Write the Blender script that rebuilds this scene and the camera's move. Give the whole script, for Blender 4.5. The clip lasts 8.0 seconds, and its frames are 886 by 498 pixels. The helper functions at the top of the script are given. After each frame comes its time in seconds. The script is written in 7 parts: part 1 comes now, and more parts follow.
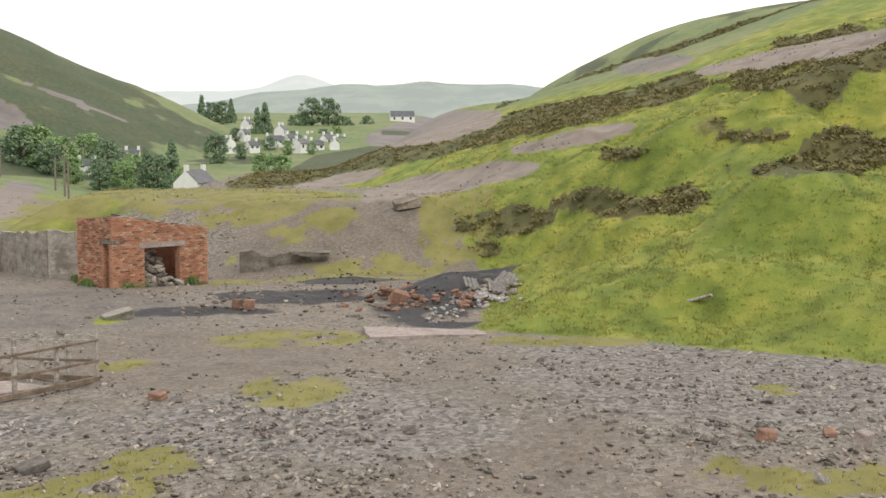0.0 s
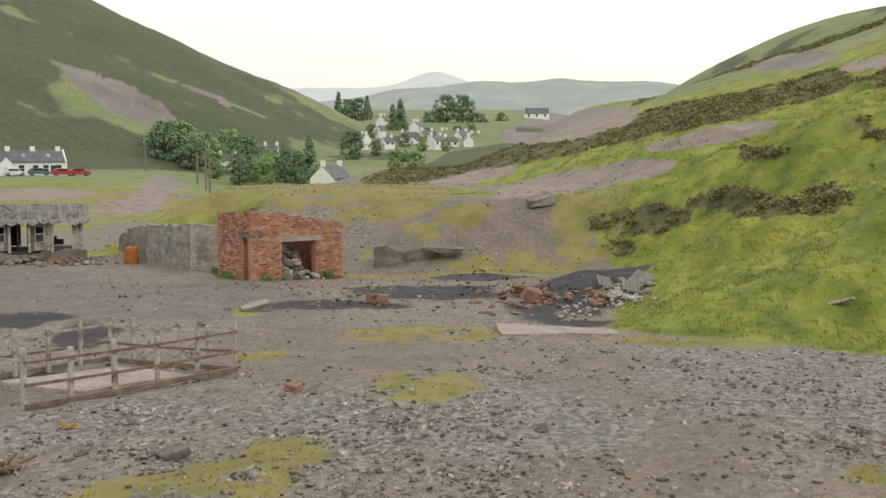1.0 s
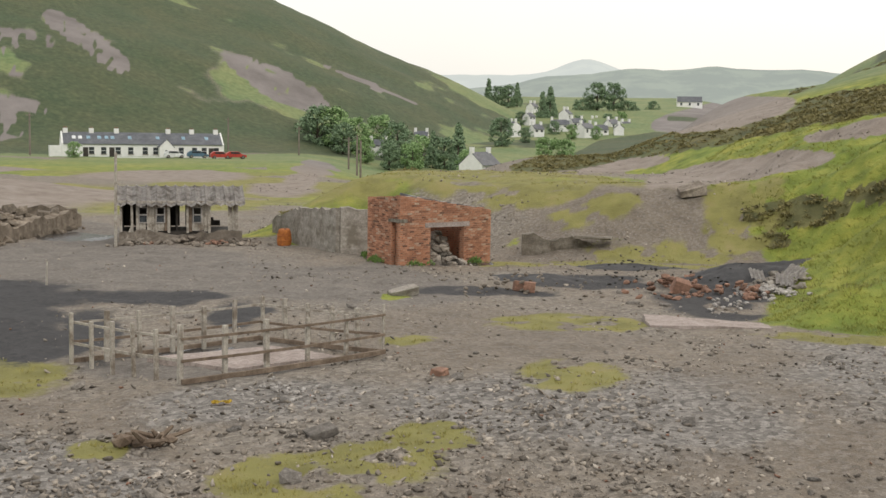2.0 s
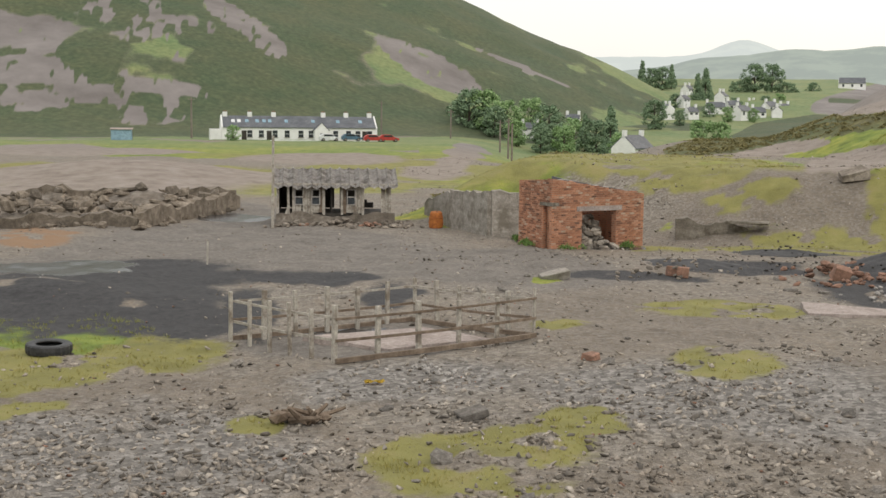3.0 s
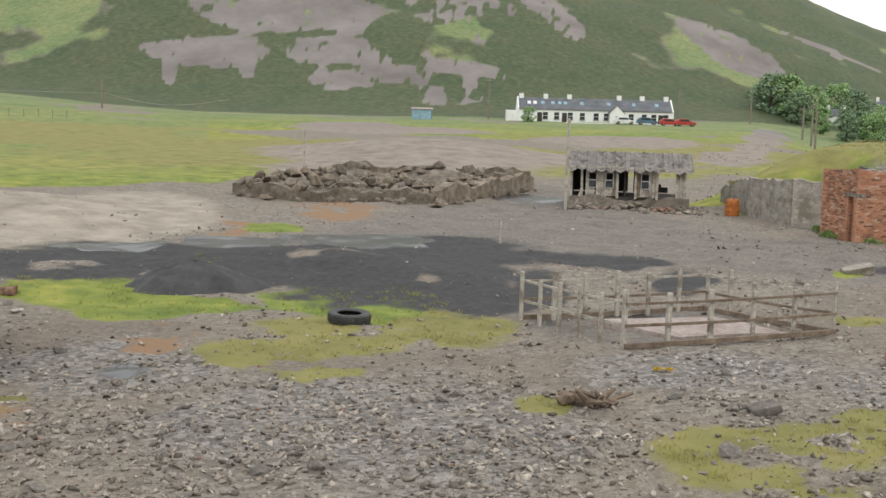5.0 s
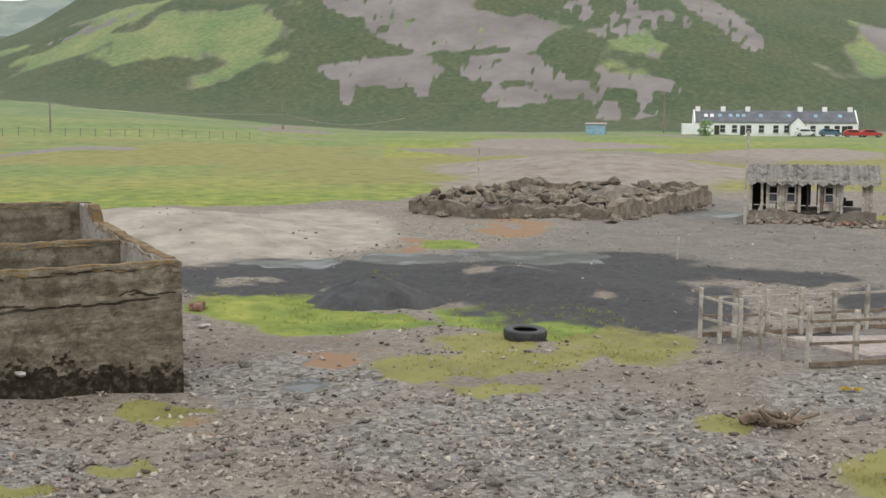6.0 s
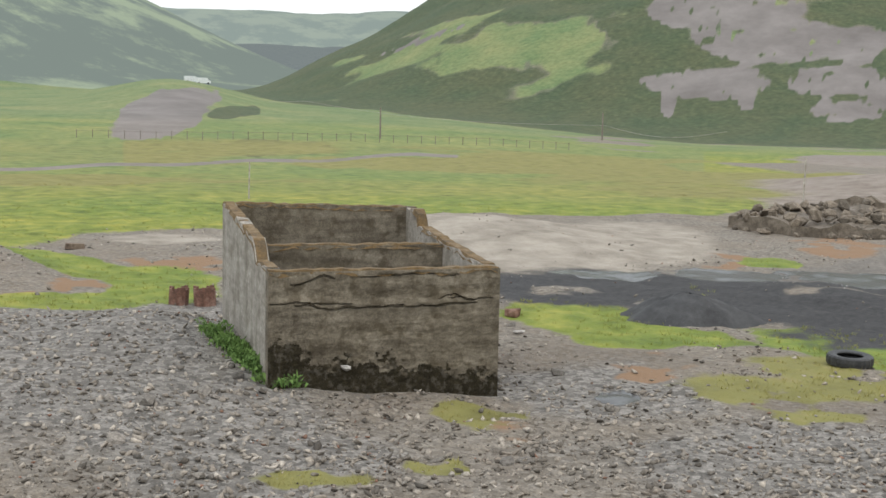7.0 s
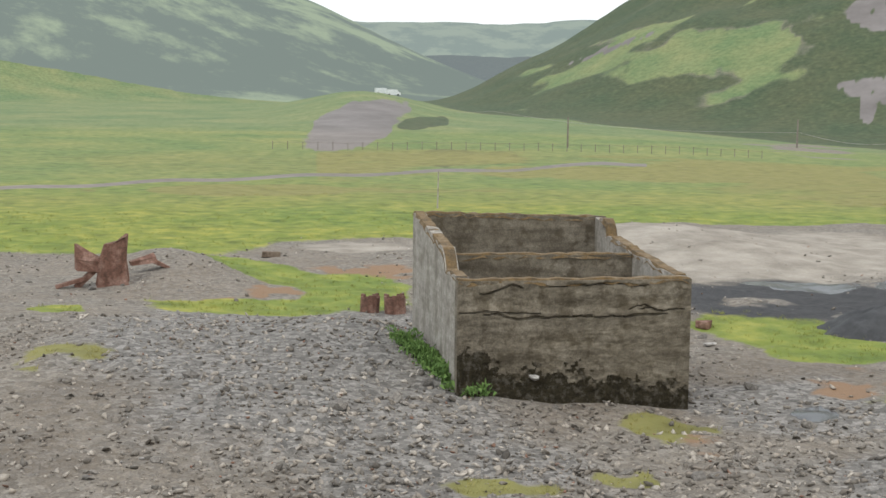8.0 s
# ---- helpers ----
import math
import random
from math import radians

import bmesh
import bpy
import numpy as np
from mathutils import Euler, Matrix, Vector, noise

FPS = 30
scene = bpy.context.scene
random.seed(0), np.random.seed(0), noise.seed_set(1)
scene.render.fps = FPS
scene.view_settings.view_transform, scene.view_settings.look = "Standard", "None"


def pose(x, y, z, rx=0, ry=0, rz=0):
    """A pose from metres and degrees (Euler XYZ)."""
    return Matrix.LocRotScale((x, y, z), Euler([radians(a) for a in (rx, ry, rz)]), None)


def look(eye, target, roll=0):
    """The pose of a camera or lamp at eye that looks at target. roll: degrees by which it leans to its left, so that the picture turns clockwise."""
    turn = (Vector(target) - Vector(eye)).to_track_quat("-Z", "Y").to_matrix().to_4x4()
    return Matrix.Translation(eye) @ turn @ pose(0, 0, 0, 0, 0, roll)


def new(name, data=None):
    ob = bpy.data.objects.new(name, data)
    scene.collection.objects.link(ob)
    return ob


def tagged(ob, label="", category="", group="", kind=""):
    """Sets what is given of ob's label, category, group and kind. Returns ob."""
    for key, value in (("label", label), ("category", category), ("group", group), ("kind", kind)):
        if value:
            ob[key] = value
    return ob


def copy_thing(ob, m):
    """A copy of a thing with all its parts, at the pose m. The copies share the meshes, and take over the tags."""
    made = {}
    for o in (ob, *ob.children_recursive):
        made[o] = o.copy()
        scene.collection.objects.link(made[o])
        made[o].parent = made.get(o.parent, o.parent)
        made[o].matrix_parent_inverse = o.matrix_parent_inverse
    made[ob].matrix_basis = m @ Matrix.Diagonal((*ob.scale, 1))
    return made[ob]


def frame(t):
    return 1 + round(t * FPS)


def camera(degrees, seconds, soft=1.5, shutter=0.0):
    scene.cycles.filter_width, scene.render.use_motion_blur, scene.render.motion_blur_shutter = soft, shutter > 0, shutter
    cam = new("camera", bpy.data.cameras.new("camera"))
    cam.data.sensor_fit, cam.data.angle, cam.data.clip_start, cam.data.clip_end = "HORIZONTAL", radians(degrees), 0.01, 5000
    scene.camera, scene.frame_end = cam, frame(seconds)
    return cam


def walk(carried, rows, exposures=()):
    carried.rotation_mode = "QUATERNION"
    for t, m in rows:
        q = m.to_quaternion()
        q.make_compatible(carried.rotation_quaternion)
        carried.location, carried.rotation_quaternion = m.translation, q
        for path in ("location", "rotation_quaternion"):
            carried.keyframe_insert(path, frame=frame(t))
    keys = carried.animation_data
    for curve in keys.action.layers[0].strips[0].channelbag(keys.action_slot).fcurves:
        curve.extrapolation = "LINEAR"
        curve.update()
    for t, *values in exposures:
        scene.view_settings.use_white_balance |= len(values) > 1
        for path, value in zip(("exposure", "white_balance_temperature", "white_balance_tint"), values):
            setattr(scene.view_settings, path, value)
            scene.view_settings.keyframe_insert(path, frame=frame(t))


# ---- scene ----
cam = camera(39.0, 8.0)
ARM = 0.3    # the camera is held this far in front of the turning body
EYE = 5.5    # height over the yard
ROWS = [
    # seconds, pitch, roll, yaw
    (0.0, -4.52, 0.21, 0.15),
    (0.5, -4.53, 0.38, 3.33),
    (1.0, -4.65, -0.10, 6.25),
    (2.5, -5.71, -0.84, 16.61),
    (3.0, -6.14, -0.67, 19.94),
    (3.5, -6.42, -0.31, 22.83),
    (4.0, -6.42, -0.52, 25.42),
    (5.5, -7.15, -1.17, 37.38),
    (6.0, -6.56, -0.32, 41.20),
    (6.5, -6.63, -0.67, 47.64),
    (7.0, -6.25, -1.21, 55.68),
    (7.5, -6.08, -1.13, 60.03),
    (8.0, -5.95, -0.60, 64.19),
]
walk(cam, [(t, pose(-ARM * math.sin(radians(yaw)), ARM * math.cos(radians(yaw)) - ARM, EYE, 90 + pitch, roll, yaw))
           for t, pitch, roll, yaw in ROWS],
     [(0.0, 0.26, 6900, 11), (0.5, 0.12, 6950, 11), (1.0, 0.04, 6950, 10), (2.5, 0.02, 6950, 10), (3.5, 0.15, 6800, 9), (4.0, 0.19, 6750, 9), (5.5, 0.23, 6600, 8), (8.0, 0.27, 6350, 7)])

# ---- world and sun: overcast, thin white cloud ----
world = bpy.data.worlds.new("overcast_sky")
scene.world = world
world.use_nodes = True
wn, wl = world.node_tree.nodes, world.node_tree.links
wn.clear()
w_out = wn.new("ShaderNodeOutputWorld")
w_bg = wn.new("ShaderNodeBackground")
w_sky = wn.new("ShaderNodeTexSky")
w_sky.sky_type = "NISHITA"
w_sky.sun_disc = False
w_sky.sun_elevation, w_sky.sun_rotation = radians(48), radians(30)
w_sky.dust_density, w_sky.air_density = 4.0, 1.0
w_sk = wn.new("ShaderNodeBackground")
w_sk.inputs["Strength"].default_value = 0.05
wl.new(w_sky.outputs[0], w_sk.inputs["Color"])
w_co = wn.new("ShaderNodeTexCoord")
w_no = wn.new("ShaderNodeTexNoise")
w_no.inputs["Scale"].default_value = 2.2
w_no.inputs["Detail"].default_value = 5
w_ra = wn.new("ShaderNodeValToRGB")
w_ra.color_ramp.elements[0].position, w_ra.color_ramp.elements[0].color = 0.3, (0.87, 0.90, 0.92, 1)
w_ra.color_ramp.elements[1].position, w_ra.color_ramp.elements[1].color = 0.65, (0.985, 0.985, 0.98, 1)
wl.new(w_co.outputs["Generated"], w_no.inputs["Vector"])
wl.new(w_no.outputs["Fac"], w_ra.inputs[0])
wl.new(w_ra.outputs[0], w_bg.inputs["Color"])
w_bg.inputs["Strength"].default_value = 0.85
w_add = wn.new("ShaderNodeAddShader")
wl.new(w_sk.outputs[0], w_add.inputs[0])
wl.new(w_bg.outputs[0], w_add.inputs[1])
wl.new(w_add.outputs[0], w_out.inputs[0])

sun_data = bpy.data.lights.new("sun", "SUN")
sun_data.energy, sun_data.angle, sun_data.color = 1.0, radians(25), (1.0, 0.96, 0.9)
sun = new("sun", sun_data)
sun.matrix_world = look((40, -60, 90), (0, 20, 0))


# ---- noise, for places and shapes ----
def lattice(i, j, k):
    k = int(k)
    h = (i * 374761393 + j * 668265263 + k * 1274126177) & 0xFFFFFFFF
    h = ((h ^ (h >> 13)) * 1103515245) & 0xFFFFFFFF
    return ((h ^ (h >> 16)) & 0xFFFF) / 65535.0


def vnoise(x, y, size, seed=0):
    """Smooth noise in 0..1 over the plan; x and y are arrays."""
    x, y = np.asarray(x, float) / size, np.asarray(y, float) / size
    i, j = np.floor(x).astype(np.int64), np.floor(y).astype(np.int64)
    u, v = x - i, y - j
    u, v = u * u * (3 - 2 * u), v * v * (3 - 2 * v)
    a, b = lattice(i, j, seed), lattice(i + 1, j, seed)
    c, d = lattice(i, j + 1, seed), lattice(i + 1, j + 1, seed)
    return (a * (1 - u) + b * u) * (1 - v) + (c * (1 - u) + d * u) * v


def fnoise(x, y, size, seed=0, octaves=4):
    total, amp, s = 0.0, 0.5, size
    for o in range(octaves):
        total = total + amp * vnoise(x, y, s, seed + o * 17)
        amp, s = amp * 0.5, s * 0.47
    return total / (1 - 0.5 ** octaves)


def ss(a, b, x):
    t = np.clip((x - a) / (b - a), 0, 1)
    return t * t * (3 - 2 * t)


def polar(az, r):
    return -r * math.sin(radians(az)), r * math.cos(radians(az))


def blob(x, y, cx, cy, ra, rb, turn, rough=0.35, seed=3, edge=0.25):
    """1 inside a rough-edged ellipse, 0 outside."""
    c, s = math.cos(radians(turn)), math.sin(radians(turn))
    dx, dy = x - cx, y - cy
    d = np.sqrt(((dx * c + dy * s) / ra) ** 2 + ((-dx * s + dy * c) / rb) ** 2)
    d = d + rough * (fnoise(x, y, 0.5 * (ra + rb), seed, 4) - 0.5) * 2
    return ss(1 + edge, 1 - edge, d)


# ---- landforms ----
def cone(x, y, az, r, radius, high, seed):
    cx, cy = polar(az, r)
    ang = np.arctan2(y - cy, x - cx)
    d = np.hypot(x - cx, y - cy) / radius
    d = d * (1 + 0.015 * np.sin(3 * ang + seed) + 0.012 * np.sin(7 * ang + 2 * seed))
    s = np.clip(1 - d, 0, 1)
    rise = np.where(s < 0.12, s * s / 0.24, s - 0.06)
    rise = rise / (1 + 0.25 * np.clip(rise - 0.6, 0, 1))
    n = (fnoise(x, y, radius * 0.28, seed, 5) - 0.5) * 0.06
    gully = (np.abs(vnoise(x, y, radius * 0.16, seed + 5) - 0.5) - 0.25) * 0.05
    return high * (rise + (n + gully) * ss(0.0, 0.3, s))


def squeeze(x, y):
    """Plan of the great hill, whose flank towards the valley head is the steeper one."""
    r, az = np.hypot(x, y), np.degrees(np.arctan2(-x, y))
    az = np.radians(az + 0.22 * np.clip(az - 40, 0, 60))
    return -r * np.sin(az), r * np.cos(az)


def hill_u(x, y):
    """How far a place lies up the near hillside, whose contours run along the valley."""
    up = x * math.cos(radians(10)) + y * math.sin(radians(10)) + 3.5 * ss(52, 38, y)
    return np.minimum(up, 11.0 + 0.9 * (y - 37.3 + 0.55 * (x - 1.0)))


def height(x, y):
    x, y = np.asarray(x, float), np.asarray(y, float)
    r = np.hypot(x, y)
    az = np.degrees(np.arctan2(-x, y))
    # yard with small unevenness
    z = (fnoise(x, y, 5.0, 1, 4) - 0.5) * 0.35 * ss(4, 20, r)
    z = z + (fnoise(x, y, 0.7, 9, 2) - 0.5) * 0.13 * ss(120, 50, r)
    # the heap on which the camera stands
    z = z + 3.7 * ss(17.0, 3.0, r)
    # gravel heap in front of the burnt pit, and the one beside the concrete bin
    z = z + 0.45 * np.exp(-(((x - 1.0) / 7.0) ** 2 + ((y - 25.5) / 6.5) ** 2)) * ss(-3.0, 3.0, 34 - y)
    z = z + 0.85 * np.exp(-(((x + 26.0) / 9.0) ** 2 + ((y - 4.5) / 5.5) ** 2))
    z = z + 0.75 * np.exp(-(((x + 25.5) / 3.2) ** 2 + ((y - 10.2) / 2.4) ** 2))
    # coal heaps
    z = z + 0.45 * np.exp(-(((x + 23.0) / 5.0) ** 2 + ((y - 30.5) / 1.8) ** 2))
    # pale sand bank and bare mounds at the far side of the yard
    z = z + 0.9 * np.exp(-(((x + 45.5) / 7.0) ** 2 + ((y - 33.0) / 5.0) ** 2))
    z = z + 1.6 * np.exp(-(((x + 58.0) / 12.0) ** 2 + ((y - 85.0) / 10.0) ** 2))
    z = z + 0.9 * np.exp(-(((x + 44.0) / 4.0) ** 2 + ((y - 10.2) / 2.2) ** 2))
    # bank and platform behind the brick ruin
    foot = 56.0 + 1.2 * np.sin(x * 0.35) + 2.2 * (fnoise(x, y, 4.0, 21, 3) - 0.5)
    foot = foot + 3.0 * ss(-14.5, -18.0, x) - 0.45 * np.clip(x + 2, 0, 12)
    plat = ss(0.0, 8.5, y - foot) * ss(-26.0, -18.5, x + 0.10 * (y - 58)) * ss(112, 84, r + 1.2 * np.clip(x + 6, 0, 60) * -1)
    z = z + plat * (3.05 + (fnoise(x, y, 9.0, 31, 3) - 0.5) * 0.6)
    # heather ridge beyond the platform
    ridge = ss(100, 140, r) * ss(235, 170, r) * ss(14.5, 8.5, az)
    z = z + ridge * (3.6 + (fnoise(x, y, 25.0, 33, 3) - 0.5) * 1.2) * (1 - 0.6 * plat)
    # near hillside
    u = hill_u(x, y) - 11.0 - 1.5 * (fnoise(x, y, 9.0, 41, 3) - 0.5)
    slope = np.where(u > 0, 0.315 * np.sqrt(u * u + 4.0) - 0.63 + 0.8 * ss(0, 9, u), 0.0) * ss(420, 250, r) * ss(6, 22, r)
    slope = slope * (1 - 0.55 * ss(90, 200, -x))
    hump = (fnoise(x, y, 7.0, 43, 4) - 0.42) * 3.0 * ss(0.5, 7, u) * ss(130, 60, r)
    hump = hump + (fnoise(x, y, 3.0, 47, 3) - 0.5) * 1.7 * ss(0.5, 3, u) * ss(110, 50, r)
    far_rough = (fnoise(x, y, 30.0, 49, 4) - 0.5) * 5.0 * ss(15, 60, u) * ss(420, 250, r)
    z = z + slope + hump * ss(14, 26, r) + far_rough
    z = z + 1.9 * np.exp(-(((x - 6.6) / 4.6) ** 2 + ((y - 49.0) / 3.4) ** 2)) + 1.2 * np.exp(-(((x - 11.5) / 3.5) ** 2 + ((y - 43.0) / 2.6) ** 2))
    # spoil heap on the shoulder of the hillside
    hx, hy = polar(0.2, 225)
    z = z + 6.0 * np.exp(-(((x - hx) / 14.0) ** 2 + ((y - hy) / 26.0) ** 2))
    # valley floor rising towards the village and towards the head of the valley
    vale = -4.0 * ss(120, 230, r) + 0.058 * np.clip(r - 280, 0, 150) + 0.11 * np.clip(r - 430, 0, 100) + 0.05 * np.clip(r - 530, 0, 300)
    vale = vale * ss(20, 14.5, az) * ss(-8, 3, az)
    gx, gy = squeeze(x, y)
    great = cone(gx, gy, 38.2, 610, 341, 163, 2.0)
    z = z + np.minimum(vale, 0) + np.maximum(np.maximum(vale, 0), great)
    z = z + 0.028 * np.clip(r - 120, 0, 600) * ss(42, 62, az) * ss(150, 120, az)
    z = z + 6.0 * np.exp(-(((az - 68) / 3.2) ** 2)) * ss(230, 330, r) * ss(520, 400, r)
    # the hills
    dx, dy = polar(-20.0, 900)
    z = z + 100 * np.clip(1 - (np.hypot(x - dx, y - dy) / 280) ** 3.5, 0, 1)
    z = z + cone(x, y, 93.0, 1000, 560, 235, 8.0)
    z = z + cone(x, y, 180.0, 700, 420, 90, 14.0)
    return z


def ground_z(x, y):
    return float(height(np.array([x]), np.array([y]))[0])


# ---- what covers the ground, as shares of 0 to 1 ----
# x, y, half length, half width, turn of the long side
GRASS = [(-25.8, 21.8, 2.0, 2.8, 50), (-22.5, 22.1, 2.56, 1.3, 45), (-20.0, 26.0, 2.74, 2.15, 37), (-27.5, 28.2, 0.59, 0.85, 44), (-32.4, 37.3, 1.15, 2.3, 41), (-36.4, 14.4, 1.68, 4.65, 68),
         (-34.3, 10.1, 3.06, 1.9, 73), (-33.9, 4.9, 0.63, 1.15, 81), (-26.7, 22.2, 1.69, 2.4, 50), (-23.2, 21.4, 1.52, 1.75, 47), (-19.1, 25.9, 2.09, 2.3, 36), (-11.0, 40.3, 0.44, 0.95, 15),
         (-43.0, 13.0, 9.0, 1.4, 10)]
MOSS = [(-17.2, 19.3, 1.62, 1.4, 41), (-16.6, 23.2, 2.72, 1.8, 35), (-15.3, 18.7, 0.9, 0.75, 39), (-15.8, 10.5, 0.48, 0.65, 56), (-6.6, 18.3, 0.77, 1.45, 19), (-16.9, 21.9, 1.22, 2.0, 37),
        (-15.9, 24.5, 1.63, 1.85, 33), (-10.4, 19.0, 0.43, 0.75, 28), (-5.9, 18.6, 1.68, 1.65, 17), (-5.2, 21.1, 0.78, 1.1, 14), (-3.5, 27.1, 1.14, 1.8, 7), (-8.2, 31.3, 0.71, 0.85, 15),
        (-5.8, 19.8, 0.86, 0.7, 16), (5.8, 20.0, 1.47, 1.05, -16), (-4.5, 36.3, 2.21, 1.7, 7), (7.3, 27.3, 0.53, 0.85, -15), (3.1, 35.4, 2.15, 0.8, -5), (-25.4, 3.7, 0.86, 1.05, 81),
        (-18.2, 13.0, 0.73, 0.9, 54), (-15.9, 8.3, 0.75, 0.4, 62)]
BANK_MOSS = [(-5.5, 53.0, 5.0, 1.5, 0), (-9.5, 64.5, 3.6, 2.6, 0), (-3.0, 56.5, 3.0, 1.6, 0), (-6.5, 60.0, 2.0, 1.2, 20), (0.5, 60.0, 2.0, 3.0, 0), (-14.0, 66.0, 4.0, 3.0, 0)]
COAL = [(-29.5, 28.0, 4.96, 3.6, 46), (-23.7, 30.8, 3.98, 4.55, 37), (-20.8, 30.8, 3.02, 5.35, 34), (-24.0, 35.7, 3.2, 3.5, 34), (-19.1, 37.1, 2.33, 1.45, 27), (-22.7, 30.5, 2.3, 4.8, 36), (-20.1, 32.3, 1.77, 6.0, 32), (-16.7, 30.2, 0.68, 3.65, 29),
        (-14.5, 35.0, 0.88, 2.7, 22), (-9.0, 42.8, 1.93, 1.0, 12), (-5.2, 47.2, 2.27, 1.4, 6), (-0.2, 43.9, 1.64, 4.15, 0), (-8.6, 42.9, 2.45, 1.0, 11)]
WET = [(-30.1, 32.0, 1.84, 1.95, 43), (-27.9, 36.6, 2.14, 1.85, 37), (-18.1, 16.4, 0.31, 0.55, 48), (-32.3, 29.0, 2.01, 1.3, 48), (-27.4, 36.2, 2.27, 2.25, 37), (-33.0, 58.4, 1.72, 2.75, 29),
       (-18.1, 16.3, 0.42, 0.6, 47), (-12.8, 28.5, 0.95, 0.75, 24), (-11.9, 52.6, 1.63, 1.0, 13)]
SAND = [(-39.7, 29.8, 3.8, 5.1, 53), (-40.5, 37.5, 3.97, 9.3, 47), (-40.3, 30.6, 3.82, 4.0, 52), (-40.5, 36.5, 3.39, 8.25, 48), (-50.2, 20.0, 2.38, 1.85, 68), (-45.0, 31.5, 8.0, 4.2, 55)]
PALE = [(-47.4, 133.7, 2.05, 30.0, 19), (-73.2, 216.7, 3.03, 30.0, 19), (-109.1, 144.4, 8.42, 29.35, 37), (-66.5, 140.0, 9.0, 18.0, 24), (-102.2, 141.6, 14.0, 16.0, 36), (-50.3, 70.6, 8.47, 12.75, 35), (-42.2, 112.3, 3.63, 15.25, 20), (-61.4, 178.6, 2.64, 30.0, 19), (-56.0, 85.0, 16.0, 16.0, 40)]
OCHRE = [(-33.4, 36.2, 1.43, 2.35, 42), (-35.2, 44.7, 1.65, 2.85, 38), (-35.7, 45.3, 1.48, 3.75, 38), (-38.0, 12.5, 1.11, 2.2, 71), (-41.9, 17.0, 1.52, 1.85, 68), (-35.9, 10.5, 1.21, 0.9, 73),
         (-23.0, 21.3, 1.37, 1.45, 47), (-17.2, 13.1, 0.55, 0.7, 52), (-19.2, 18.2, 0.49, 0.65, 46), (-20.0, 19.1, 0.76, 1.25, 46)]
SHALE = [(5.7, 29.5, 4.94, 5.4, -11), (-3.6, 24.0, 1.35, 2.15, 9), (-3.1, 23.6, 3.37, 2.95, 7), (-26.4, 8.8, 3.4, 6.2, 71), (-18.6, 7.9, 2.47, 2.95, 66), (-12.3, 15.8, 3.02, 2.7, 37),
         (-18.9, 16.5, 1.91, 1.9, 48), (-9.0, 23.3, 2.15, 1.95, 21)]
EARTH = [(-20.6, 3.8, 2.02, 3.6, 79), (0.9, 25.1, 2.22, 6.25, -2), (-21.2, 18.3, 2.08, 2.6, 49), (-14.5, 20.0, 2.87, 1.75, 35), (-4.0, 57.0, 7.5, 6.5, 5), (-6.9, 33.2, 3.16, 5.25, 12), (-20.9, 18.3, 2.11, 2.0, 48), (-10.9, 22.0, 1.83, 1.95, 26)]
DUST = [(-11.9, 27.4, 2.6, 2.2, 50), (-25.9, 46.8, 7.09, 9.3, 29), (-33.2, 59.9, 1.67, 6.95, 29), (-14.8, 43.6, 3.86, 5.25, 19), (-26.3, 38.1, 4.52, 5.4, 34), (-19.6, 43.6, 4.45, 7.2, 24), (-26.3, 41.0, 4.3, 5.75, 32),
        (-12.3, 43.1, 3.44, 6.1, 16)]


def spread(x, y, shapes, rough=0.4, seed=5, edge=0.3):
    total = np.zeros_like(x)
    for i, (cx, cy, ra, rb, turn) in enumerate(shapes):
        reach = 2.2 * max(ra, rb) + min(ra, rb)
        near = (np.abs(x - cx) < reach) & (np.abs(y - cy) < reach)
        if near.any():
            total[near] = np.maximum(total[near], blob(x[near], y[near], cx, cy, ra, rb, turn, rough, seed + i, edge))
    return total


def beyond(az, el):
    """The part of the hillside that lies past its first crest."""
    return ss(-0.15, 0.2, el - np.interp(-az, [1.0, 2.3, 11.9, 17.1, 23.0], [9.0, 1.75, 4.25, 6.4, 9.0])) * (az < -1)


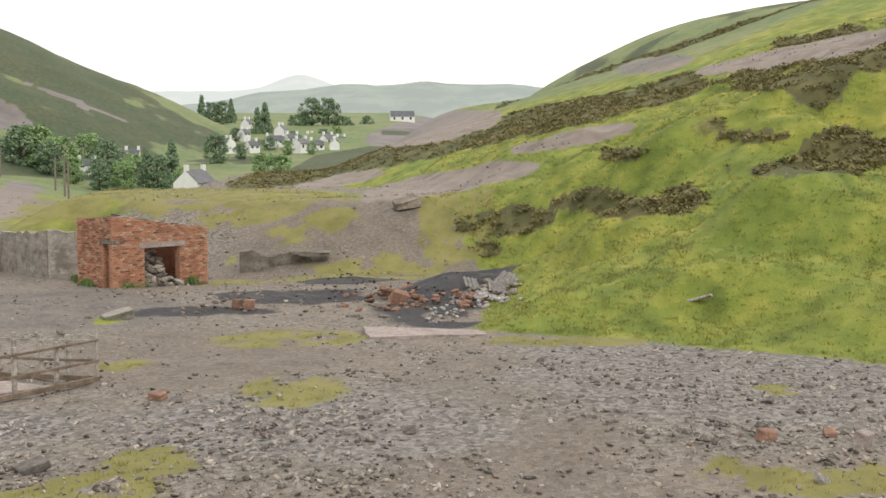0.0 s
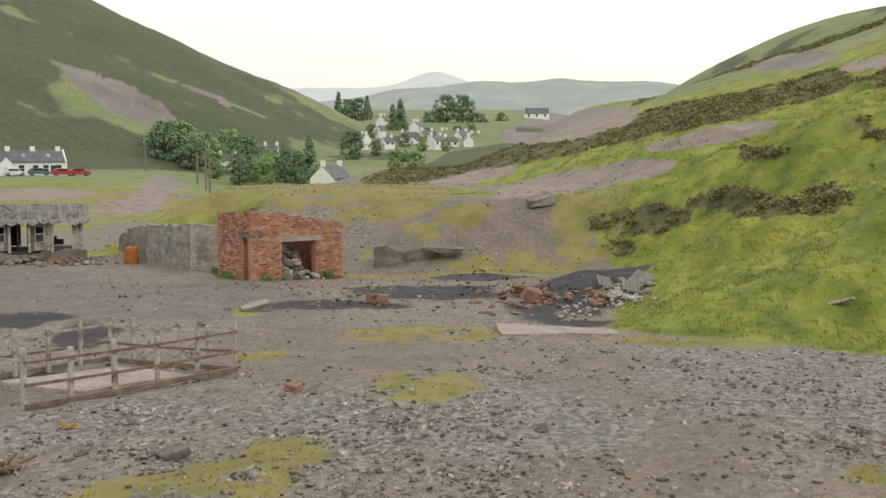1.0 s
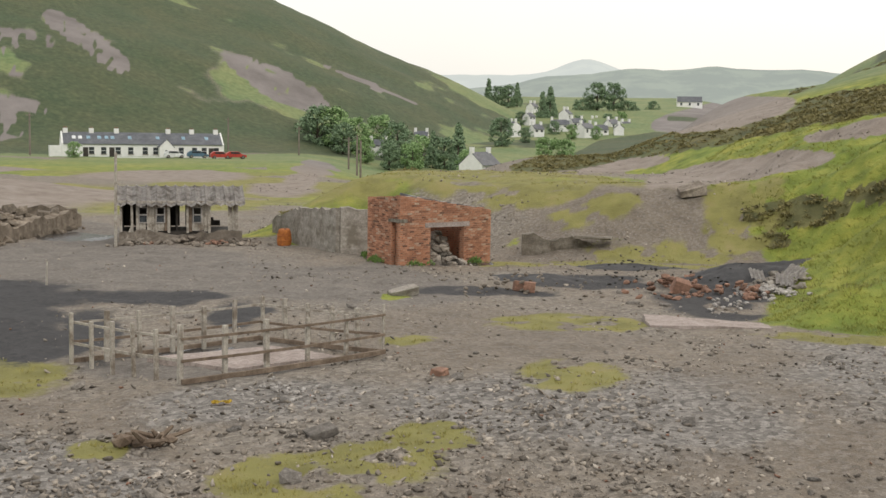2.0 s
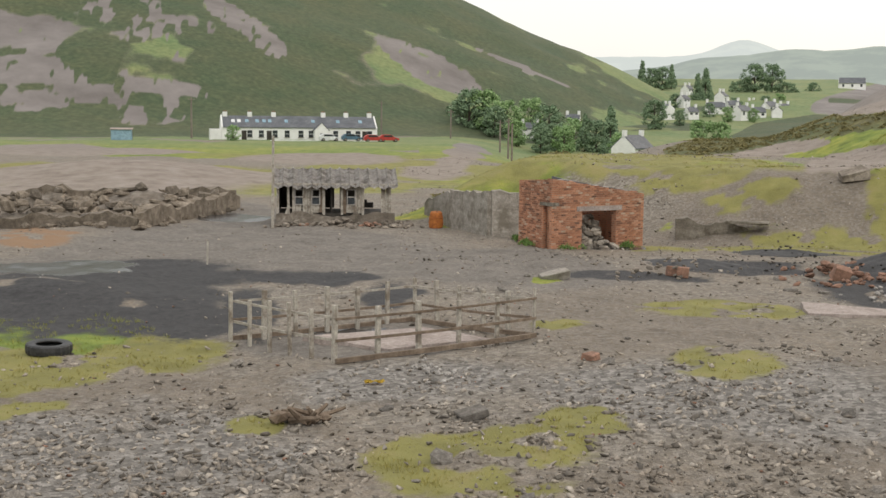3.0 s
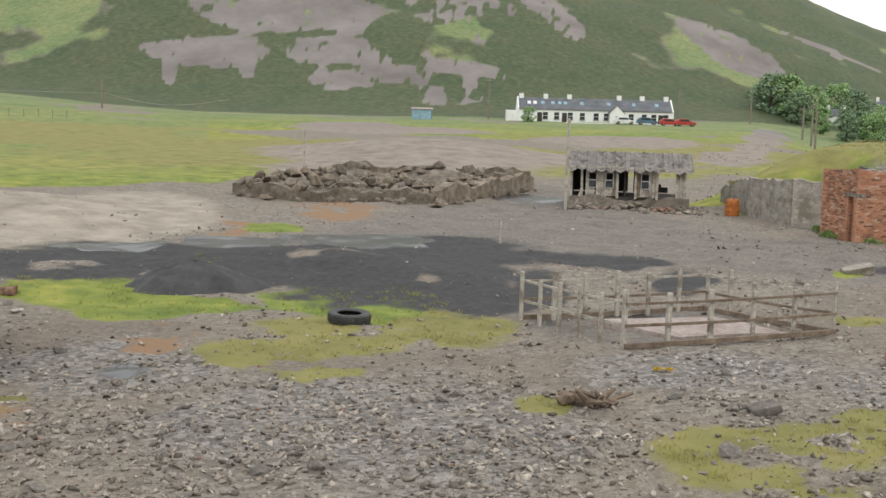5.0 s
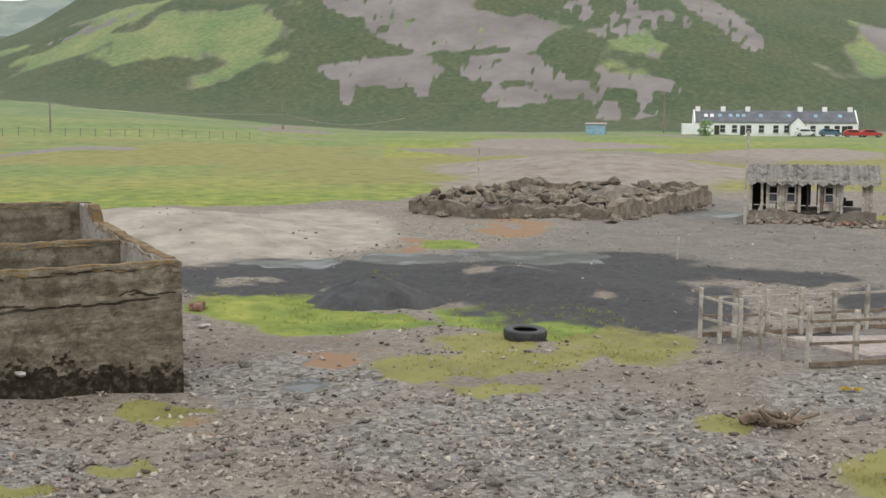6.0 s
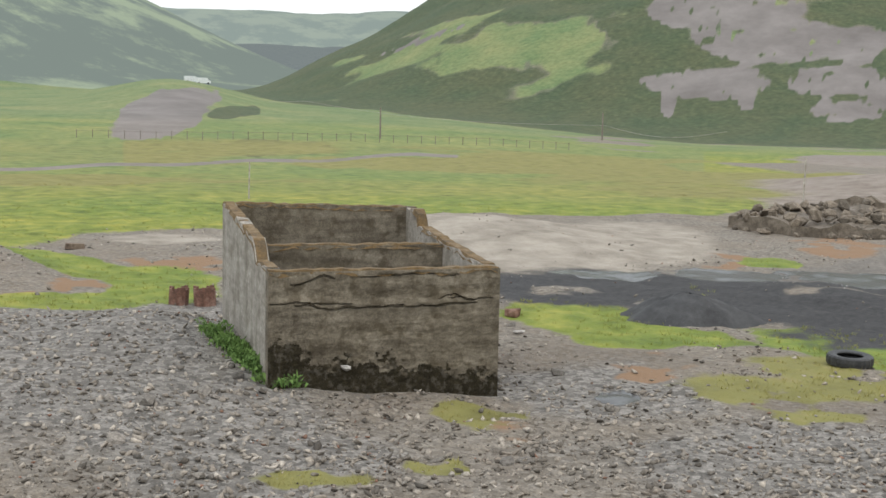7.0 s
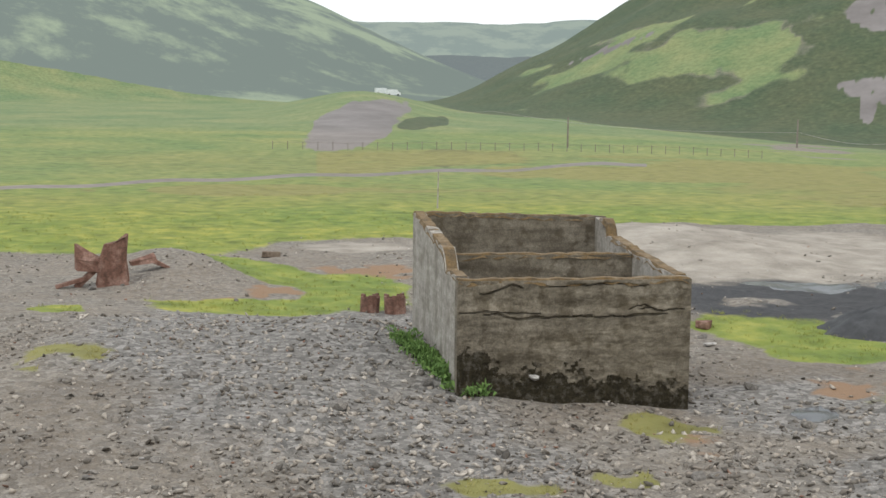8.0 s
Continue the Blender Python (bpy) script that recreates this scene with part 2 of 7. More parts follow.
def cover(x, y, z):
    r = np.hypot(x, y)
    az = np.degrees(np.arctan2(-x, y))
    el = np.degrees(np.arctan2(z - EYE, r))
    u = hill_u(x, y) - 11.0 - 1.5 * (fnoise(x, y, 9.0, 41, 3) - 0.5)
    n1, n2, n3 = fnoise(x, y, 14.0, 61), fnoise(x, y, 4.0, 63), fnoise(x, y, 60.0, 65, 5)

    def slip(a, e, wa, we, lean, seed, rough=0.55):
        # a patch on a slope, given by its bearing and rise
        da, de = az - a + (el - e) * lean, el - e
        d = np.sqrt((da / wa) ** 2 + (de / we) ** 2) + rough * (fnoise(az * 10, el * 10, 7.0 + 6 * wa, seed, 5) - 0.5) * 2
        return ss(1.12, 0.88, d)

    grass = spread(x, y, GRASS)
    moss = np.maximum(spread(x, y, MOSS, 0.45, 25), spread(x, y, BANK_MOSS, 0.6, 25)) * ss(0.3, 0.5, fnoise(x, y, 0.9, 26, 3))
    coal = spread(x, y, COAL, 0.75, 45, 0.4) * ss(0.2, 0.4, fnoise(x, y, 2.5, 46, 3))
    wet = spread(x, y, WET, 0.6, 65, 0.3)
    pale = spread(x, y, PALE, 0.4, 85)
    heather = np.zeros_like(x)
    # near hillside: bright grass, dark heather, bare spoil
    on = ss(-0.6, 0.8, u + 1.2 * (n2 - 0.5)) * ss(330, 250, r) * ss(18, 24, r + 2 * (n2 - 0.5))
    grass = np.maximum(grass, on)
    hill = ss(-1.5, 1.0, u) * ss(40, 48, r)
    hb = slip(-2.2, 0.9, 2.3, 2.7, 4.6, 121, 0.6) + slip(-6.8, 1.9, 2.6, 0.6, 4.0, 122, 0.7) + slip(-2.6, -3.3, 1.7, 0.6, 0.5, 123, 0.8)
    hb = hb + slip(-6.2, -2.3, 1.7, 0.5, 1.0, 124, 0.9) + slip(-9.5, -2.5, 1.9, 0.65, 1.5, 125, 0.9) + slip(-1.8, -4.5, 0.8, 0.35, 0.0, 126, 0.7)
    hb = hb + slip(-8.2, -0.2, 1.0, 0.2, 1.0, 127, 0.8) + slip(-14.0, 0.55, 1.5, 0.22, 0.0, 128, 0.9) + slip(-17.3, -0.1, 2.0, 0.9, 0.5, 129, 1.0) + slip(-15.2, -0.9, 2.0, 0.45, 0.5, 130, 1.0)
    hb = hb + slip(-15.5, 3.0, 2.0, 0.35, 3.5, 133, 0.9) + slip(-17.0, 4.9, 1.6, 0.5, 4.0, 134, 0.9)
    hb = np.clip(hb, 0, 1) * hill + ss(0.565, 0.63, fnoise(x, y, 6.0, 71, 4)) * ss(4, 12, u) * ss(50, 62, r) * ss(150, 100, r)
    low = slip(2.8, -0.35, 1.9, 1.1, 4.6, 131, 0.5) + slip(7.5, -1.25, 2.2, 0.5, 4.0, 132, 0.5)
    hb = np.maximum(np.clip(hb, 0, 1), np.clip(low, 0, 1) * (r > 90) * (r < 290))
    hb = np.maximum(hb, blob(x, y, -24.5, 80.0, 4.5, 6.0, 20, 0.4, 76))
    heather = np.maximum(heather, hb)
    spoil = slip(0.6, 1.0, 2.4, 0.9, 3.2, 141, 0.4) + slip(4.9, -1.35, 1.2, 0.45, 4.0, 142) + slip(-0.5, -1.35, 2.2, 0.9, 4.2, 143)
    spoil = spoil + slip(-6.2, 0.6, 1.5, 0.6, 3.0, 144) + slip(-15.4, 4.1, 2.0, 0.8, 4.3, 145) + 0.7 * slip(-9.7, 3.8, 1.6, 0.45, 3.0, 146)
    spoil = np.clip(spoil, 0, 1) * (r > 60)
    pale = np.maximum(pale, spoil)
    heather = heather * (1 - spoil)
    # bank and platform
    plat = ss(-25.5, -19.5, x) * ss(61, 66, y + 3 * (n2 - 0.5)) * ss(118, 90, r) * (u < 1)
    moss = np.maximum(moss, plat * ss(0.38, 0.55, fnoise(x, y, 6.0, 83, 4)))
    bank = ss(-26, -20, x) * ss(56, 59, y) * (u < 1) * ss(80, 66, r)
    grass = np.maximum(grass, bank * ss(0.5, 0.62, fnoise(x, y, 3.5, 87, 4)) * 0.7)
    edge = ss(-27, -23, x + 3 * (n2 - 0.5)) * ss(-14, -19, x) * ss(58, 63, y) * ss(90, 78, r)
    grass = np.maximum(grass, edge)
    # fields on the far side of the yard
    line = -51.0 - 5.0 * (n1 - 0.5) * 2 + 2.0 * np.sin(y * 0.15)
    field = ss(0, 3, line - x) * ss(95, 82, y + 0.45 * (x + 55)) * (az > 40)
    field = np.maximum(field, ss(66, 72, az + 8 * (n3 - 0.5)) * ss(54, 60, r))
    mid = ss(75, 95, r) * (az > 12) * (az <= 70) * ss(300, 240, r) * ss(0.40, 0.55, fnoise(x, y, 24.0, 91, 4))
    near_row = ss(150, 175, r) * (az > 10) * ss(0.34, 0.46, fnoise(x, y, 30.0, 92, 4))
    near_row = np.maximum(near_row, ss(150, 175, r) * (az > -4) * (az < 21))
    grass = np.maximum(grass, np.maximum(field, np.maximum(mid, near_row)) * (1 - pale * (r < 260)))
    straw = np.maximum(0.35 * field, mid) * ss(0.42, 0.62, fnoise(x, y, 35.0, 93, 4)) * ss(62, 90, r) * ss(190, 140, r)
    moss = np.maximum(moss, straw * 0.8)
    # the great hill: dark heather, lighter grass, scree
    cx, cy = polar(38.3, 610)
    gx, gy = squeeze(x, y)
    big = ss(348, 332, np.hypot(gx - cx, gy - cy) + 30 * (n3 - 0.5)) * (r > 200)
    light = ss(0.53, 0.66, 0.55 * fnoise(x, y, 70.0, 95, 5) + 0.45 * fnoise(x, y, 20.0, 96, 4) + 0.14 * ss(24, 12, az) - 0.10 * ss(38, 44, az) * ss(2.2, 0.6, el))
    light = np.maximum(light, 0.9 * slip(51.0, 3.2, 3.6, 1.15, 0.8, 151, 0.7))
    heather = np.maximum(heather, big * (1 - 0.85 * light))
    grass = np.maximum(grass, big * light)
    dots = ss(0.47, 0.56, fnoise(az * 10, el * 14, 7.0, 108, 4))
    scree = slip(20.7, 2.2, 1.3, 1.35, -1.55, 101, 0.45) + slip(28.7, 3.7, 0.7, 1.4, -1.3, 105, 0.7) + slip(16.5, 2.2, 0.25, 0.9, -2.4, 112)
    scree = scree + slip(38.1, 3.0, 1.2, 0.65, 0.0, 104, 0.8) + slip(37.5, 0.35, 1.5, 0.4, -0.6, 103, 0.8) + slip(37.3, 1.45, 0.8, 0.35, 0.0, 106)
    scree = scree + slip(41.7, 3.4, 4.6, 0.95, 0.0, 107, 0.5) + slip(44.3, 1.55, 3.3, 0.7, 0.6, 102, 0.5) + slip(45.6, 0.6, 0.35, 0.65, 0.0, 109, 0.4) + slip(42.2, 0.85, 0.4, 0.5, 0.0, 110, 0.4)
    scree = scree + slip(38.7, 1.6, 2.2, 0.6, -0.5, 113, 0.7) + slip(43.5, 4.7, 3.0, 1.0, 0.0, 114, 0.6) + slip(55.96, -0.87, 0.8, 0.35, 0.0, 115) + slip(56.4, 3.3, 0.32, 0.7, 2.75, 116, 0.4)
    scree = scree + (slip(33.8, 0.6, 3.2, 1.1, -1.0, 117) + slip(33.0, 3.6, 2.4, 1.4, -1.2, 118)) * dots
    scree = np.clip(scree, 0, 1) * ss(0.2, 0.42, fnoise(az * 10, el * 16, 3.0, 118, 5))
    pale = np.maximum(pale, scree * big)
    heather = heather * (1 - pale)
    # further hills
    far = ss(420, 480, r) * (1 - big)
    fl = ss(0.47, 0.58, fnoise(x, y, 120.0, 111, 5) - 0.10 * ss(1.0, 4.0, el) * (az > 50) + 0.25 * (az < 3))
    heather = np.maximum(heather, far * (1 - fl) * ((az > 50) | (az < 3)) * (1 - 0.8 * ss(60, 64, az)))
    grass = np.maximum(grass, far * np.maximum(fl, ((az <= 50) & (az >= 3)) * 1.0))
    pit = slip(68.7, -0.4, 1.9, 1.05, 0.8, 161, 0.8) * (r > 140) * (r < 540)
    pale = np.maximum(pale, pit)
    # the lane along the valley floor, brush beside it, straw-coloured hay above the meadow
    lane = np.interp(az, [50, 57, 61, 73, 84, 90], [-1.9, -1.96, -2.27, -2.75, -3.22, -3.4]) + 0.05 * np.sin(az)
    valley = (az > 55) & (r > 60) & (r < 470)
    pale = np.maximum(pale, 0.9 * ss(0.11, 0.05, np.abs(el - lane)) * valley)
    brush = slip(65.4, -0.25, 1.2, 0.38, 1.2, 162) + slip(63.0, -1.75, 2.2, 0.4, 0.5, 164, 0.9)
    heather = np.maximum(heather, np.clip(brush, 0, 1) * (r > 90) * (r < 470) * (1 - pale))
    moss = np.maximum(moss, 0.9 * np.clip(slip(54.0, -2.4, 7.5, 0.32, 0.0, 165, 0.7) + slip(74.0, -3.3, 6.0, 0.25, 0.0, 166, 0.8), 0, 1) * field)
    # the dull shoulder beyond the near hillside
    back = beyond(az, el) * (r > 70)
    heather = np.maximum(heather * (1 - back), 0.6 * back * ss(0.52, 0.66, fnoise(x, y, 40.0, 167, 4)) * (1 - pale))
    grass = np.maximum(grass, back * (1 - pale))
    grass = grass * (1 - np.maximum(heather, pale))
    moss = moss * (1 - 0.8 * coal) * (1 - 0.9 * pale)
    return grass, heather, coal, pale, wet, moss


def rusty_soil(x, y):
    return spread(x, y, OCHRE, 0.6, 105, 0.4) * ss(0.35, 0.55, fnoise(x, y, 1.2, 106, 3))


# ---- materials ----
def nodes_of(name):
    m = bpy.data.materials.new(name)
    m.use_nodes = True
    return m, m.node_tree.nodes, m.node_tree.links, m.node_tree.nodes["Principled BSDF"]


def noise_node(nt, ln, vec, scale, detail=5, rough=0.6):
    n = nt.new("ShaderNodeTexNoise")
    n.inputs["Scale"].default_value, n.inputs["Detail"].default_value, n.inputs["Roughness"].default_value = scale, detail, rough
    ln.new(vec, n.inputs["Vector"])
    return n


def ramp_node(nt, ln, fac, stops):
    n = nt.new("ShaderNodeValToRGB")
    e = n.color_ramp.elements
    while len(e) < len(stops):
        e.new(0.5)
    for s, (p, c) in zip(e, stops):
        s.position, s.color = p, (*c, 1)
    ln.new(fac, n.inputs[0])
    return n


def mix_node(nt, ln, fac, a, b, blend="MIX"):
    n = nt.new("ShaderNodeMix")
    n.data_type, n.blend_type = "RGBA", blend
    if isinstance(fac, float):
        n.inputs[0].default_value = fac
    else:
        ln.new(fac, n.inputs[0])
    for sock, v in ((n.inputs[6], a), (n.inputs[7], b)):
        if isinstance(v, tuple):
            sock.default_value = (*v, 1)
        else:
            ln.new(v, sock)
    return n.outputs[2]


def bump_node(nt, ln, heightv, strength, distance, bsdf):
    n = nt.new("ShaderNodeBump")
    n.inputs["Strength"].default_value, n.inputs["Distance"].default_value = strength, distance
    ln.new(heightv, n.inputs["Height"])
    ln.new(n.outputs[0], bsdf.inputs["Normal"])
    return n


def surface(name, stops, scale=6.0, fine=40.0, rough=0.85, bump=0.3, depth=0.02, stain=None, stain_scale=1.5, metal=0.0, island=0.0, streak=0.0, worn=0.8):
    """A worn surface: broad colour change, fine grain, relief, and stains of another colour."""
    m, nt, ln, b = nodes_of(name)
    co = nt.new("ShaderNodeTexCoord").outputs["Object"]
    broad, grain = noise_node(nt, ln, co, scale), noise_node(nt, ln, co, fine, 4, 0.7)
    col = ramp_node(nt, ln, broad.outputs["Fac"], stops).outputs[0]
    g = ramp_node(nt, ln, grain.outputs["Fac"], [(0.3, (0.62, 0.62, 0.62)), (0.7, (1.3, 1.3, 1.3))]).outputs[0]
    col = mix_node(nt, ln, worn, col, g, "MULTIPLY")
    mid = noise_node(nt, ln, co, math.sqrt(scale * fine), 6, 0.65)
    col = mix_node(nt, ln, worn, col, ramp_node(nt, ln, mid.outputs["Fac"], [(0.32, (0.66, 0.65, 0.64)), (0.68, (1.25, 1.26, 1.27))]).outputs[0], "MULTIPLY")
    if stain:
        st = noise_node(nt, ln, co, stain_scale, 6, 0.65)
        sf = ramp_node(nt, ln, st.outputs["Fac"], [(0.5, (0, 0, 0)), (0.62, (1, 1, 1))]).outputs[0]
        col = mix_node(nt, ln, sf, col, stain)
    if streak:
        mp = nt.new("ShaderNodeMapping")
        mp.inputs["Scale"].default_value = (0.35, 0.35, 2.2)
        ln.new(co, mp.inputs["Vector"])
        sn = noise_node(nt, ln, mp.outputs[0], 2.0, 6, 0.6)
        col = mix_node(nt, ln, streak, col, ramp_node(nt, ln, sn.outputs["Fac"], [(0.38, (0.6, 0.58, 0.55)), (0.6, (1.15, 1.15, 1.14))]).outputs[0], "MULTIPLY")
    if island:
        geo = nt.new("ShaderNodeNewGeometry")
        v = ramp_node(nt, ln, geo.outputs["Random Per Island"], [(0.0, (1 - island,) * 3), (1.0, (1 + island,) * 3)]).outputs[0]
        col = mix_node(nt, ln, 1.0, col, v, "MULTIPLY")
    ln.new(col, b.inputs["Base Color"])
    b.inputs["Roughness"].default_value, b.inputs["Metallic"].default_value = rough, metal
    bump_node(nt, ln, grain.outputs["Fac"], bump, depth, b)
    return m


def terrain_material():
    m, nt, ln, b = nodes_of("ground_cover")
    co = nt.new("ShaderNodeTexCoord").outputs["Object"]
    aa = nt.new("ShaderNodeVertexColor")
    aa.layer_name = "cover_a"
    ab = nt.new("ShaderNodeVertexColor")
    ab.layer_name = "cover_b"
    ac = nt.new("ShaderNodeVertexColor")
    ac.layer_name = "cover_c"
    sa, sb, sc = nt.new("ShaderNodeSeparateColor"), nt.new("ShaderNodeSeparateColor"), nt.new("ShaderNodeSeparateColor")
    ln.new(ac.outputs[0], sc.inputs[0])
    ln.new(aa.outputs[0], sa.inputs[0])
    ln.new(ab.outputs[0], sb.inputs[0])
    n_broad, n_mid = noise_node(nt, ln, co, 0.06, 6), noise_node(nt, ln, co, 0.7, 6)
    n_fine, n_grit = noise_node(nt, ln, co, 5.0, 6, 0.7), noise_node(nt, ln, co, 22.0, 4, 0.7)
    vor = nt.new("ShaderNodeTexVoronoi")
    vor.inputs["Scale"].default_value = 9.0
    ln.new(co, vor.inputs["Vector"])

    def edge(sock, width=0.12):
        """Break a smooth share with the noise into a ragged edge."""
        add = nt.new("ShaderNodeMath")
        add.operation = "MULTIPLY_ADD"
        ln.new(n_fine.outputs["Fac"], add.inputs[0])
        add.inputs[1].default_value = 0.9
        ln.new(sock, add.inputs[2])
        return ramp_node(nt, ln, add.outputs[0], [(0.88 - width, (0, 0, 0)), (0.98 + width * 0.2, (1, 1, 1))]).outputs[0]

    stone = ramp_node(nt, ln, vor.outputs["Color"], [(0.1, (0.13, 0.112, 0.09)), (0.5, (0.205, 0.178, 0.143)), (0.9, (0.30, 0.268, 0.225))]).outputs[0]
    dirt = ramp_node(nt, ln, n_mid.outputs["Fac"], [(0.3, (0.155, 0.118, 0.082)), (0.5, (0.225, 0.178, 0.13)), (0.7, (0.265, 0.22, 0.17))]).outputs[0]
    n_path = noise_node(nt, ln, co, 0.22, 5)
    pf = ramp_node(nt, ln, n_path.outputs["Fac"], [(0.42, (0.15, 0.15, 0.15)), (0.58, (0.85, 0.85, 0.85))]).outputs[0]
    gravel = mix_node(nt, ln, pf, stone, dirt)
    grit = ramp_node(nt, ln, n_grit.outputs["Fac"], [(0.3, (0.62, 0.62, 0.61)), (0.7, (1.4, 1.4, 1.38))]).outputs[0]
    gravel = mix_node(nt, ln, 0.9, gravel, grit, "MULTIPLY")
    pale = ramp_node(nt, ln, n_mid.outputs["Fac"], [(0.25, (0.16, 0.128, 0.105)), (0.5, (0.245, 0.205, 0.175)), (0.75, (0.31, 0.27, 0.24))]).outputs[0]
    pale = mix_node(nt, ln, 0.5, pale, grit, "MULTIPLY")
    grass = ramp_node(nt, ln, n_mid.outputs["Fac"], [(0.3, (0.10, 0.13, 0.02)), (0.5, (0.195, 0.228, 0.036)), (0.68, (0.325, 0.312, 0.06))]).outputs[0]
    gb = ramp_node(nt, ln, n_broad.outputs["Fac"], [(0.35, (0.72, 0.88, 0.85)), (0.65, (1.2, 1.1, 1.1))]).outputs[0]
    grass = mix_node(nt, ln, 1.0, grass, gb, "MULTIPLY")
    grass = mix_node(nt, ln, 0.45, grass, grit, "MULTIPLY")
    # duller upland grass, its muted colour also carrying the haze of distance
    hazed_upland = ramp_node(nt, ln, n_mid.outputs["Fac"], [(0.3, (0.12, 0.155, 0.062)), (0.5, (0.17, 0.205, 0.085)), (0.7, (0.215, 0.245, 0.11))]).outputs[0]
    hazed_upland = mix_node(nt, ln, 1.0, hazed_upland, gb, "MULTIPLY")
    grass = mix_node(nt, ln, aa.outputs["Alpha"], grass, hazed_upland)
    heather = ramp_node(nt, ln, n_mid.outputs["Fac"], [(0.3, (0.065, 0.066, 0.028)), (0.55, (0.115, 0.108, 0.045)), (0.75, (0.17, 0.155, 0.065))]).outputs[0]
    hb = ramp_node(nt, ln, n_broad.outputs["Fac"], [(0.35, (0.75, 0.95, 0.85)), (0.65, (1.25, 1.1, 1.0))]).outputs[0]
    heather = mix_node(nt, ln, 1.0, heather, hb, "MULTIPLY")
    high_heather = ramp_node(nt, ln, n_mid.outputs["Fac"], [(0.3, (0.045, 0.06, 0.03)), (0.55, (0.07, 0.088, 0.044)), (0.75, (0.11, 0.12, 0.06))]).outputs[0]
    heather = mix_node(nt, ln, aa.outputs["Alpha"], heather, mix_node(nt, ln, 0.7, high_heather, hb, "MULTIPLY"))
    pale = mix_node(nt, ln, aa.outputs["Alpha"], pale, ramp_node(nt, ln, noise_node(nt, ln, co, 0.05, 8, 0.7).outputs["Fac"], [(0.35, (0.14, 0.124, 0.116)), (0.65, (0.235, 0.212, 0.202))]).outputs[0])
    moss = ramp_node(nt, ln, n_mid.outputs["Fac"], [(0.3, (0.155, 0.145, 0.045)), (0.55, (0.225, 0.212, 0.065)), (0.75, (0.27, 0.225, 0.10))]).outputs[0]
    coal = ramp_node(nt, ln, n_fine.outputs["Fac"], [(0.3, (0.022, 0.022, 0.024)), (0.7, (0.065, 0.063, 0.064))]).outputs[0]
    shale = ramp_node(nt, ln, vor.outputs["Color"], [(0.1, (0.10, 0.092, 0.084)), (0.5, (0.185, 0.17, 0.155)), (0.9, (0.30, 0.28, 0.26))]).outputs[0]
    dust = ramp_node(nt, ln, n_mid.outputs["Fac"], [(0.3, (0.10, 0.086, 0.073)), (0.55, (0.16, 0.14, 0.12)), (0.75, (0.225, 0.198, 0.168))]).outputs[0]
    earth = ramp_node(nt, ln, n_mid.outputs["Fac"], [(0.3, (0.125, 0.095, 0.066)), (0.5, (0.175, 0.138, 0.10)), (0.72, (0.225, 0.185, 0.14))]).outputs[0]
    col = mix_node(nt, ln, edge(ac.outputs["Alpha"], 0.5), gravel, mix_node(nt, ln, 0.9, earth, grit, "MULTIPLY"))
    col = mix_node(nt, ln, edge(sc.outputs[2], 0.5), col, mix_node(nt, ln, 0.6, dust, grit, "MULTIPLY"))
    col = mix_node(nt, ln, edge(sc.outputs[1], 0.75), col, mix_node(nt, ln, 0.9, shale, grit, "MULTIPLY"))
    col = mix_node(nt, ln, edge(sb.outputs[0], 0.3), col, pale)
    sand = ramp_node(nt, ln, n_mid.outputs["Fac"], [(0.3, (0.215, 0.185, 0.15)), (0.65, (0.385, 0.342, 0.29))]).outputs[0]
    col = mix_node(nt, ln, edge(sc.outputs[0], 0.3), col, mix_node(nt, ln, 0.5, sand, grit, "MULTIPLY"))
    col = mix_node(nt, ln, edge(ab.outputs["Alpha"], 0.3), col, (0.25, 0.155, 0.09))
    col = mix_node(nt, ln, edge(sa.outputs[0]), col, grass)
    col = mix_node(nt, ln, edge(sa.outputs[2], 0.35), col, coal)
    col = mix_node(nt, ln, edge(sa.outputs[1]), col, heather)
    col = mix_node(nt, ln, edge(sb.outputs[2], 0.3), col, moss)
    damp = edge(sb.outputs[1], 0.05)
    col = mix_node(nt, ln, damp, col, (0.05, 0.047, 0.045))
    ln.new(col, b.inputs["Base Color"])
    ro = nt.new("ShaderNodeMapRange")
    ln.new(damp, ro.inputs[0])
    ro.inputs[3].default_value, ro.inputs[4].default_value = 0.9, 0.26
    ln.new(ro.outputs[0], b.inputs["Roughness"])
    b.inputs["Specular IOR Level"].default_value = 0.45
    hsum = nt.new("ShaderNodeMath")
    hsum.operation = "ADD"
    ln.new(n_fine.outputs["Fac"], hsum.inputs[0])
    ln.new(n_grit.outputs["Fac"], hsum.inputs[1])
    flat = nt.new("ShaderNodeMath")
    flat.operation = "MULTIPLY"
    inv = nt.new("ShaderNodeMath")
    inv.operation = "SUBTRACT"
    inv.inputs[0].default_value = 1.0
    ln.new(damp, inv.inputs[1])
    ln.new(hsum.outputs[0], flat.inputs[0])
    ln.new(inv.outputs[0], flat.inputs[1])
    bump_node(nt, ln, flat.outputs[0], 0.5, 0.09, b)
    return m


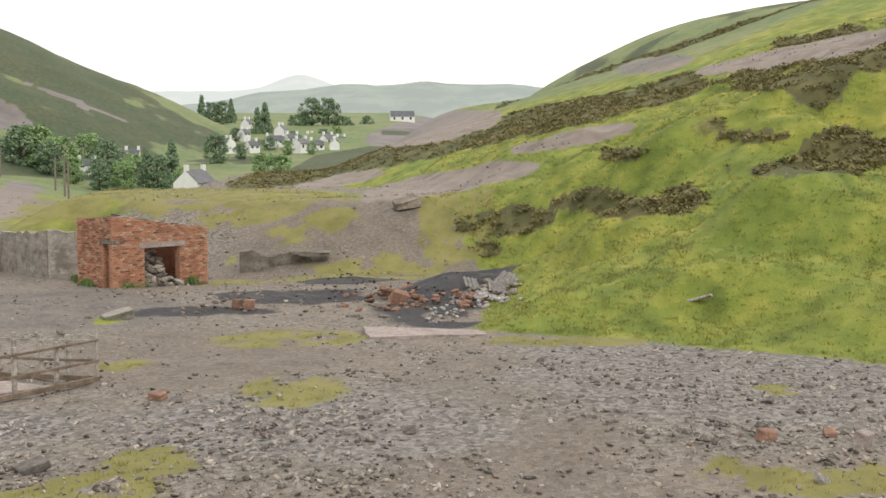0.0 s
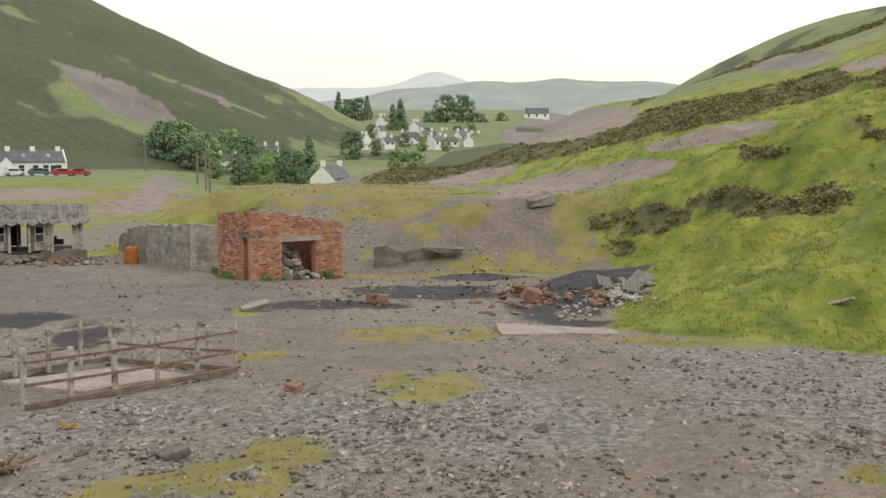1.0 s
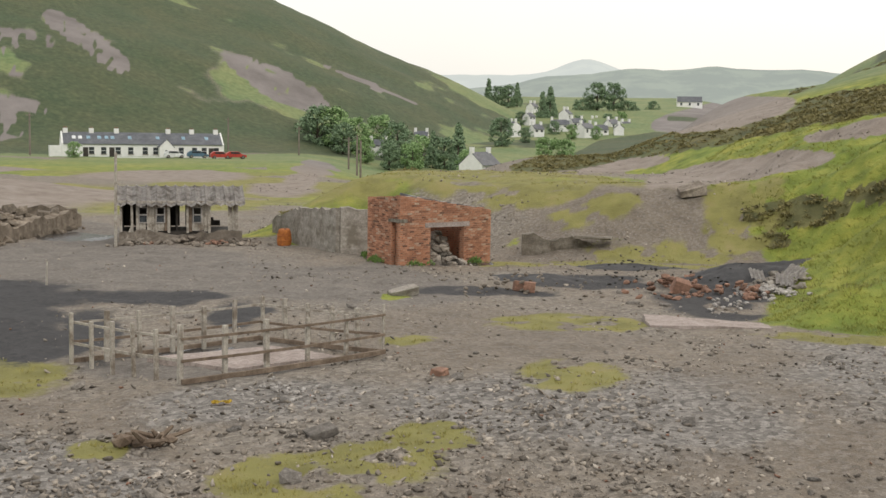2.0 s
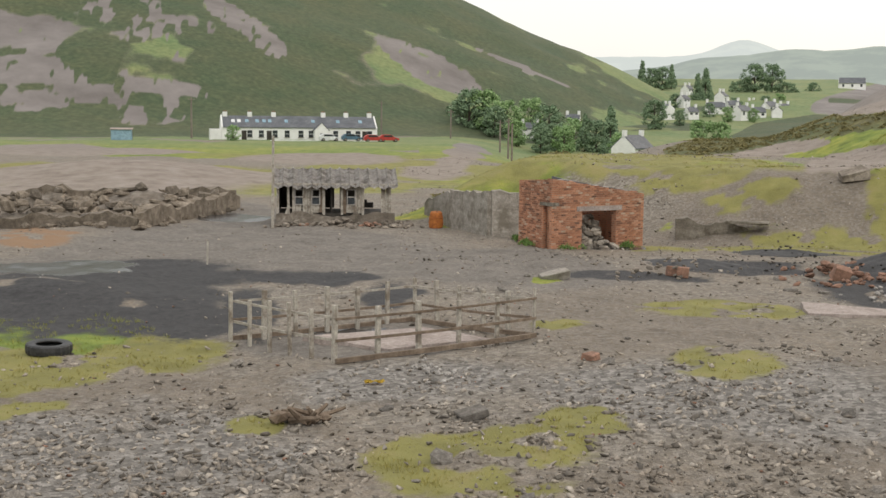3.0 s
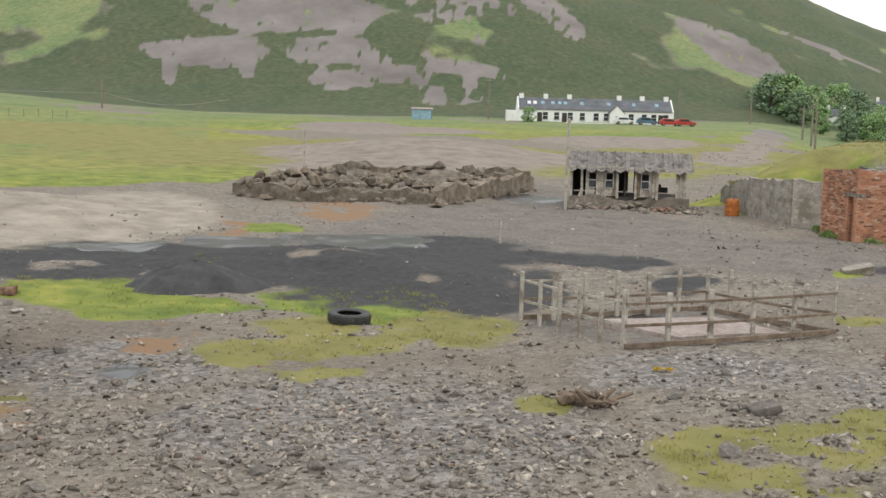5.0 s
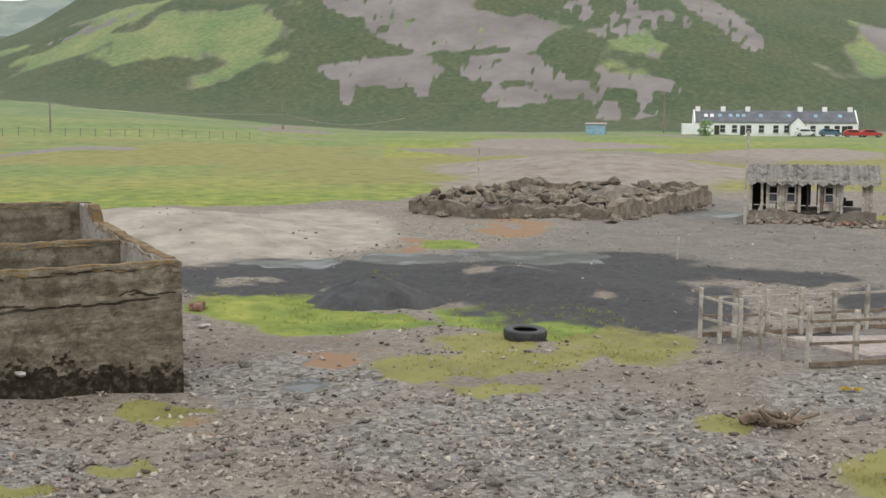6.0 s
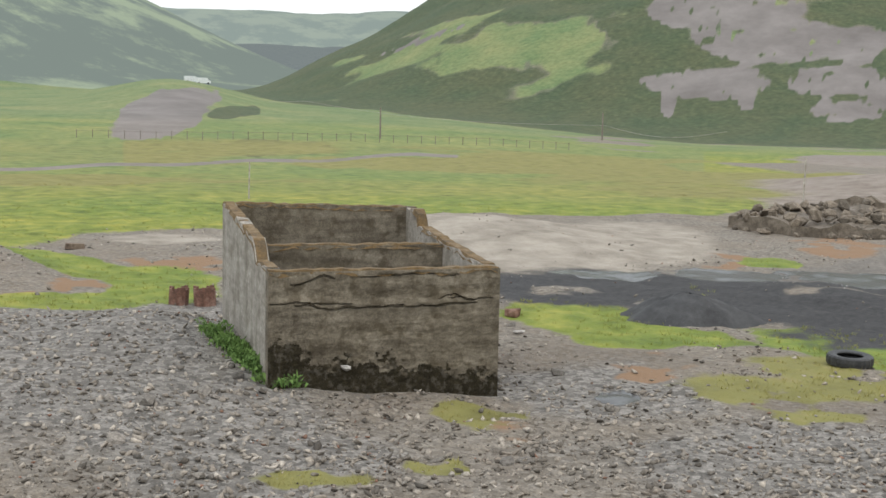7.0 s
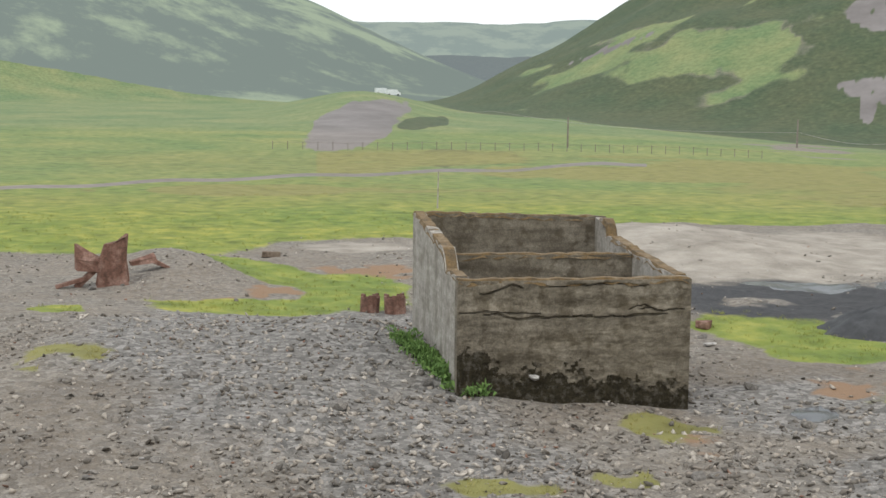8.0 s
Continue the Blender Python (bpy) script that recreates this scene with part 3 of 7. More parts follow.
def build_ground():
    fine = np.arange(-24.0, 90.01, 0.14)
    azs = np.radians(np.concatenate([fine, np.arange(95.0, 334.0, 6.0)]))
    rs = np.concatenate([[0.0], np.geomspace(1.5, 14.0, 24)[:-1], np.geomspace(14.0, 120.0, 330)[:-1], np.geomspace(120.0, 800.0, 170)[:-1], np.geomspace(800.0, 4200.0, 30)])
    na, nr = len(azs), len(rs)
    A, R = np.meshgrid(azs, rs)
    x, y = (-R * np.sin(A)).ravel(), (R * np.cos(A)).ravel()
    z = height(x, y)
    co = np.stack([x, y, z], 1).astype(np.float32)
    i, j = np.meshgrid(np.arange(nr - 1), np.arange(na), indexing="ij")
    k = (j + 1) % na
    quads = np.stack([i * na + j, (i + 1) * na + j, (i + 1) * na + k, i * na + k], -1).reshape(-1, 4)[:, ::-1]
    me = bpy.data.meshes.new("ground")
    me.vertices.add(len(co))
    me.vertices.foreach_set("co", co.ravel())
    me.loops.add(quads.size)
    me.loops.foreach_set("vertex_index", quads.ravel().astype(np.int32))
    me.polygons.add(len(quads))
    me.polygons.foreach_set("loop_start", np.arange(0, quads.size, 4, dtype=np.int32))
    me.update(calc_edges=True)
    me.polygons.foreach_set("use_smooth", np.ones(len(quads), bool))
    g, h, c, p, w, mo = cover(x, y, z)
    r, az = np.hypot(x, y), np.degrees(np.arctan2(-x, y))
    # far-cover share, growing with distance; paints haze into the grass as well
    up = np.maximum(np.maximum(ss(150, 260, r) * (az > -3), 0.65 * ss(60, 130, r) * (az > 44)), beyond(az, np.degrees(np.arctan2(z - EYE, r))) * (r > 70))
    for name, cols in (("cover_a", (g, h, c, up)), ("cover_b", (p, w, mo, rusty_soil(x, y))), ("cover_c", (spread(x, y, SAND, 0.6, 125, 0.45), spread(x, y, SHALE, 0.8, 145, 0.6), spread(x, y, DUST, 0.4, 165), spread(x, y, EARTH, 0.5, 185)))):
        at = me.color_attributes.new(name, "FLOAT_COLOR", "POINT")
        at.data.foreach_set("color", np.stack(cols, 1).astype(np.float32).ravel())
    me.materials.append(terrain_material())
    ob = new("ground", me)
    return tagged(ob, "stony mine yard with moss, coal waste, grass banks and heather hills", "ground", kind="structure")


ground = build_ground()


# ---- mesh helpers ----
def part(name, bm, material, parent=None, label="", smooth=False):
    me = bpy.data.meshes.new(name)
    bm.normal_update()
    bm.to_mesh(me)
    bm.free()
    me.materials.append(material)
    if smooth:
        me.polygons.foreach_set("use_smooth", np.ones(len(me.polygons), bool))
    ob = new(name, me)
    if parent is not None:
        ob.parent = parent
    if label:
        ob["label"] = label
    return ob


def thing(name, x, y, z, rz, label, category, group="", kind=""):
    ob = new(name)
    ob.empty_display_size = 0.2
    ob.matrix_world = pose(x, y, z, 0, 0, rz)
    return tagged(ob, label, category, group, kind)


def hexa(bm, low, high):
    """A block from four lower and four upper corners."""
    v = [bm.verts.new(p) for p in (*low, *high)]
    for f in ((3, 2, 1, 0), (4, 5, 6, 7), (0, 1, 5, 4), (1, 2, 6, 5), (2, 3, 7, 6), (3, 0, 4, 7)):
        bm.faces.new([v[i] for i in f])
    return v


def block(bm, x0, y0, z0, x1, y1, z1, jit=0.0, rng=random):
    def j():
        return rng.uniform(-jit, jit) if jit else 0.0
    low = [(x + j(), y + j(), z0 + j()) for x, y in ((x0, y0), (x1, y0), (x1, y1), (x0, y1))]
    high = [(x + j(), y + j(), z1 + j()) for x, y in ((x0, y0), (x1, y0), (x1, y1), (x0, y1))]
    return hexa(bm, low, high)


def beam(bm, a, b, w, h, up=(0, 0, 1), sag=0.0, pieces=1):
    """A squared timber from a to b."""
    a, b = Vector(a), Vector(b)
    d = (b - a).normalized()
    side = d.cross(Vector(up))
    if side.length < 1e-3:
        side = d.cross(Vector((1, 0, 0)))
    side.normalize()
    top = side.cross(d)
    rings = []
    for i in range(pieces + 1):
        t = i / pieces
        c = a.lerp(b, t) - Vector((0, 0, sag * math.sin(math.pi * t)))
        rings.append([bm.verts.new(c + side * (sx * w / 2) + top * (sy * h / 2)) for sx, sy in ((-1, -1), (1, -1), (1, 1), (-1, 1))])
    for p, q in zip(rings, rings[1:]):
        for i in range(4):
            bm.faces.new((p[i], p[(i + 1) % 4], q[(i + 1) % 4], q[i]))
    bm.faces.new(rings[0][::-1])
    bm.faces.new(rings[-1])


def tube(bm, a, b, ra, rb, sides=8):
    a, b = Vector(a), Vector(b)
    d = (b - a).normalized()
    s = d.cross(Vector((0, 0, 1)) if abs(d.z) < 0.9 else Vector((1, 0, 0))).normalized()
    t = d.cross(s)
    rings = [[bm.verts.new(c + (s * math.cos(2 * math.pi * i / sides) + t * math.sin(2 * math.pi * i / sides)) * r) for i in range(sides)]
             for c, r in ((a, ra), (b, rb))]
    for i in range(sides):
        bm.faces.new((rings[0][i], rings[0][(i + 1) % sides], rings[1][(i + 1) % sides], rings[1][i]))
    bm.faces.new(rings[0][::-1])
    bm.faces.new(rings[1])


def rock(bm, c, size, rng, flat=0.6, cuts=1):
    """One angular stone."""
    out = bmesh.ops.create_icosphere(bm, subdivisions=cuts, radius=1.0)["verts"]
    sx, sy, sz = size * rng.uniform(0.7, 1.3), size * rng.uniform(0.55, 1.0), size * flat * rng.uniform(0.7, 1.2)
    m = Euler((rng.uniform(-0.4, 0.4), rng.uniform(-0.4, 0.4), rng.uniform(0, 6.3))).to_matrix()
    for v in out:
        k = 1 + rng.uniform(-0.28, 0.22)
        v.co = Vector(c) + m @ Vector((v.co.x * sx * k, v.co.y * sy * k, v.co.z * sz * k))
    return out


def wall_grid(bm, a, b, thick, top, foot, step=0.35, rough=0.0, rng=random):
    """A wall from a to b (plan), with an uneven top: top(s) and foot(s) give heights at s from 0 to 1."""
    a, b = Vector((*a, 0)), Vector((*b, 0))
    n = max(2, int((b - a).length / step))
    side = (b - a).normalized().cross(Vector((0, 0, 1))) * (thick / 2)
    prev = None
    for i in range(n + 1):
        s = i / n
        c = a.lerp(b, s)
        z0, z1 = foot(s), top(s) + (rng.uniform(-rough, rough) if rough else 0)
        ring = [bm.verts.new((*(c + side).to_2d(), z0)), bm.verts.new((*(c - side).to_2d(), z0)),
                bm.verts.new((*(c - side).to_2d(), z1 + (rng.uniform(-rough, rough) if rough else 0))), bm.verts.new((*(c + side).to_2d(), z1))]
        if prev:
            for k in range(4):
                bm.faces.new((prev[k], prev[(k + 1) % 4], ring[(k + 1) % 4], ring[k]))
        else:
            bm.faces.new(ring[::-1])
        prev = ring
    bm.faces.new(prev)


# ---- materials of things ----
CONCRETE = surface("weathered_concrete", [(0.3, (0.145, 0.125, 0.10)), (0.5, (0.215, 0.19, 0.155)), (0.7, (0.27, 0.245, 0.205))], 1.6, 22, 0.92, 0.7, 0.04, (0.11, 0.092, 0.068), 2.2, streak=0.55)
CONCRETE_PALE = surface("pale_concrete", [(0.3, (0.27, 0.245, 0.21)), (0.7, (0.40, 0.37, 0.33))], 2.0, 24, 0.9, 0.5, 0.02, (0.20, 0.178, 0.145), 1.8, streak=0.4)
LICHEN = surface("orange_lichen_on_concrete", [(0.3, (0.09, 0.068, 0.042)), (0.5, (0.165, 0.105, 0.045)), (0.7, (0.24, 0.19, 0.13))], 3.0, 25, 0.95, 0.5, 0.02)
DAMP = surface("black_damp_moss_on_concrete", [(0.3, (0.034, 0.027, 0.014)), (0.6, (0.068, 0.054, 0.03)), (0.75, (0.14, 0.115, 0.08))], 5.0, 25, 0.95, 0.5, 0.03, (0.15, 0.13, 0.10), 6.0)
BOARD_MARKED = surface("board_marked_concrete", [(0.3, (0.128, 0.106, 0.076)), (0.5, (0.182, 0.154, 0.115)), (0.7, (0.24, 0.208, 0.162))], 1.6, 26, 0.93, 0.7, 0.025, (0.095, 0.076, 0.05), 2.6, streak=0.85, worn=0.7)
GREY_WOOD = surface("grey_weathered_timber", [(0.3, (0.34, 0.31, 0.265)), (0.7, (0.50, 0.46, 0.40))], 3.0, 45, 0.9, 0.5, 0.01, (0.20, 0.165, 0.13), 2.0)
BROWN_WOOD = surface("brown_rotten_timber", [(0.3, (0.12, 0.085, 0.06)), (0.7, (0.26, 0.20, 0.15))], 3.0, 40, 0.95, 0.5, 0.01)
DARK_WOOD = surface("tarred_dark_timber", [(0.3, (0.03, 0.026, 0.022)), (0.7, (0.075, 0.065, 0.055))], 3.0, 40, 0.9, 0.4, 0.01)
SHEET = surface("grey_fibre_sheet", [(0.3, (0.36, 0.335, 0.315)), (0.7, (0.52, 0.49, 0.465))], 1.5, 25, 0.85, 0.3, 0.008, (0.20, 0.18, 0.16), 1.4)
ROCK = surface("brown_grey_stone", [(0.3, (0.11, 0.092, 0.072)), (0.5, (0.19, 0.16, 0.13)), (0.7, (0.27, 0.235, 0.195))], 1.2, 18, 0.95, 0.5, 0.03, island=0.35)
SLATE = surface("grey_shale_stone", [(0.3, (0.165, 0.138, 0.112)), (0.5, (0.25, 0.218, 0.182)), (0.7, (0.37, 0.33, 0.285))], 0.8, 20, 0.9, 0.3, 0.02, island=0.6)
WARM_STONE = surface("reddish_brown_stone", [(0.3, (0.17, 0.095, 0.065)), (0.7, (0.30, 0.17, 0.12))], 2.0, 20, 0.9, 0.4, 0.02, island=0.3)
WHITE_WALL = surface("white_render", [(0.3, (0.74, 0.74, 0.72)), (0.7, (0.86, 0.855, 0.84))], 0.4, 8, 0.8, 0.15, 0.01, worn=0.15)
ROOF = surface("blue_grey_slate_roof", [(0.3, (0.075, 0.082, 0.095)), (0.7, (0.14, 0.15, 0.165))], 0.6, 10, 0.6, 0.3, 0.02)
GLASS = surface("dark_window_glass", [(0.3, (0.03, 0.035, 0.04)), (0.7, (0.06, 0.07, 0.08))], 1.0, 5, 0.15, 0.02, 0.001)
TYRE = surface("black_tyre_rubber", [(0.3, (0.018, 0.018, 0.019)), (0.7, (0.05, 0.05, 0.052))], 5, 40, 0.6, 0.4, 0.01)
RUST = surface("orange_rust", [(0.3, (0.28, 0.08, 0.02)), (0.7, (0.48, 0.17, 0.035))], 4, 30, 0.85, 0.3, 0.01)
RUST_DARK = surface("dark_red_rust", [(0.3, (0.095, 0.048, 0.034)), (0.5, (0.18, 0.092, 0.065)), (0.7, (0.30, 0.19, 0.15))], 3, 20, 0.9, 0.5, 0.03)
WHITE_WASTE = surface("white_plaster_waste", [(0.3, (0.26, 0.24, 0.22)), (0.7, (0.44, 0.415, 0.39))], 4, 25, 0.9, 0.3, 0.01, island=0.25)
SOOT = surface("black_soot_and_ash", [(0.3, (0.012, 0.011, 0.010)), (0.7, (0.05, 0.045, 0.04))], 3, 25, 0.95, 0.5, 0.03, island=0.4)
PINK_CONCRETE = surface("pinkish_worn_concrete", [(0.3, (0.26, 0.21, 0.185)), (0.7, (0.40, 0.34, 0.31))], 2, 25, 0.9, 0.4, 0.015)
YELLOW = surface("yellow_plastic", [(0.3, (0.5, 0.33, 0.03)), (0.7, (0.62, 0.45, 0.05))], 6, 20, 0.6, 0.2, 0.005)
POLE_WOOD = surface("grey_pole_timber", [(0.3, (0.17, 0.14, 0.115)), (0.7, (0.27, 0.235, 0.20))], 1.0, 20, 0.9, 0.3, 0.01)
BLUE_PAINT = surface("pale_blue_paint", [(0.3, (0.20, 0.33, 0.42)), (0.7, (0.29, 0.43, 0.52))], 1.0, 10, 0.6, 0.2, 0.005)
RED_PAINT = surface("red_car_paint", [(0.3, (0.40, 0.035, 0.03)), (0.7, (0.52, 0.06, 0.045))], 1.0, 10, 0.35, 0.02, 0.001)
BLUE_CAR = surface("blue_car_paint", [(0.3, (0.06, 0.13, 0.19)), (0.7, (0.09, 0.18, 0.25))], 1.0, 10, 0.35, 0.02, 0.001)
WHITE_PAINT = surface("white_car_paint", [(0.3, (0.68, 0.69, 0.70)), (0.7, (0.78, 0.79, 0.80))], 1.0, 10, 0.4, 0.02, 0.001)
BARK = surface("brown_bark", [(0.3, (0.06, 0.048, 0.036)), (0.7, (0.13, 0.105, 0.08))], 2.0, 20, 0.95, 0.4, 0.02)


def leaf_material(name, dark, light):
    m, nt, ln, b = nodes_of(name)
    co = nt.new("ShaderNodeTexCoord").outputs["Object"]
    geo = nt.new("ShaderNodeNewGeometry")
    n = noise_node(nt, ln, co, 0.7, 4)
    mixv = nt.new("ShaderNodeMath")
    mixv.operation = "MULTIPLY_ADD"
    ln.new(geo.outputs["Random Per Island"], mixv.inputs[0])
    mixv.inputs[1].default_value = 0.6
    sub = nt.new("ShaderNodeMath")
    sub.operation = "SUBTRACT"
    ln.new(n.outputs["Fac"], sub.inputs[0])
    sub.inputs[1].default_value = 0.3
    ln.new(sub.outputs[0], mixv.inputs[2])
    ln.new(ramp_node(nt, ln, mixv.outputs[0], [(0.1, dark), (0.8, light)]).outputs[0], b.inputs["Base Color"])
    b.inputs["Roughness"].default_value = 0.85
    return m


LEAF = leaf_material("broad_leaf", (0.14, 0.25, 0.095), (0.32, 0.45, 0.20))
LEAF_DARK = leaf_material("dark_leaf", (0.11, 0.18, 0.10), (0.235, 0.325, 0.19))
BLADE = leaf_material("grass_blade", (0.15, 0.18, 0.032), (0.35, 0.345, 0.085))
BLADE_DRY = leaf_material("mossy_yellow_blade", (0.20, 0.18, 0.045), (0.36, 0.32, 0.10))
SPRIG = leaf_material("heather_sprig", (0.10, 0.092, 0.036), (0.26, 0.225, 0.09))
WEED = leaf_material("weed_leaf", (0.07, 0.14, 0.03), (0.17, 0.27, 0.07))


def brick_material():
    m, nt, ln, b = nodes_of("worn_red_brick")
    co = nt.new("ShaderNodeTexCoord").outputs["UV"]
    ob = nt.new("ShaderNodeTexCoord").outputs["Object"]
    wob = noise_node(nt, ln, ob, 3.0, 3)
    mp = nt.new("ShaderNodeVectorMath")
    mp.operation = "MULTIPLY_ADD"
    ln.new(wob.outputs["Color"], mp.inputs[0])
    mp.inputs[1].default_value = (0.03, 0.03, 0.0)
    ln.new(co, mp.inputs[2])
    br = nt.new("ShaderNodeTexBrick")
    br.offset = 0.5
    br.inputs["Scale"].default_value = 1.0
    br.inputs["Brick Width"].default_value, br.inputs["Row Height"].default_value = 0.23, 0.085
    br.inputs["Mortar Size"].default_value, br.inputs["Bias"].default_value = 0.012, -0.1
    br.inputs["Color1"].default_value, br.inputs["Color2"].default_value = (0.48, 0.215, 0.125, 1), (0.38, 0.175, 0.11, 1)
    br.inputs["Mortar"].default_value = (0.38, 0.27, 0.20, 1)
    ln.new(mp.outputs[0], br.inputs["Vector"])
    n1, n2 = noise_node(nt, ln, ob, 1.1, 6), noise_node(nt, ln, ob, 14.0, 4)
    faded = ramp_node(nt, ln, n1.outputs["Fac"], [(0.35, (1.25, 1.15, 1.05)), (0.65, (0.75, 0.72, 0.70))]).outputs[0]
    col = mix_node(nt, ln, 0.8, br.outputs["Color"], faded, "MULTIPLY")
    n3 = noise_node(nt, ln, mp.outputs[0], 5.0, 3)
    mapn = nt.new("ShaderNodeMapping")
    mapn.inputs["Scale"].default_value = (4.3, 11.8, 1)
    ln.new(co, mapn.inputs["Vector"])
    wn_ = nt.new("ShaderNodeTexNoise")
    wn_.inputs["Scale"].default_value, wn_.inputs["Detail"].default_value = 1.0, 1
    ln.new(mapn.outputs[0], wn_.inputs["Vector"])
    gone = ramp_node(nt, ln, wn_.outputs["Fac"], [(0.63, (0, 0, 0)), (0.70, (1, 1, 1))]).outputs[0]
    col = mix_node(nt, ln, gone, col, (0.075, 0.045, 0.032))
    ln.new(col, b.inputs["Base Color"])
    b.inputs["Roughness"].default_value = 0.92
    bump_node(nt, ln, n2.outputs["Fac"], 0.4, 0.02, b)
    return m


BRICK = brick_material()


def brick_pieces(name, single):
    """Fired clay whose tone differs from brick to brick."""
    m, nt, ln, b = nodes_of(name)
    co = nt.new("ShaderNodeTexCoord").outputs["Object"]
    if single:
        pick = nt.new("ShaderNodeObjectInfo").outputs["Random"]
    else:
        pick = nt.new("ShaderNodeNewGeometry").outputs["Random Per Island"]
    col = ramp_node(nt, ln, pick, [(0.0, (0.13, 0.075, 0.055)), (0.12, (0.27, 0.125, 0.08)), (0.5, (0.40, 0.19, 0.115)), (0.85, (0.49, 0.255, 0.165)), (1.0, (0.46, 0.36, 0.28))]).outputs[0]
    n1, n2 = noise_node(nt, ln, co, 0.9, 6), noise_node(nt, ln, co, 25.0, 4)
    col = mix_node(nt, ln, 0.8, col, ramp_node(nt, ln, n1.outputs["Fac"], [(0.35, (0.7, 0.72, 0.72)), (0.65, (1.15, 1.1, 1.05))]).outputs[0], "MULTIPLY")
    col = mix_node(nt, ln, 0.7, col, ramp_node(nt, ln, n2.outputs["Fac"], [(0.35, (0.7, 0.7, 0.7)), (0.65, (1.25, 1.25, 1.25))]).outputs[0], "MULTIPLY")
    ln.new(col, b.inputs["Base Color"])
    b.inputs["Roughness"].default_value = 0.92
    bump_node(nt, ln, n2.outputs["Fac"], 0.4, 0.01, b)
    return m


BRICK_PIECE, BRICK_JOINED = brick_pieces("red_brick_single", True), brick_pieces("red_brick_facing", False)


def box_uv(ob):
    """Metre coordinates on each face, along the wall and up."""
    me = ob.data
    uv = me.uv_layers.new(name="UVMap")
    for p in me.polygons:
        n = p.normal
        for li in p.loop_indices:
            c = me.vertices[me.loops[li].vertex_index].co
            if abs(n.z) > 0.7:
                uv.data[li].uv = (c.x, c.y)
            else:
                t = Vector((-n.y, n.x)).normalized() if n.xy.length > 0 else Vector((1, 0))
                uv.data[li].uv = (c.x * t.x + c.y * t.y, c.z)


# ---- the brick ruin ----
def brick_ruin():
    rng = random.Random(4)
    x0, y0 = -13.5, 50.3
    z0 = ground_z(x0, y0) - 0.15
    b = thing("brick_ruin", x0, y0, z0, 48.0, "roofless red brick ruin with a doorway full of rubble", "ruin")
    w, d, th = 4.73, 2.6, 0.34
    # front wall lies along +x, the side wall runs back along +y
    h_side, h_left, h_right = 3.08, 3.1, 2.4
    slot0, slot1 = 0.17, 0.69
    door0, door1, door_h, slot_h = 1.53, 3.29, 1.72, 2.1

    def top(x):
        return h_left + (h_right - h_left) * x / w

    bm = bmesh.new()
    hexa(bm, [(0, 0, 0), (door0, 0, 0), (door0, th, 0), (0, th, 0)], [(0, 0, top(0)), (door0, 0, top(door0)), (door0, th, top(door0)), (0, th, top(0))])
    front_left = part("front_wall", bm, BRICK, b)
    box_uv(front_left)
    bm = bmesh.new()
    hexa(bm, [(door1, 0, 0), (w, 0, 0), (w, th, 0), (door1, th, 0)], [(door1, 0, top(door1)), (w, 0, top(w)), (w, th, top(w)), (door1, th, top(door1))])
    box_uv(part("front_wall", bm, BRICK, b))
    bm = bmesh.new()
    hexa(bm, [(door0, 0, door_h + 0.2), (door1, 0, door_h + 0.2), (door1, th, door_h + 0.2), (door0, th, door_h + 0.2)],
         [(door0, 0, top(door0)), (door1, 0, top(door1)), (door1, th, top(door1)), (door0, th, top(door0))])
    box_uv(part("wall_over_doorway", bm, BRICK, b))
    bm = bmesh.new()
    block(bm, door0 - 0.28, -0.02, door_h, door1 + 0.28, th - 0.04, door_h + 0.2, 0.01, rng)
    part("lintel", bm, PINK_CONCRETE, b, "worn concrete lintel")
    # side wall with a narrow tall slot near the front
    for name, ya, yb, za, zb in (("side_wall", th, slot0, 0, h_side), ("side_wall", slot1, d, 0, h_side), ("wall_over_slot", slot0, slot1, slot_h, h_side)):
        bm = bmesh.new()
        hexa(bm, [(0, ya, za), (th, ya, za), (th, yb, za), (0, yb, za)], [(0, ya, zb - 0.06 * ya), (th, ya, zb - 0.06 * ya), (th, yb, zb - 0.06 * yb), (0, yb, zb - 0.06 * yb)])
        box_uv(part(name, bm, BRICK, b))
    bm = bmesh.new()
    block(bm, -0.03, slot0 - 0.2, slot_h - 0.14, th, slot1 + 0.2, slot_h - 0.003, 0.01, rng)
    part("slot_lintel", bm, CONCRETE, b, "small concrete lintel over the slot")
    bm = bmesh.new()
    hexa(bm, [(w - th, th, 0), (w, th, 0), (w, d, 0), (w - th, d, 0)], [(w - th, th, 2.3), (w, th, 2.3), (w, d, 2.0), (w - th, d, 2.0)])
    box_uv(part("side_wall", bm, BRICK, b))
    bm = bmesh.new()
    hexa(bm, [(th, d - th, 0), (w - th, d - th, 0), (w - th, d, 0), (th, d, 0)], [(th, d - th, 2.3), (w - th, d - th, 1.9), (w - th, d, 1.9), (th, d, 2.3)])
    box_uv(part("back_wall", bm, BRICK, b))
    # broken edge course on the sloping front
    for i in range(int(w / 0.255) - 1):
        if rng.random() < 0.25:
            continue
        x = 0.1 + i * 0.255
        bm = bmesh.new()
        zt = top(x + 0.1)
        block(bm, x, 0.01, zt - 0.03, x + 0.22, th - 0.05, zt + rng.uniform(0.02, 0.07), 0.012, rng)
        box_uv(part("brick", bm, BRICK if rng.random() < 0.6 else WHITE_WASTE, b))
    # felt roof remains behind the front edge
    bm = bmesh.new()
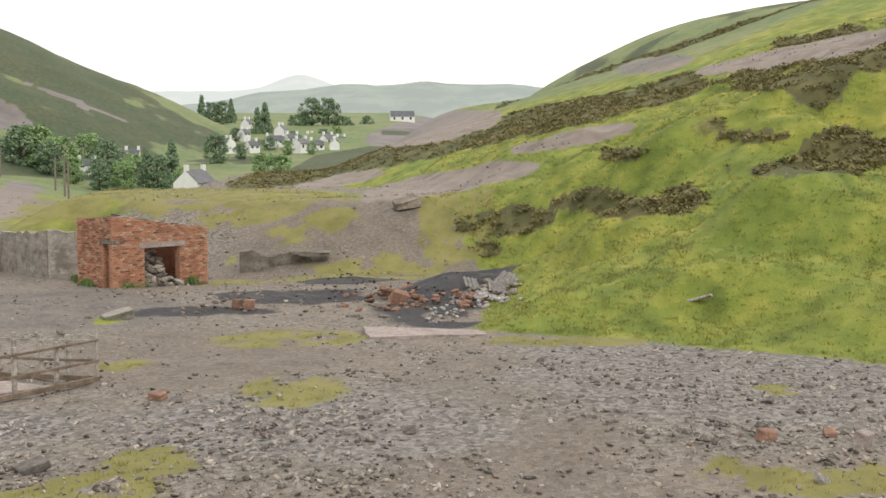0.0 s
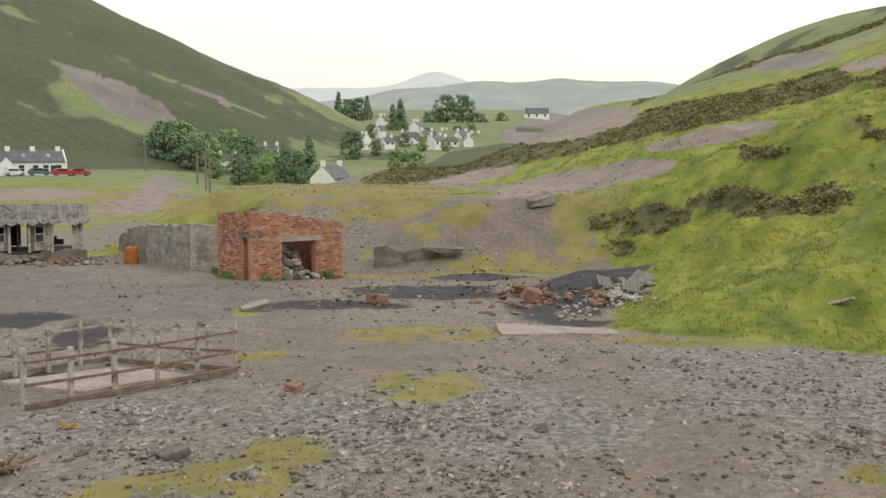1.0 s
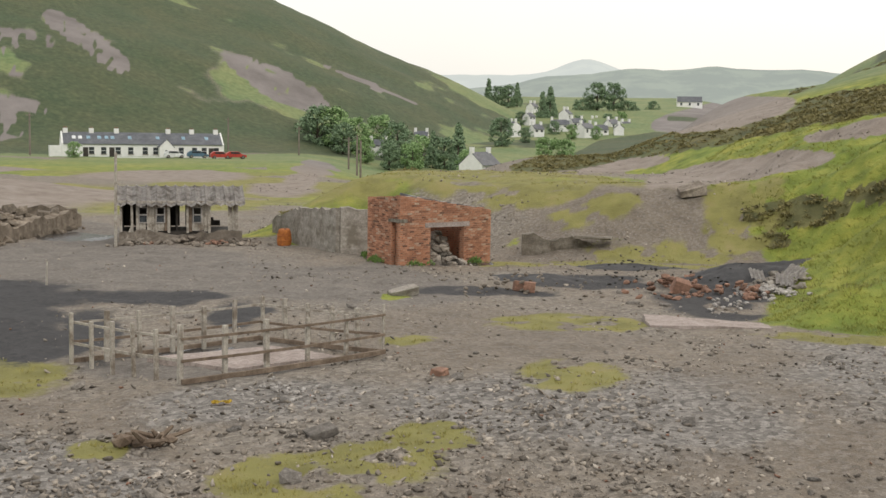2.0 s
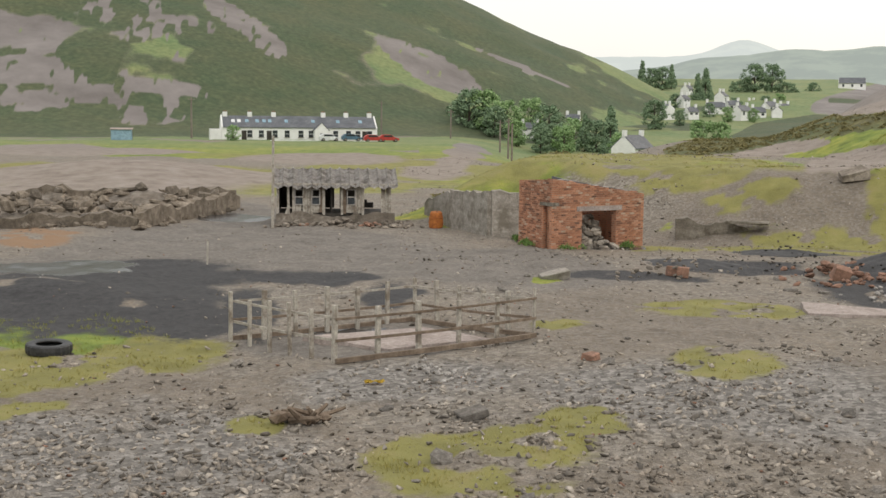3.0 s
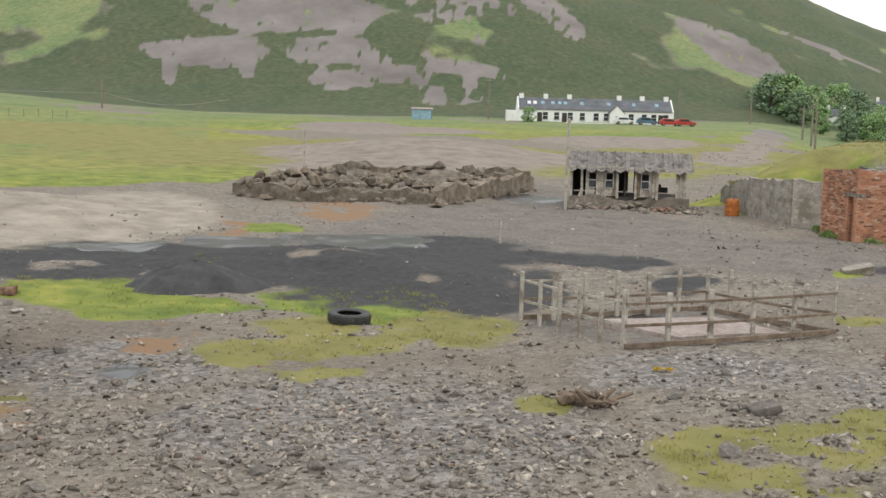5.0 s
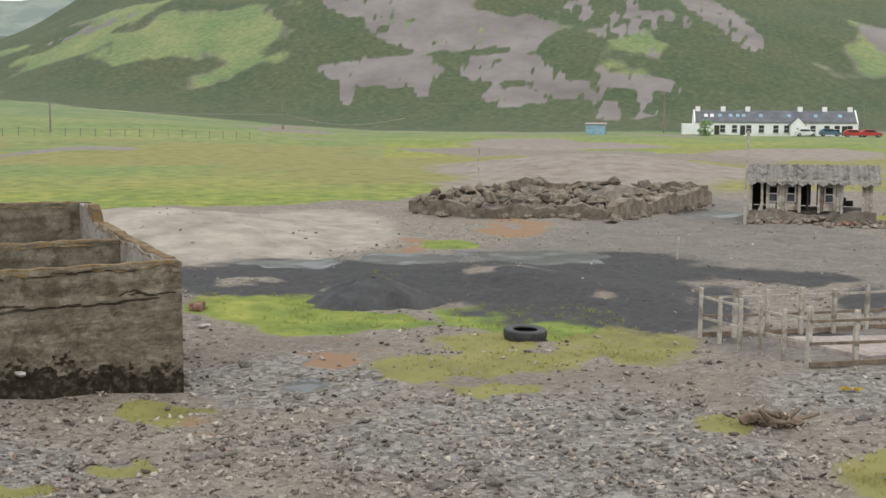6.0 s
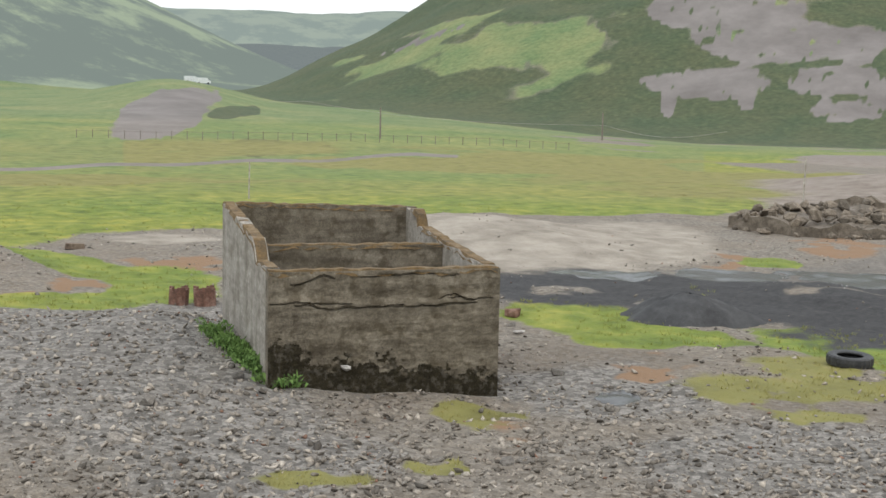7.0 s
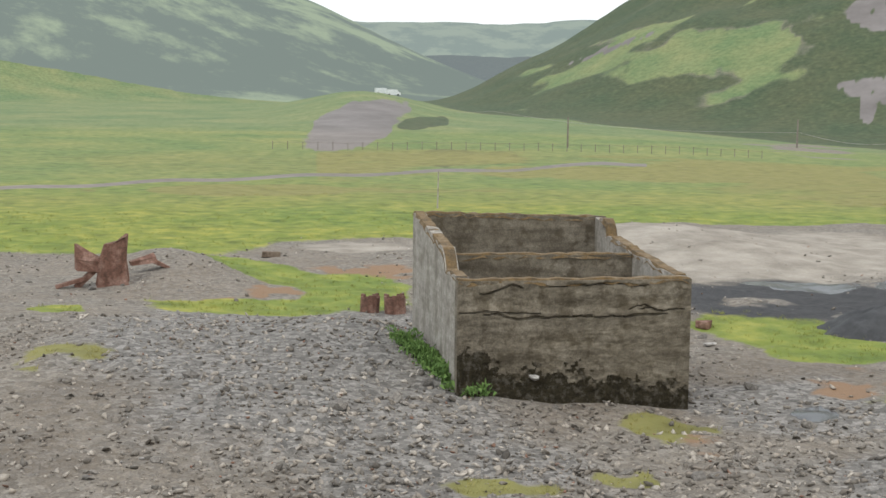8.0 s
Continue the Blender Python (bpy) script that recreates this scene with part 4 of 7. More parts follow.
    hexa(bm, [(1.0, 0.25, top(1.0) - 0.04), (w - 0.6, 0.25, top(w - 0.6) - 0.04), (w - 0.7, 1.7, top(w) - 0.02), (1.2, 1.9, top(1.0))],
         [(1.0, 0.25, top(1.0) + 0.05), (w - 0.6, 0.25, top(w - 0.6) + 0.04), (w - 0.7, 1.7, top(w) + 0.12), (1.2, 1.9, top(1.0) + 0.16)])
    part("roof_remains", bm, ROOF, b, "dark felt roof remains")
    # the facing bricks: those round the doorway singly, the others joined
    shapes = []
    for k in range(6):
        bm = bmesh.new()
        block(bm, -0.108, -0.011, -0.034, 0.108, 0.03, 0.034, 0.007, rng)
        me = bpy.data.meshes.new("brick")
        bm.to_mesh(me)
        bm.free()
        me.materials.append(BRICK_PIECE)
        shapes.append(me)
    rest = bmesh.new()
    single = 0
    for row in range(37):
        z = 0.05 + 0.084 * row
        for col in range(int(w / 0.235) + 1):
            x = 0.115 + 0.235 * col + (0.117 if row % 2 else 0.0)
            if x > w - 0.1 or z > top(x) - 0.03 or rng.random() < 0.05:
                continue
            if door0 - 0.1 < x < door1 + 0.1 and z < door_h + 0.02 or door0 - 0.36 < x < door1 + 0.36 and door_h - 0.05 < z < door_h + 0.24:
                continue
            if x > door0 - 0.9 and single < 300:
                ob = new("brick", shapes[rng.randrange(6)])
                ob.matrix_world = pose(x, rng.uniform(-0.006, 0.008), z, 0, rng.uniform(-1.5, 1.5), 0)
                ob.parent = b
                single += 1
            else:
                block(rest, x - 0.107, -0.012, z - 0.034, x + 0.107, 0.03, z + 0.034, 0.007, rng)
        for col in range(int(d / 0.235)):
            y = 0.12 + 0.235 * col + (0.117 if row % 2 else 0.0)
            if y > d - 0.1 or z > h_side - 0.06 * y - 0.04 or rng.random() < 0.06 or (slot0 - 0.1 < y < slot1 + 0.1 and z < slot_h + 0.04):
                continue
            block(rest, -0.012, y - 0.107, z - 0.034, 0.03, y + 0.107, z + 0.034, 0.007, rng)
    part("brickwork", rest, BRICK_JOINED, b)["kind"] = "stuff"
    return b


ruin = brick_ruin()


def rubble_heap(name, spots, size, material, label, seed, category="rubble", kind="", tall=0.55):
    rng = random.Random(seed)
    bm = bmesh.new()
    for x, y, s, n in spots:
        for _ in range(n):
            px, py = x + rng.gauss(0, s), y + rng.gauss(0, s)
            k = size * rng.uniform(0.5, 1.5)
            lift = max(0.0, (1 - math.hypot(px - x, py - y) / (1.6 * s))) * s * tall
            rock(bm, (px, py, ground_z(px, py) + k * 0.25 + lift * rng.random()), k, rng, 0.55)
    ob = part(name, bm, material)
    return tagged(ob, label, category, kind=kind)


rubble_heap("stone_rubble", [(-12.6, 52.7, 0.5, 150), (-12.1, 52.4, 0.35, 40)], 0.2, SLATE, "grey stone rubble lying in the ruined doorway", 11, kind="stuff", tall=3.4)


# ---- old concrete retaining wall beside the ruin ----
def retaining_wall():
    rng = random.Random(8)
    w = thing("retaining_wall", 0, 0, 0, 0, "stained concrete retaining wall holding a grass bank", "wall", kind="structure")
    pts = [(-16.0, 55.3), (-17.5, 54.6), (-20.6, 58.2), (-23.2, 61.5)]
    tops = [2.0, 2.05, 1.75, 0.95]
    for (a, b, ta, tb) in zip(pts, pts[1:], tops, tops[1:]):
        bm = bmesh.new()
        za, zb = ground_z(*a) - 0.3, ground_z(*b) - 0.3
        wall_grid(bm, a, b, 0.4, lambda s: ta + (tb - ta) * s, lambda s: min(za, zb, -0.3), 0.4, 0.07, rng)
        part("wall_panel", bm, CONCRETE_PALE, w)
    bm = bmesh.new()
    wall_grid(bm, (-9.4, 56.6), (-6.2, 57.4), 0.35, lambda s: 0.95 - 0.3 * s + 0.12 * math.sin(11 * s), lambda s: -0.2, 0.25, 0.1, rng)
    part("wall_panel", bm, CONCRETE, w)
    bm = bmesh.new()
    block(bm, -7.0, 56.55, 0.82, -5.3, 57.5, 0.9, 0.05, rng)
    part("coping_slab", bm, CONCRETE, w)
    return w


retaining_wall()


# ---- the derelict timber hut ----
def hut():
    rng = random.Random(12)
    x0, y0 = -28.75, 55.2
    h = thing("derelict_hut", x0, y0, ground_z(x0, y0), 26.0, "derelict grey timber hut with broken windows on a rubble plinth", "hut")
    h.scale = (0.9, 1.0, 1.0)
    w, d, zb, zt = 6.3, 3.4, 0.62, 1.95
    bm = bmesh.new()
    wall_grid(bm, (-0.1, -0.15), (w + 0.1, -0.1), 0.45, lambda s: 0.55 + 0.12 * math.sin(9 * s), lambda s: -0.4, 0.3, 0.08, rng)
    part("plinth", bm, ROCK, h, "broken stone plinth")
    bm = bmesh.new()
    block(bm, 0.0, 0.1, -0.1, w, d, zb - 0.05)
    part("floor", bm, DARK_WOOD, h)
    bm = bmesh.new()
    block(bm, 0.0, d - 0.1, zb, w * 0.5, d, zt + 0.1)
    part("back_wall", bm, DARK_WOOD, h)
    bm = bmesh.new()
    block(bm, w * 0.55, d - 0.1, zb, w * 0.74, d, zt + 0.1)
    block(bm, w * 0.74, d - 0.1, zb, w * 0.80, d, 1.05)
    block(bm, w * 0.80, d - 0.1, zb, w * 0.86, d, 0.9)
    part("back_wall", bm, DARK_WOOD, h)
    for xa in (0.0, w * 0.46):
        bm = bmesh.new()
        block(bm, xa, 0.2, zb, xa + 0.08, d - 0.1, zt)
        part("side_wall", bm, DARK_WOOD, h)
    # front boards; gaps for the doorway, the windows and the broken bay
    def board(x, z0, z1, width, mat=GREY_WOOD, lean=0.0):
        bm = bmesh.new()
        hexa(bm, [(x, -0.02, z0), (x + width, -0.02, z0), (x + width, 0.03, z0), (x, 0.03, z0)],
             [(x + lean, -0.02, z1), (x + width + lean, -0.02, z1), (x + width + lean, 0.03, z1), (x + lean, 0.03, z1)])
        part("board", bm, mat, h)
    x = 0.62
    while x < 6.1:
        wd = rng.uniform(0.13, 0.17)
        in_door = 2.62 < x + wd / 2 < 3.42
        in_w1, in_w2, in_w3 = 0.95 < x + wd / 2 < 1.35, 1.85 < x + wd / 2 < 2.3, 3.8 < x + wd / 2 < 4.25
        in_bay = 4.75 < x + wd / 2 < 5.65
        if in_door or in_bay or rng.random() < 0.04:
            pass
        elif in_w1 or in_w2 or in_w3:
            board(x, zb, 1.02, wd)
            board(x, 1.74, zt, wd)
        else:
            board(x, zb + rng.uniform(-0.08, 0.03), zt, wd, GREY_WOOD if rng.random() < 0.8 else BROWN_WOOD, rng.uniform(-0.02, 0.02))
        x += wd + rng.uniform(0.005, 0.02)
    for wx in (0.93, 1.84, 3.79):
        bm = bmesh.new()
        for a, b in (((wx, 1.02), (wx, 1.76)), ((wx + 0.44, 1.02), (wx + 0.44, 1.76))):
            beam(bm, (a[0], -0.05, a[1]), (b[0], -0.05, b[1]), 0.06, 0.06, (0, 1, 0))
        for zz in (1.02, 1.4, 1.76):
            beam(bm, (wx, -0.05, zz), (wx + 0.44, -0.05, zz), 0.06, 0.05)
        wf = part("window_frame", bm, WHITE_WASTE, h, "pale peeling window frame")
        bm = bmesh.new()
        block(bm, wx + 0.03, -0.03, 1.05, wx + 0.41, -0.022, 1.38)
        part("pane", bm, GLASS, wf)
    # posts
    for px in (0.0, 0.58, 1.42, 2.5, 3.5, 4.65, 5.72, 6.15):
        bm = bmesh.new()
        beam(bm, (px, -0.09, -0.1 if px in (0.0, 6.15) else zb - 0.1), (px + rng.uniform(-0.03, 0.03), -0.09, zt + 0.1), 0.13, 0.1, (0, 1, 0))
        part("post", bm, GREY_WOOD, h)
    bm = bmesh.new()
    beam(bm, (0.1, -0.5, -0.1), (0.62, -0.12, 0.95), 0.12, 0.08)
    part("leaning_prop", bm, GREY_WOOD, h)
    bm = bmesh.new()
    beam(bm, (-0.15, -0.08, zt + 0.06), (w + 0.15, -0.08, zt + 0.03), 0.1, 0.16)
    part("wall_plate", bm, GREY_WOOD, h)
    # corrugated roof, sheet by sheet
    n = 13
    sw = (w + 0.5) / n
    for i in range(n):
        for zlo, ylo, zhi, yhi in ((zt - 0.06 + rng.uniform(-0.05, 0.05), -0.45, zt + 0.32, 0.55), (zt + 0.29, 0.5, zt + 0.78, 1.75)):
            bm = bmesh.new()
            xa = -0.25 + i * sw
            seg = 12
            lo, hi = [], []
            for k in range(seg + 1):
                u = xa + (sw + 0.02) * k / seg
                wv = 0.05 * math.cos(2 * math.pi * k / seg) + 0.015 * math.cos(6 * math.pi * k / seg) + (0.03 if k in (0, seg) else 0)
                lo.append(bm.verts.new((u, ylo, zlo + wv)))
                hi.append(bm.verts.new((u, yhi, zhi + wv)))
            for k in range(seg):
                bm.faces.new((lo[k], lo[k + 1], hi[k + 1], hi[k]))
            bmesh.ops.solidify(bm, geom=bm.faces[:], thickness=0.012)
            part("roof_sheet", bm, SHEET, h)
    bm = bmesh.new()
    hexa(bm, [(-0.2, 1.7, zt + 0.72), (w + 0.2, 1.7, zt + 0.72), (w + 0.2, d + 0.2, zt + 0.05), (-0.2, d + 0.2, zt + 0.05)],
         [(-0.2, 1.7, zt + 0.76), (w + 0.2, 1.7, zt + 0.76), (w + 0.2, d + 0.2, zt + 0.1), (-0.2, d + 0.2, zt + 0.1)])
    part("rear_roof", bm, SHEET, h)
    return h


hut()
rubble_heap("stone_rubble", [(-28.0, 54.6, 0.5, 40), (-25.6, 55.6, 0.7, 60), (-23.4, 56.8, 0.6, 50)], 0.17, ROCK, "brown stone rubble fallen in front of the hut", 13, kind="stuff")
rubble_heap("brick_rubble", [(-27.6, 54.9, 0.35, 20), (-24.2, 56.4, 0.5, 26)], 0.13, WARM_STONE, "broken red brick in front of the hut", 14, kind="stuff")


# ---- the timber pen round the shaft ----
def pen():
    rng = random.Random(20)
    p = thing("timber_pen", -11.42, 24.41, 0, 0, "weathered grey post and rail pen round a sunken slab", "fence")
    A, B, D = Vector((0, 0)), Vector((3.28, 4.31)), Vector((-3.66, 1.96))
    C = Vector((-0.45, 6.05))

    def gz(v):
        return ground_z(v.x - 11.42, v.y + 24.41)
    for a, b, n, hi, first in ((A, B, 5, 1.18, True), (A, D, 5, 1.16, False), (D, C, 6, 1.12, False), (B, C, 5, 1.12, False)):
        for i in range(0 if first else 1, n + 1):
            if (a is D and i == n):
                continue
            v = a.lerp(b, i / n)
            z = gz(v)
            hh = hi + rng.uniform(-0.06, 0.12)
            lx, ly = rng.uniform(-0.03, 0.03), rng.uniform(-0.03, 0.03)
            thin = 0.06 if (a is A and b is B and i == n) else rng.uniform(0.08, 0.11)
            bm = bmesh.new()
            beam(bm, (v.x, v.y, z - 0.2), (v.x + lx, v.y + ly, z + hh), thin, thin, (0.6, 0.8, 0))
            bmesh.ops.bevel(bm, geom=bm.edges[:], offset=0.008, segments=1, affect="EDGES")
            part("post", bm, GREY_WOOD, p)
        za, zb = gz(a), gz(b)
        out = Vector((b.y - a.y, a.x - b.x)).normalized() * 0.08
        if a is D or a is B:
            out = -out
        for hgt, wd, mat in ((0.98, 0.07, GREY_WOOD if a is not A or b is D else BROWN_WOOD), (0.50, 0.08, BROWN_WOOD if a is not A or b is B else GREY_WOOD)):
            if b is C and hgt > 0.9:
                hgt = 0.95
            bm = bmesh.new()
            beam(bm, (a.x + out.x, a.y + out.y, za + hgt + rng.uniform(-0.03, 0.03)), (b.x + out.x, b.y + out.y, zb + hgt + rng.uniform(-0.03, 0.03)), 0.04, wd * 0.78, sag=0.03, pieces=6)
            part("rail", bm, mat, p)
        if a is A and b is D:
            continue
        bm = bmesh.new()
        beam(bm, (a.x + out.x, a.y + out.y, za + 0.06), (b.x + out.x, b.y + out.y, zb + 0.06), 0.08, 0.11, pieces=6, sag=0.02)
        part("kick_board", bm, BROWN_WOOD, p, "rotten brown bottom board")
    return p


pen()


def slab(name, pts, z_up, thick, material, label, category="slab"):
    """A flat slab with chipped edges, on the ground."""
    rng = random.Random(len(label))
    bm = bmesh.new()
    cx, cy = sum(p[0] for p in pts) / len(pts), sum(p[1] for p in pts) / len(pts)
    z = max(ground_z(*p) for p in pts + [(cx, cy)]) + z_up
    ring = []
    for (ax, ay), (bx, by) in zip(pts, pts[1:] + pts[:1]):
        for k in range(5):
            t = k / 5
            ring.append((ax + (bx - ax) * t + rng.uniform(-0.06, 0.06), ay + (by - ay) * t + rng.uniform(-0.06, 0.06)))
    lo = [bm.verts.new((x, y, z - thick)) for x, y in ring]
    hi = [bm.verts.new((x + (cx - x) * 0.02, y + (cy - y) * 0.02, z + rng.uniform(-0.015, 0.015))) for x, y in ring]
    n = len(ring)
    for i in range(n):
        bm.faces.new((lo[i], lo[(i + 1) % n], hi[(i + 1) % n], hi[i]))
    bm.faces.new(hi)
    bm.faces.new(lo[::-1])
    return tagged(part(name, bm, material), label, category)


slab("concrete_slab", [(-10.9, 26.2), (-9.0, 28.4), (-11.2, 29.3), (-13.4, 26.9)], 0.03, 0.2, PINK_CONCRETE, "wet pinkish concrete cap inside the timber pen")
slab("concrete_slab", [(-2.3, 35.9), (1.2, 36.4), (1.0, 37.3), (-2.6, 38.2)], 0.05, 0.35, PINK_CONCRETE, "worn pinkish concrete slab set in mossy gravel")


# ---- the concrete bin ----
def concrete_bin():
    rng = random.Random(31)
    x0, y0 = -20.85, 10.12
    rz = 73.5
    b = thing("concrete_bin", x0, y0, 0, rz, "open stained concrete bin with stepped lichened walls", "bunker")
    w, L, th = 4.55, 6.0, 0.26
    z_front, z_mid, z_back, foot = 2.5, 2.68, 3.33, -0.5

    # front wall: long side along +x, the back lies towards +y
    def wall(name, a, b2, top, mat, thick=th, rough=0.02):
        bm = bmesh.new()
        wall_grid(bm, a, b2, thick, top, lambda s: foot, 0.25, rough, rng)
        return part(name, bm, mat, b)
    joints = [(0.02, 1.6, 1.90, 0.02, 0.020, 1), (0.5, 2.6, 1.83, 0.05, 0.034, 2), (2.2, 4.1, 1.82, 0.03, 0.026, 3), (0.4, 1.25, 2.33, 0.06, 0.026, 4),
              (1.7, 3.7, 2.40, 0.02, 0.022, 5), (3.3, 4.0, 1.95, 0.07, 0.014, 6), (3.5, 4.42, 1.93, 0.02, 0.014, 7)]

    def face(x, z):
        """Depth of the worn front: boards, pits and opened pour joints."""
        q = (fnoise(x * 1.0, z * 3.0, 0.5, 301, 4) - 0.5) * 0.05 + (fnoise(x, z, 0.09, 303, 2) - 0.5) * 0.018
        for xa, xb, zc, drift, wide, seed in joints:
            t = (x - xa) / (xb - xa)
            inside = (t > 0) & (t < 1)
            mid = zc + drift * np.sin(t * 5 + seed) + 0.05 * (fnoise(x, x * 0 + seed, 0.25, 305, 4) - 0.5) * 2
            k = wide * (0.5 + 1.0 * vnoise(x, x * 0 + seed, 0.2, 307)) * np.sin(np.pi * np.clip(t, 0, 1)) ** 0.4
            off = z - mid
            q = q + inside * (0.055 * ss(1.0, 0.4, np.abs(off) / np.maximum(k, 1e-4)) - 0.022 * ss(0.0, 0.02, off) * ss(0.16, 0.05, off))
        return q
    nx, nz = 230, 150
    gx_, gz_ = np.meshgrid(np.linspace(0, w, nx + 1), np.linspace(foot, z_front, nz + 1), indexing="ij")
    dep = face(gx_.ravel(), gz_.ravel()).reshape(gx_.shape)
    dep[0], dep[-1] = 0.0, 0.0
    bm = bmesh.new()
    vs = [[bm.verts.new((float(gx_[i, j]), float(dep[i, j]), float(gz_[i, j]))) for j in range(nz + 1)] for i in range(nx + 1)]
    for i in range(nx):
        for j in range(nz):
            bm.faces.new((vs[i][j], vs[i + 1][j], vs[i + 1][j + 1], vs[i][j + 1]))
    back = [[bm.verts.new((w * i / nx, th, zz)) for i in range(nx + 1)] for zz in (foot, z_front)]
    for i in range(nx):
        bm.faces.new((vs[i][nz], vs[i + 1][nz], back[1][i + 1], back[1][i]))
        bm.faces.new((back[0][i], back[1][i], back[1][i + 1], back[0][i + 1]))
    for i in (0, nx):
        bm.faces.new([vs[i][j] for j in range(nz + 1)] + [back[1][i], back[0][i]])
    bmesh.ops.recalc_face_normals(bm, faces=bm.faces[:])
    front = part("front_wall", bm, BOARD_MARKED, b)
    wall("divider_wall", (th, 3.0), (w - th, 3.0), lambda s: z_mid - 0.03 * s, BOARD_MARKED)
    wall("back_wall", (th, L - th / 2), (w, L - th / 2), lambda s: z_back - 0.1 * s, BOARD_MARKED)

    def left_top(s):   # s runs from the front to the back
        y = s * (L - th)
        if y < 1.1:
            return z_front + 0.05
        if y < 1.35:
            return z_front + 0.05 + (y - 1.1) * 1.2
        return z_front + 0.40 + (z_back - z_front - 0.38) * (y - 1.35) / (L - 1.6)
    wall("side_wall", (th / 2, th), (th / 2, L), left_top, CONCRETE_PALE, th, 0.045)

    def right_top(s):
        y = s * (L - 2 * th)
        if y > 4.9:
            return z_back - 0.1
        if y > 4.6:
            return z_back - 0.1 - (4.9 - y) * 2.0
        return z_front + 0.02 + 0.38 * (y / 4.6) ** 1.2
    wall("side_wall", (w - th / 2, th), (w - th / 2, L - th), right_top, CONCRETE_PALE, th, 0.04)
    # lichen crusts along the wall tops
    def crust(a, b2, top, wide):
        bm = bmesh.new()
        a, b2 = Vector(a), Vector(b2)
        n = 26
        side = Vector((b2.y - a.y, a.x - b2.x)).normalized()
        rings = []
        for i in range(n + 1):
            s = i / n
            c = a.lerp(b2, s)
            k = wide / 2 + rng.uniform(-0.01, 0.015)
            z = top(s) + rng.uniform(-0.02, 0.025)
            rings.append([bm.verts.new((c.x + side.x * o, c.y + side.y * o, z + dz)) for o, dz in
                          ((-k - 0.006, -rng.uniform(0.04, 0.12)), (-k + 0.03, 0.025), (k - 0.03, 0.025), (k + 0.006, -rng.uniform(0.04, 0.12)))])
        for p, q in zip(rings, rings[1:]):
            for i in range(3):
                bm.faces.new((p[i], p[i + 1], q[i + 1], q[i]))
            bm.faces.new((p[3], p[0], q[0], q[3]))
        bm.faces.new(rings[0])
        bm.faces.new(rings[-1][::-1])
        part("lichen_crust", bm, LICHEN, b, "orange brown lichen crust")
    crust((0.02, th / 2), (w - 0.02, th / 2), lambda s: z_front + 0.004, th)
    crust((th / 2, th), (th / 2, L - 0.02), left_top, th)
    crust((w - th / 2, th + 0.02), (w - th / 2, L - 2 * th), right_top, th)
    crust((th + 0.01, L - th / 2), (w - 0.02, L - th / 2), lambda s: z_back - 0.1 * s, th)
    crust((th + 0.01, 3.0), (w - th - 0.01, 3.0), lambda s: z_mid - 0.03 * s, th)

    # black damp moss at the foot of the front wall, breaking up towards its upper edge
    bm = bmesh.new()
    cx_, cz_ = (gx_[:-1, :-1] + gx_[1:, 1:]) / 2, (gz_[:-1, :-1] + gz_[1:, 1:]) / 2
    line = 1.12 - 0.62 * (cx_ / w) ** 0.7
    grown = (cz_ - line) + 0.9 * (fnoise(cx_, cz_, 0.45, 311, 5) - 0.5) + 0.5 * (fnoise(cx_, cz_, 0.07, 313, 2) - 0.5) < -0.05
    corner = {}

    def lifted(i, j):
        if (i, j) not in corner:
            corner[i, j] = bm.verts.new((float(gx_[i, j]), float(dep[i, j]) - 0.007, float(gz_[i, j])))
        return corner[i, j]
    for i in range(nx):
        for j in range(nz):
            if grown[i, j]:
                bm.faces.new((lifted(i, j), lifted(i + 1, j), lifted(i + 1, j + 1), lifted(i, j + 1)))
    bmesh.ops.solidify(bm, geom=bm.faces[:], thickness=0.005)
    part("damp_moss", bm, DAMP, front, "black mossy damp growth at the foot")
    # a white stone stuck in the wall
    bm = bmesh.new()
    rock(bm, (1.5, -0.03, 0.66), 0.13, rng, 0.5)
    part("embedded_stone", bm, WHITE_WASTE, front, "pale stone bedded in the wall")
    return b


concrete_bin()


def meet(az, el, near=12.0, far=900.0):
    """The place of the ground in that direction from the eye."""
    r = np.geomspace(near, far, 3000)
    turn = radians(min(max(az, 0.0), 64.0))
    x, y = -ARM * math.sin(turn) - r * math.sin(radians(az)), ARM * math.cos(turn) - ARM + r * math.cos(radians(az))
    z = height(x, y)
    hit = np.nonzero(z >= EYE + r * math.tan(radians(el)))[0]
    i = int(hit[0]) if len(hit) else len(r) - 1
    return float(x[i]), float(y[i]), float(z[i])


# ---- ruined building reduced to wall stubs and stones ----
def stone_meshes(count, seed, flat, cuts=1):
    rng = random.Random(seed)
    out = []
    for _ in range(count):
        bm = bmesh.new()
        rock(bm, (0, 0, 0), 1.0, rng, flat, cuts)
        me = bpy.data.meshes.new("stone")
        bm.normal_update()
        bm.to_mesh(me)
        bm.free()
        out.append(me)
    return out


def slab_meshes(count, seed):
    rng = random.Random(seed)
    out = []
    for _ in range(count):
        bm = bmesh.new()
        block(bm, -1, -0.7, -0.25, 1, 0.7, 0.25, 0.22, rng)
        bmesh.ops.bevel(bm, geom=bm.edges[:], offset=0.06, segments=1, affect="EDGES")
        me = bpy.data.meshes.new("stone")
        bm.normal_update()
        bm.to_mesh(me)
        bm.free()
        out.append(me)
    return out


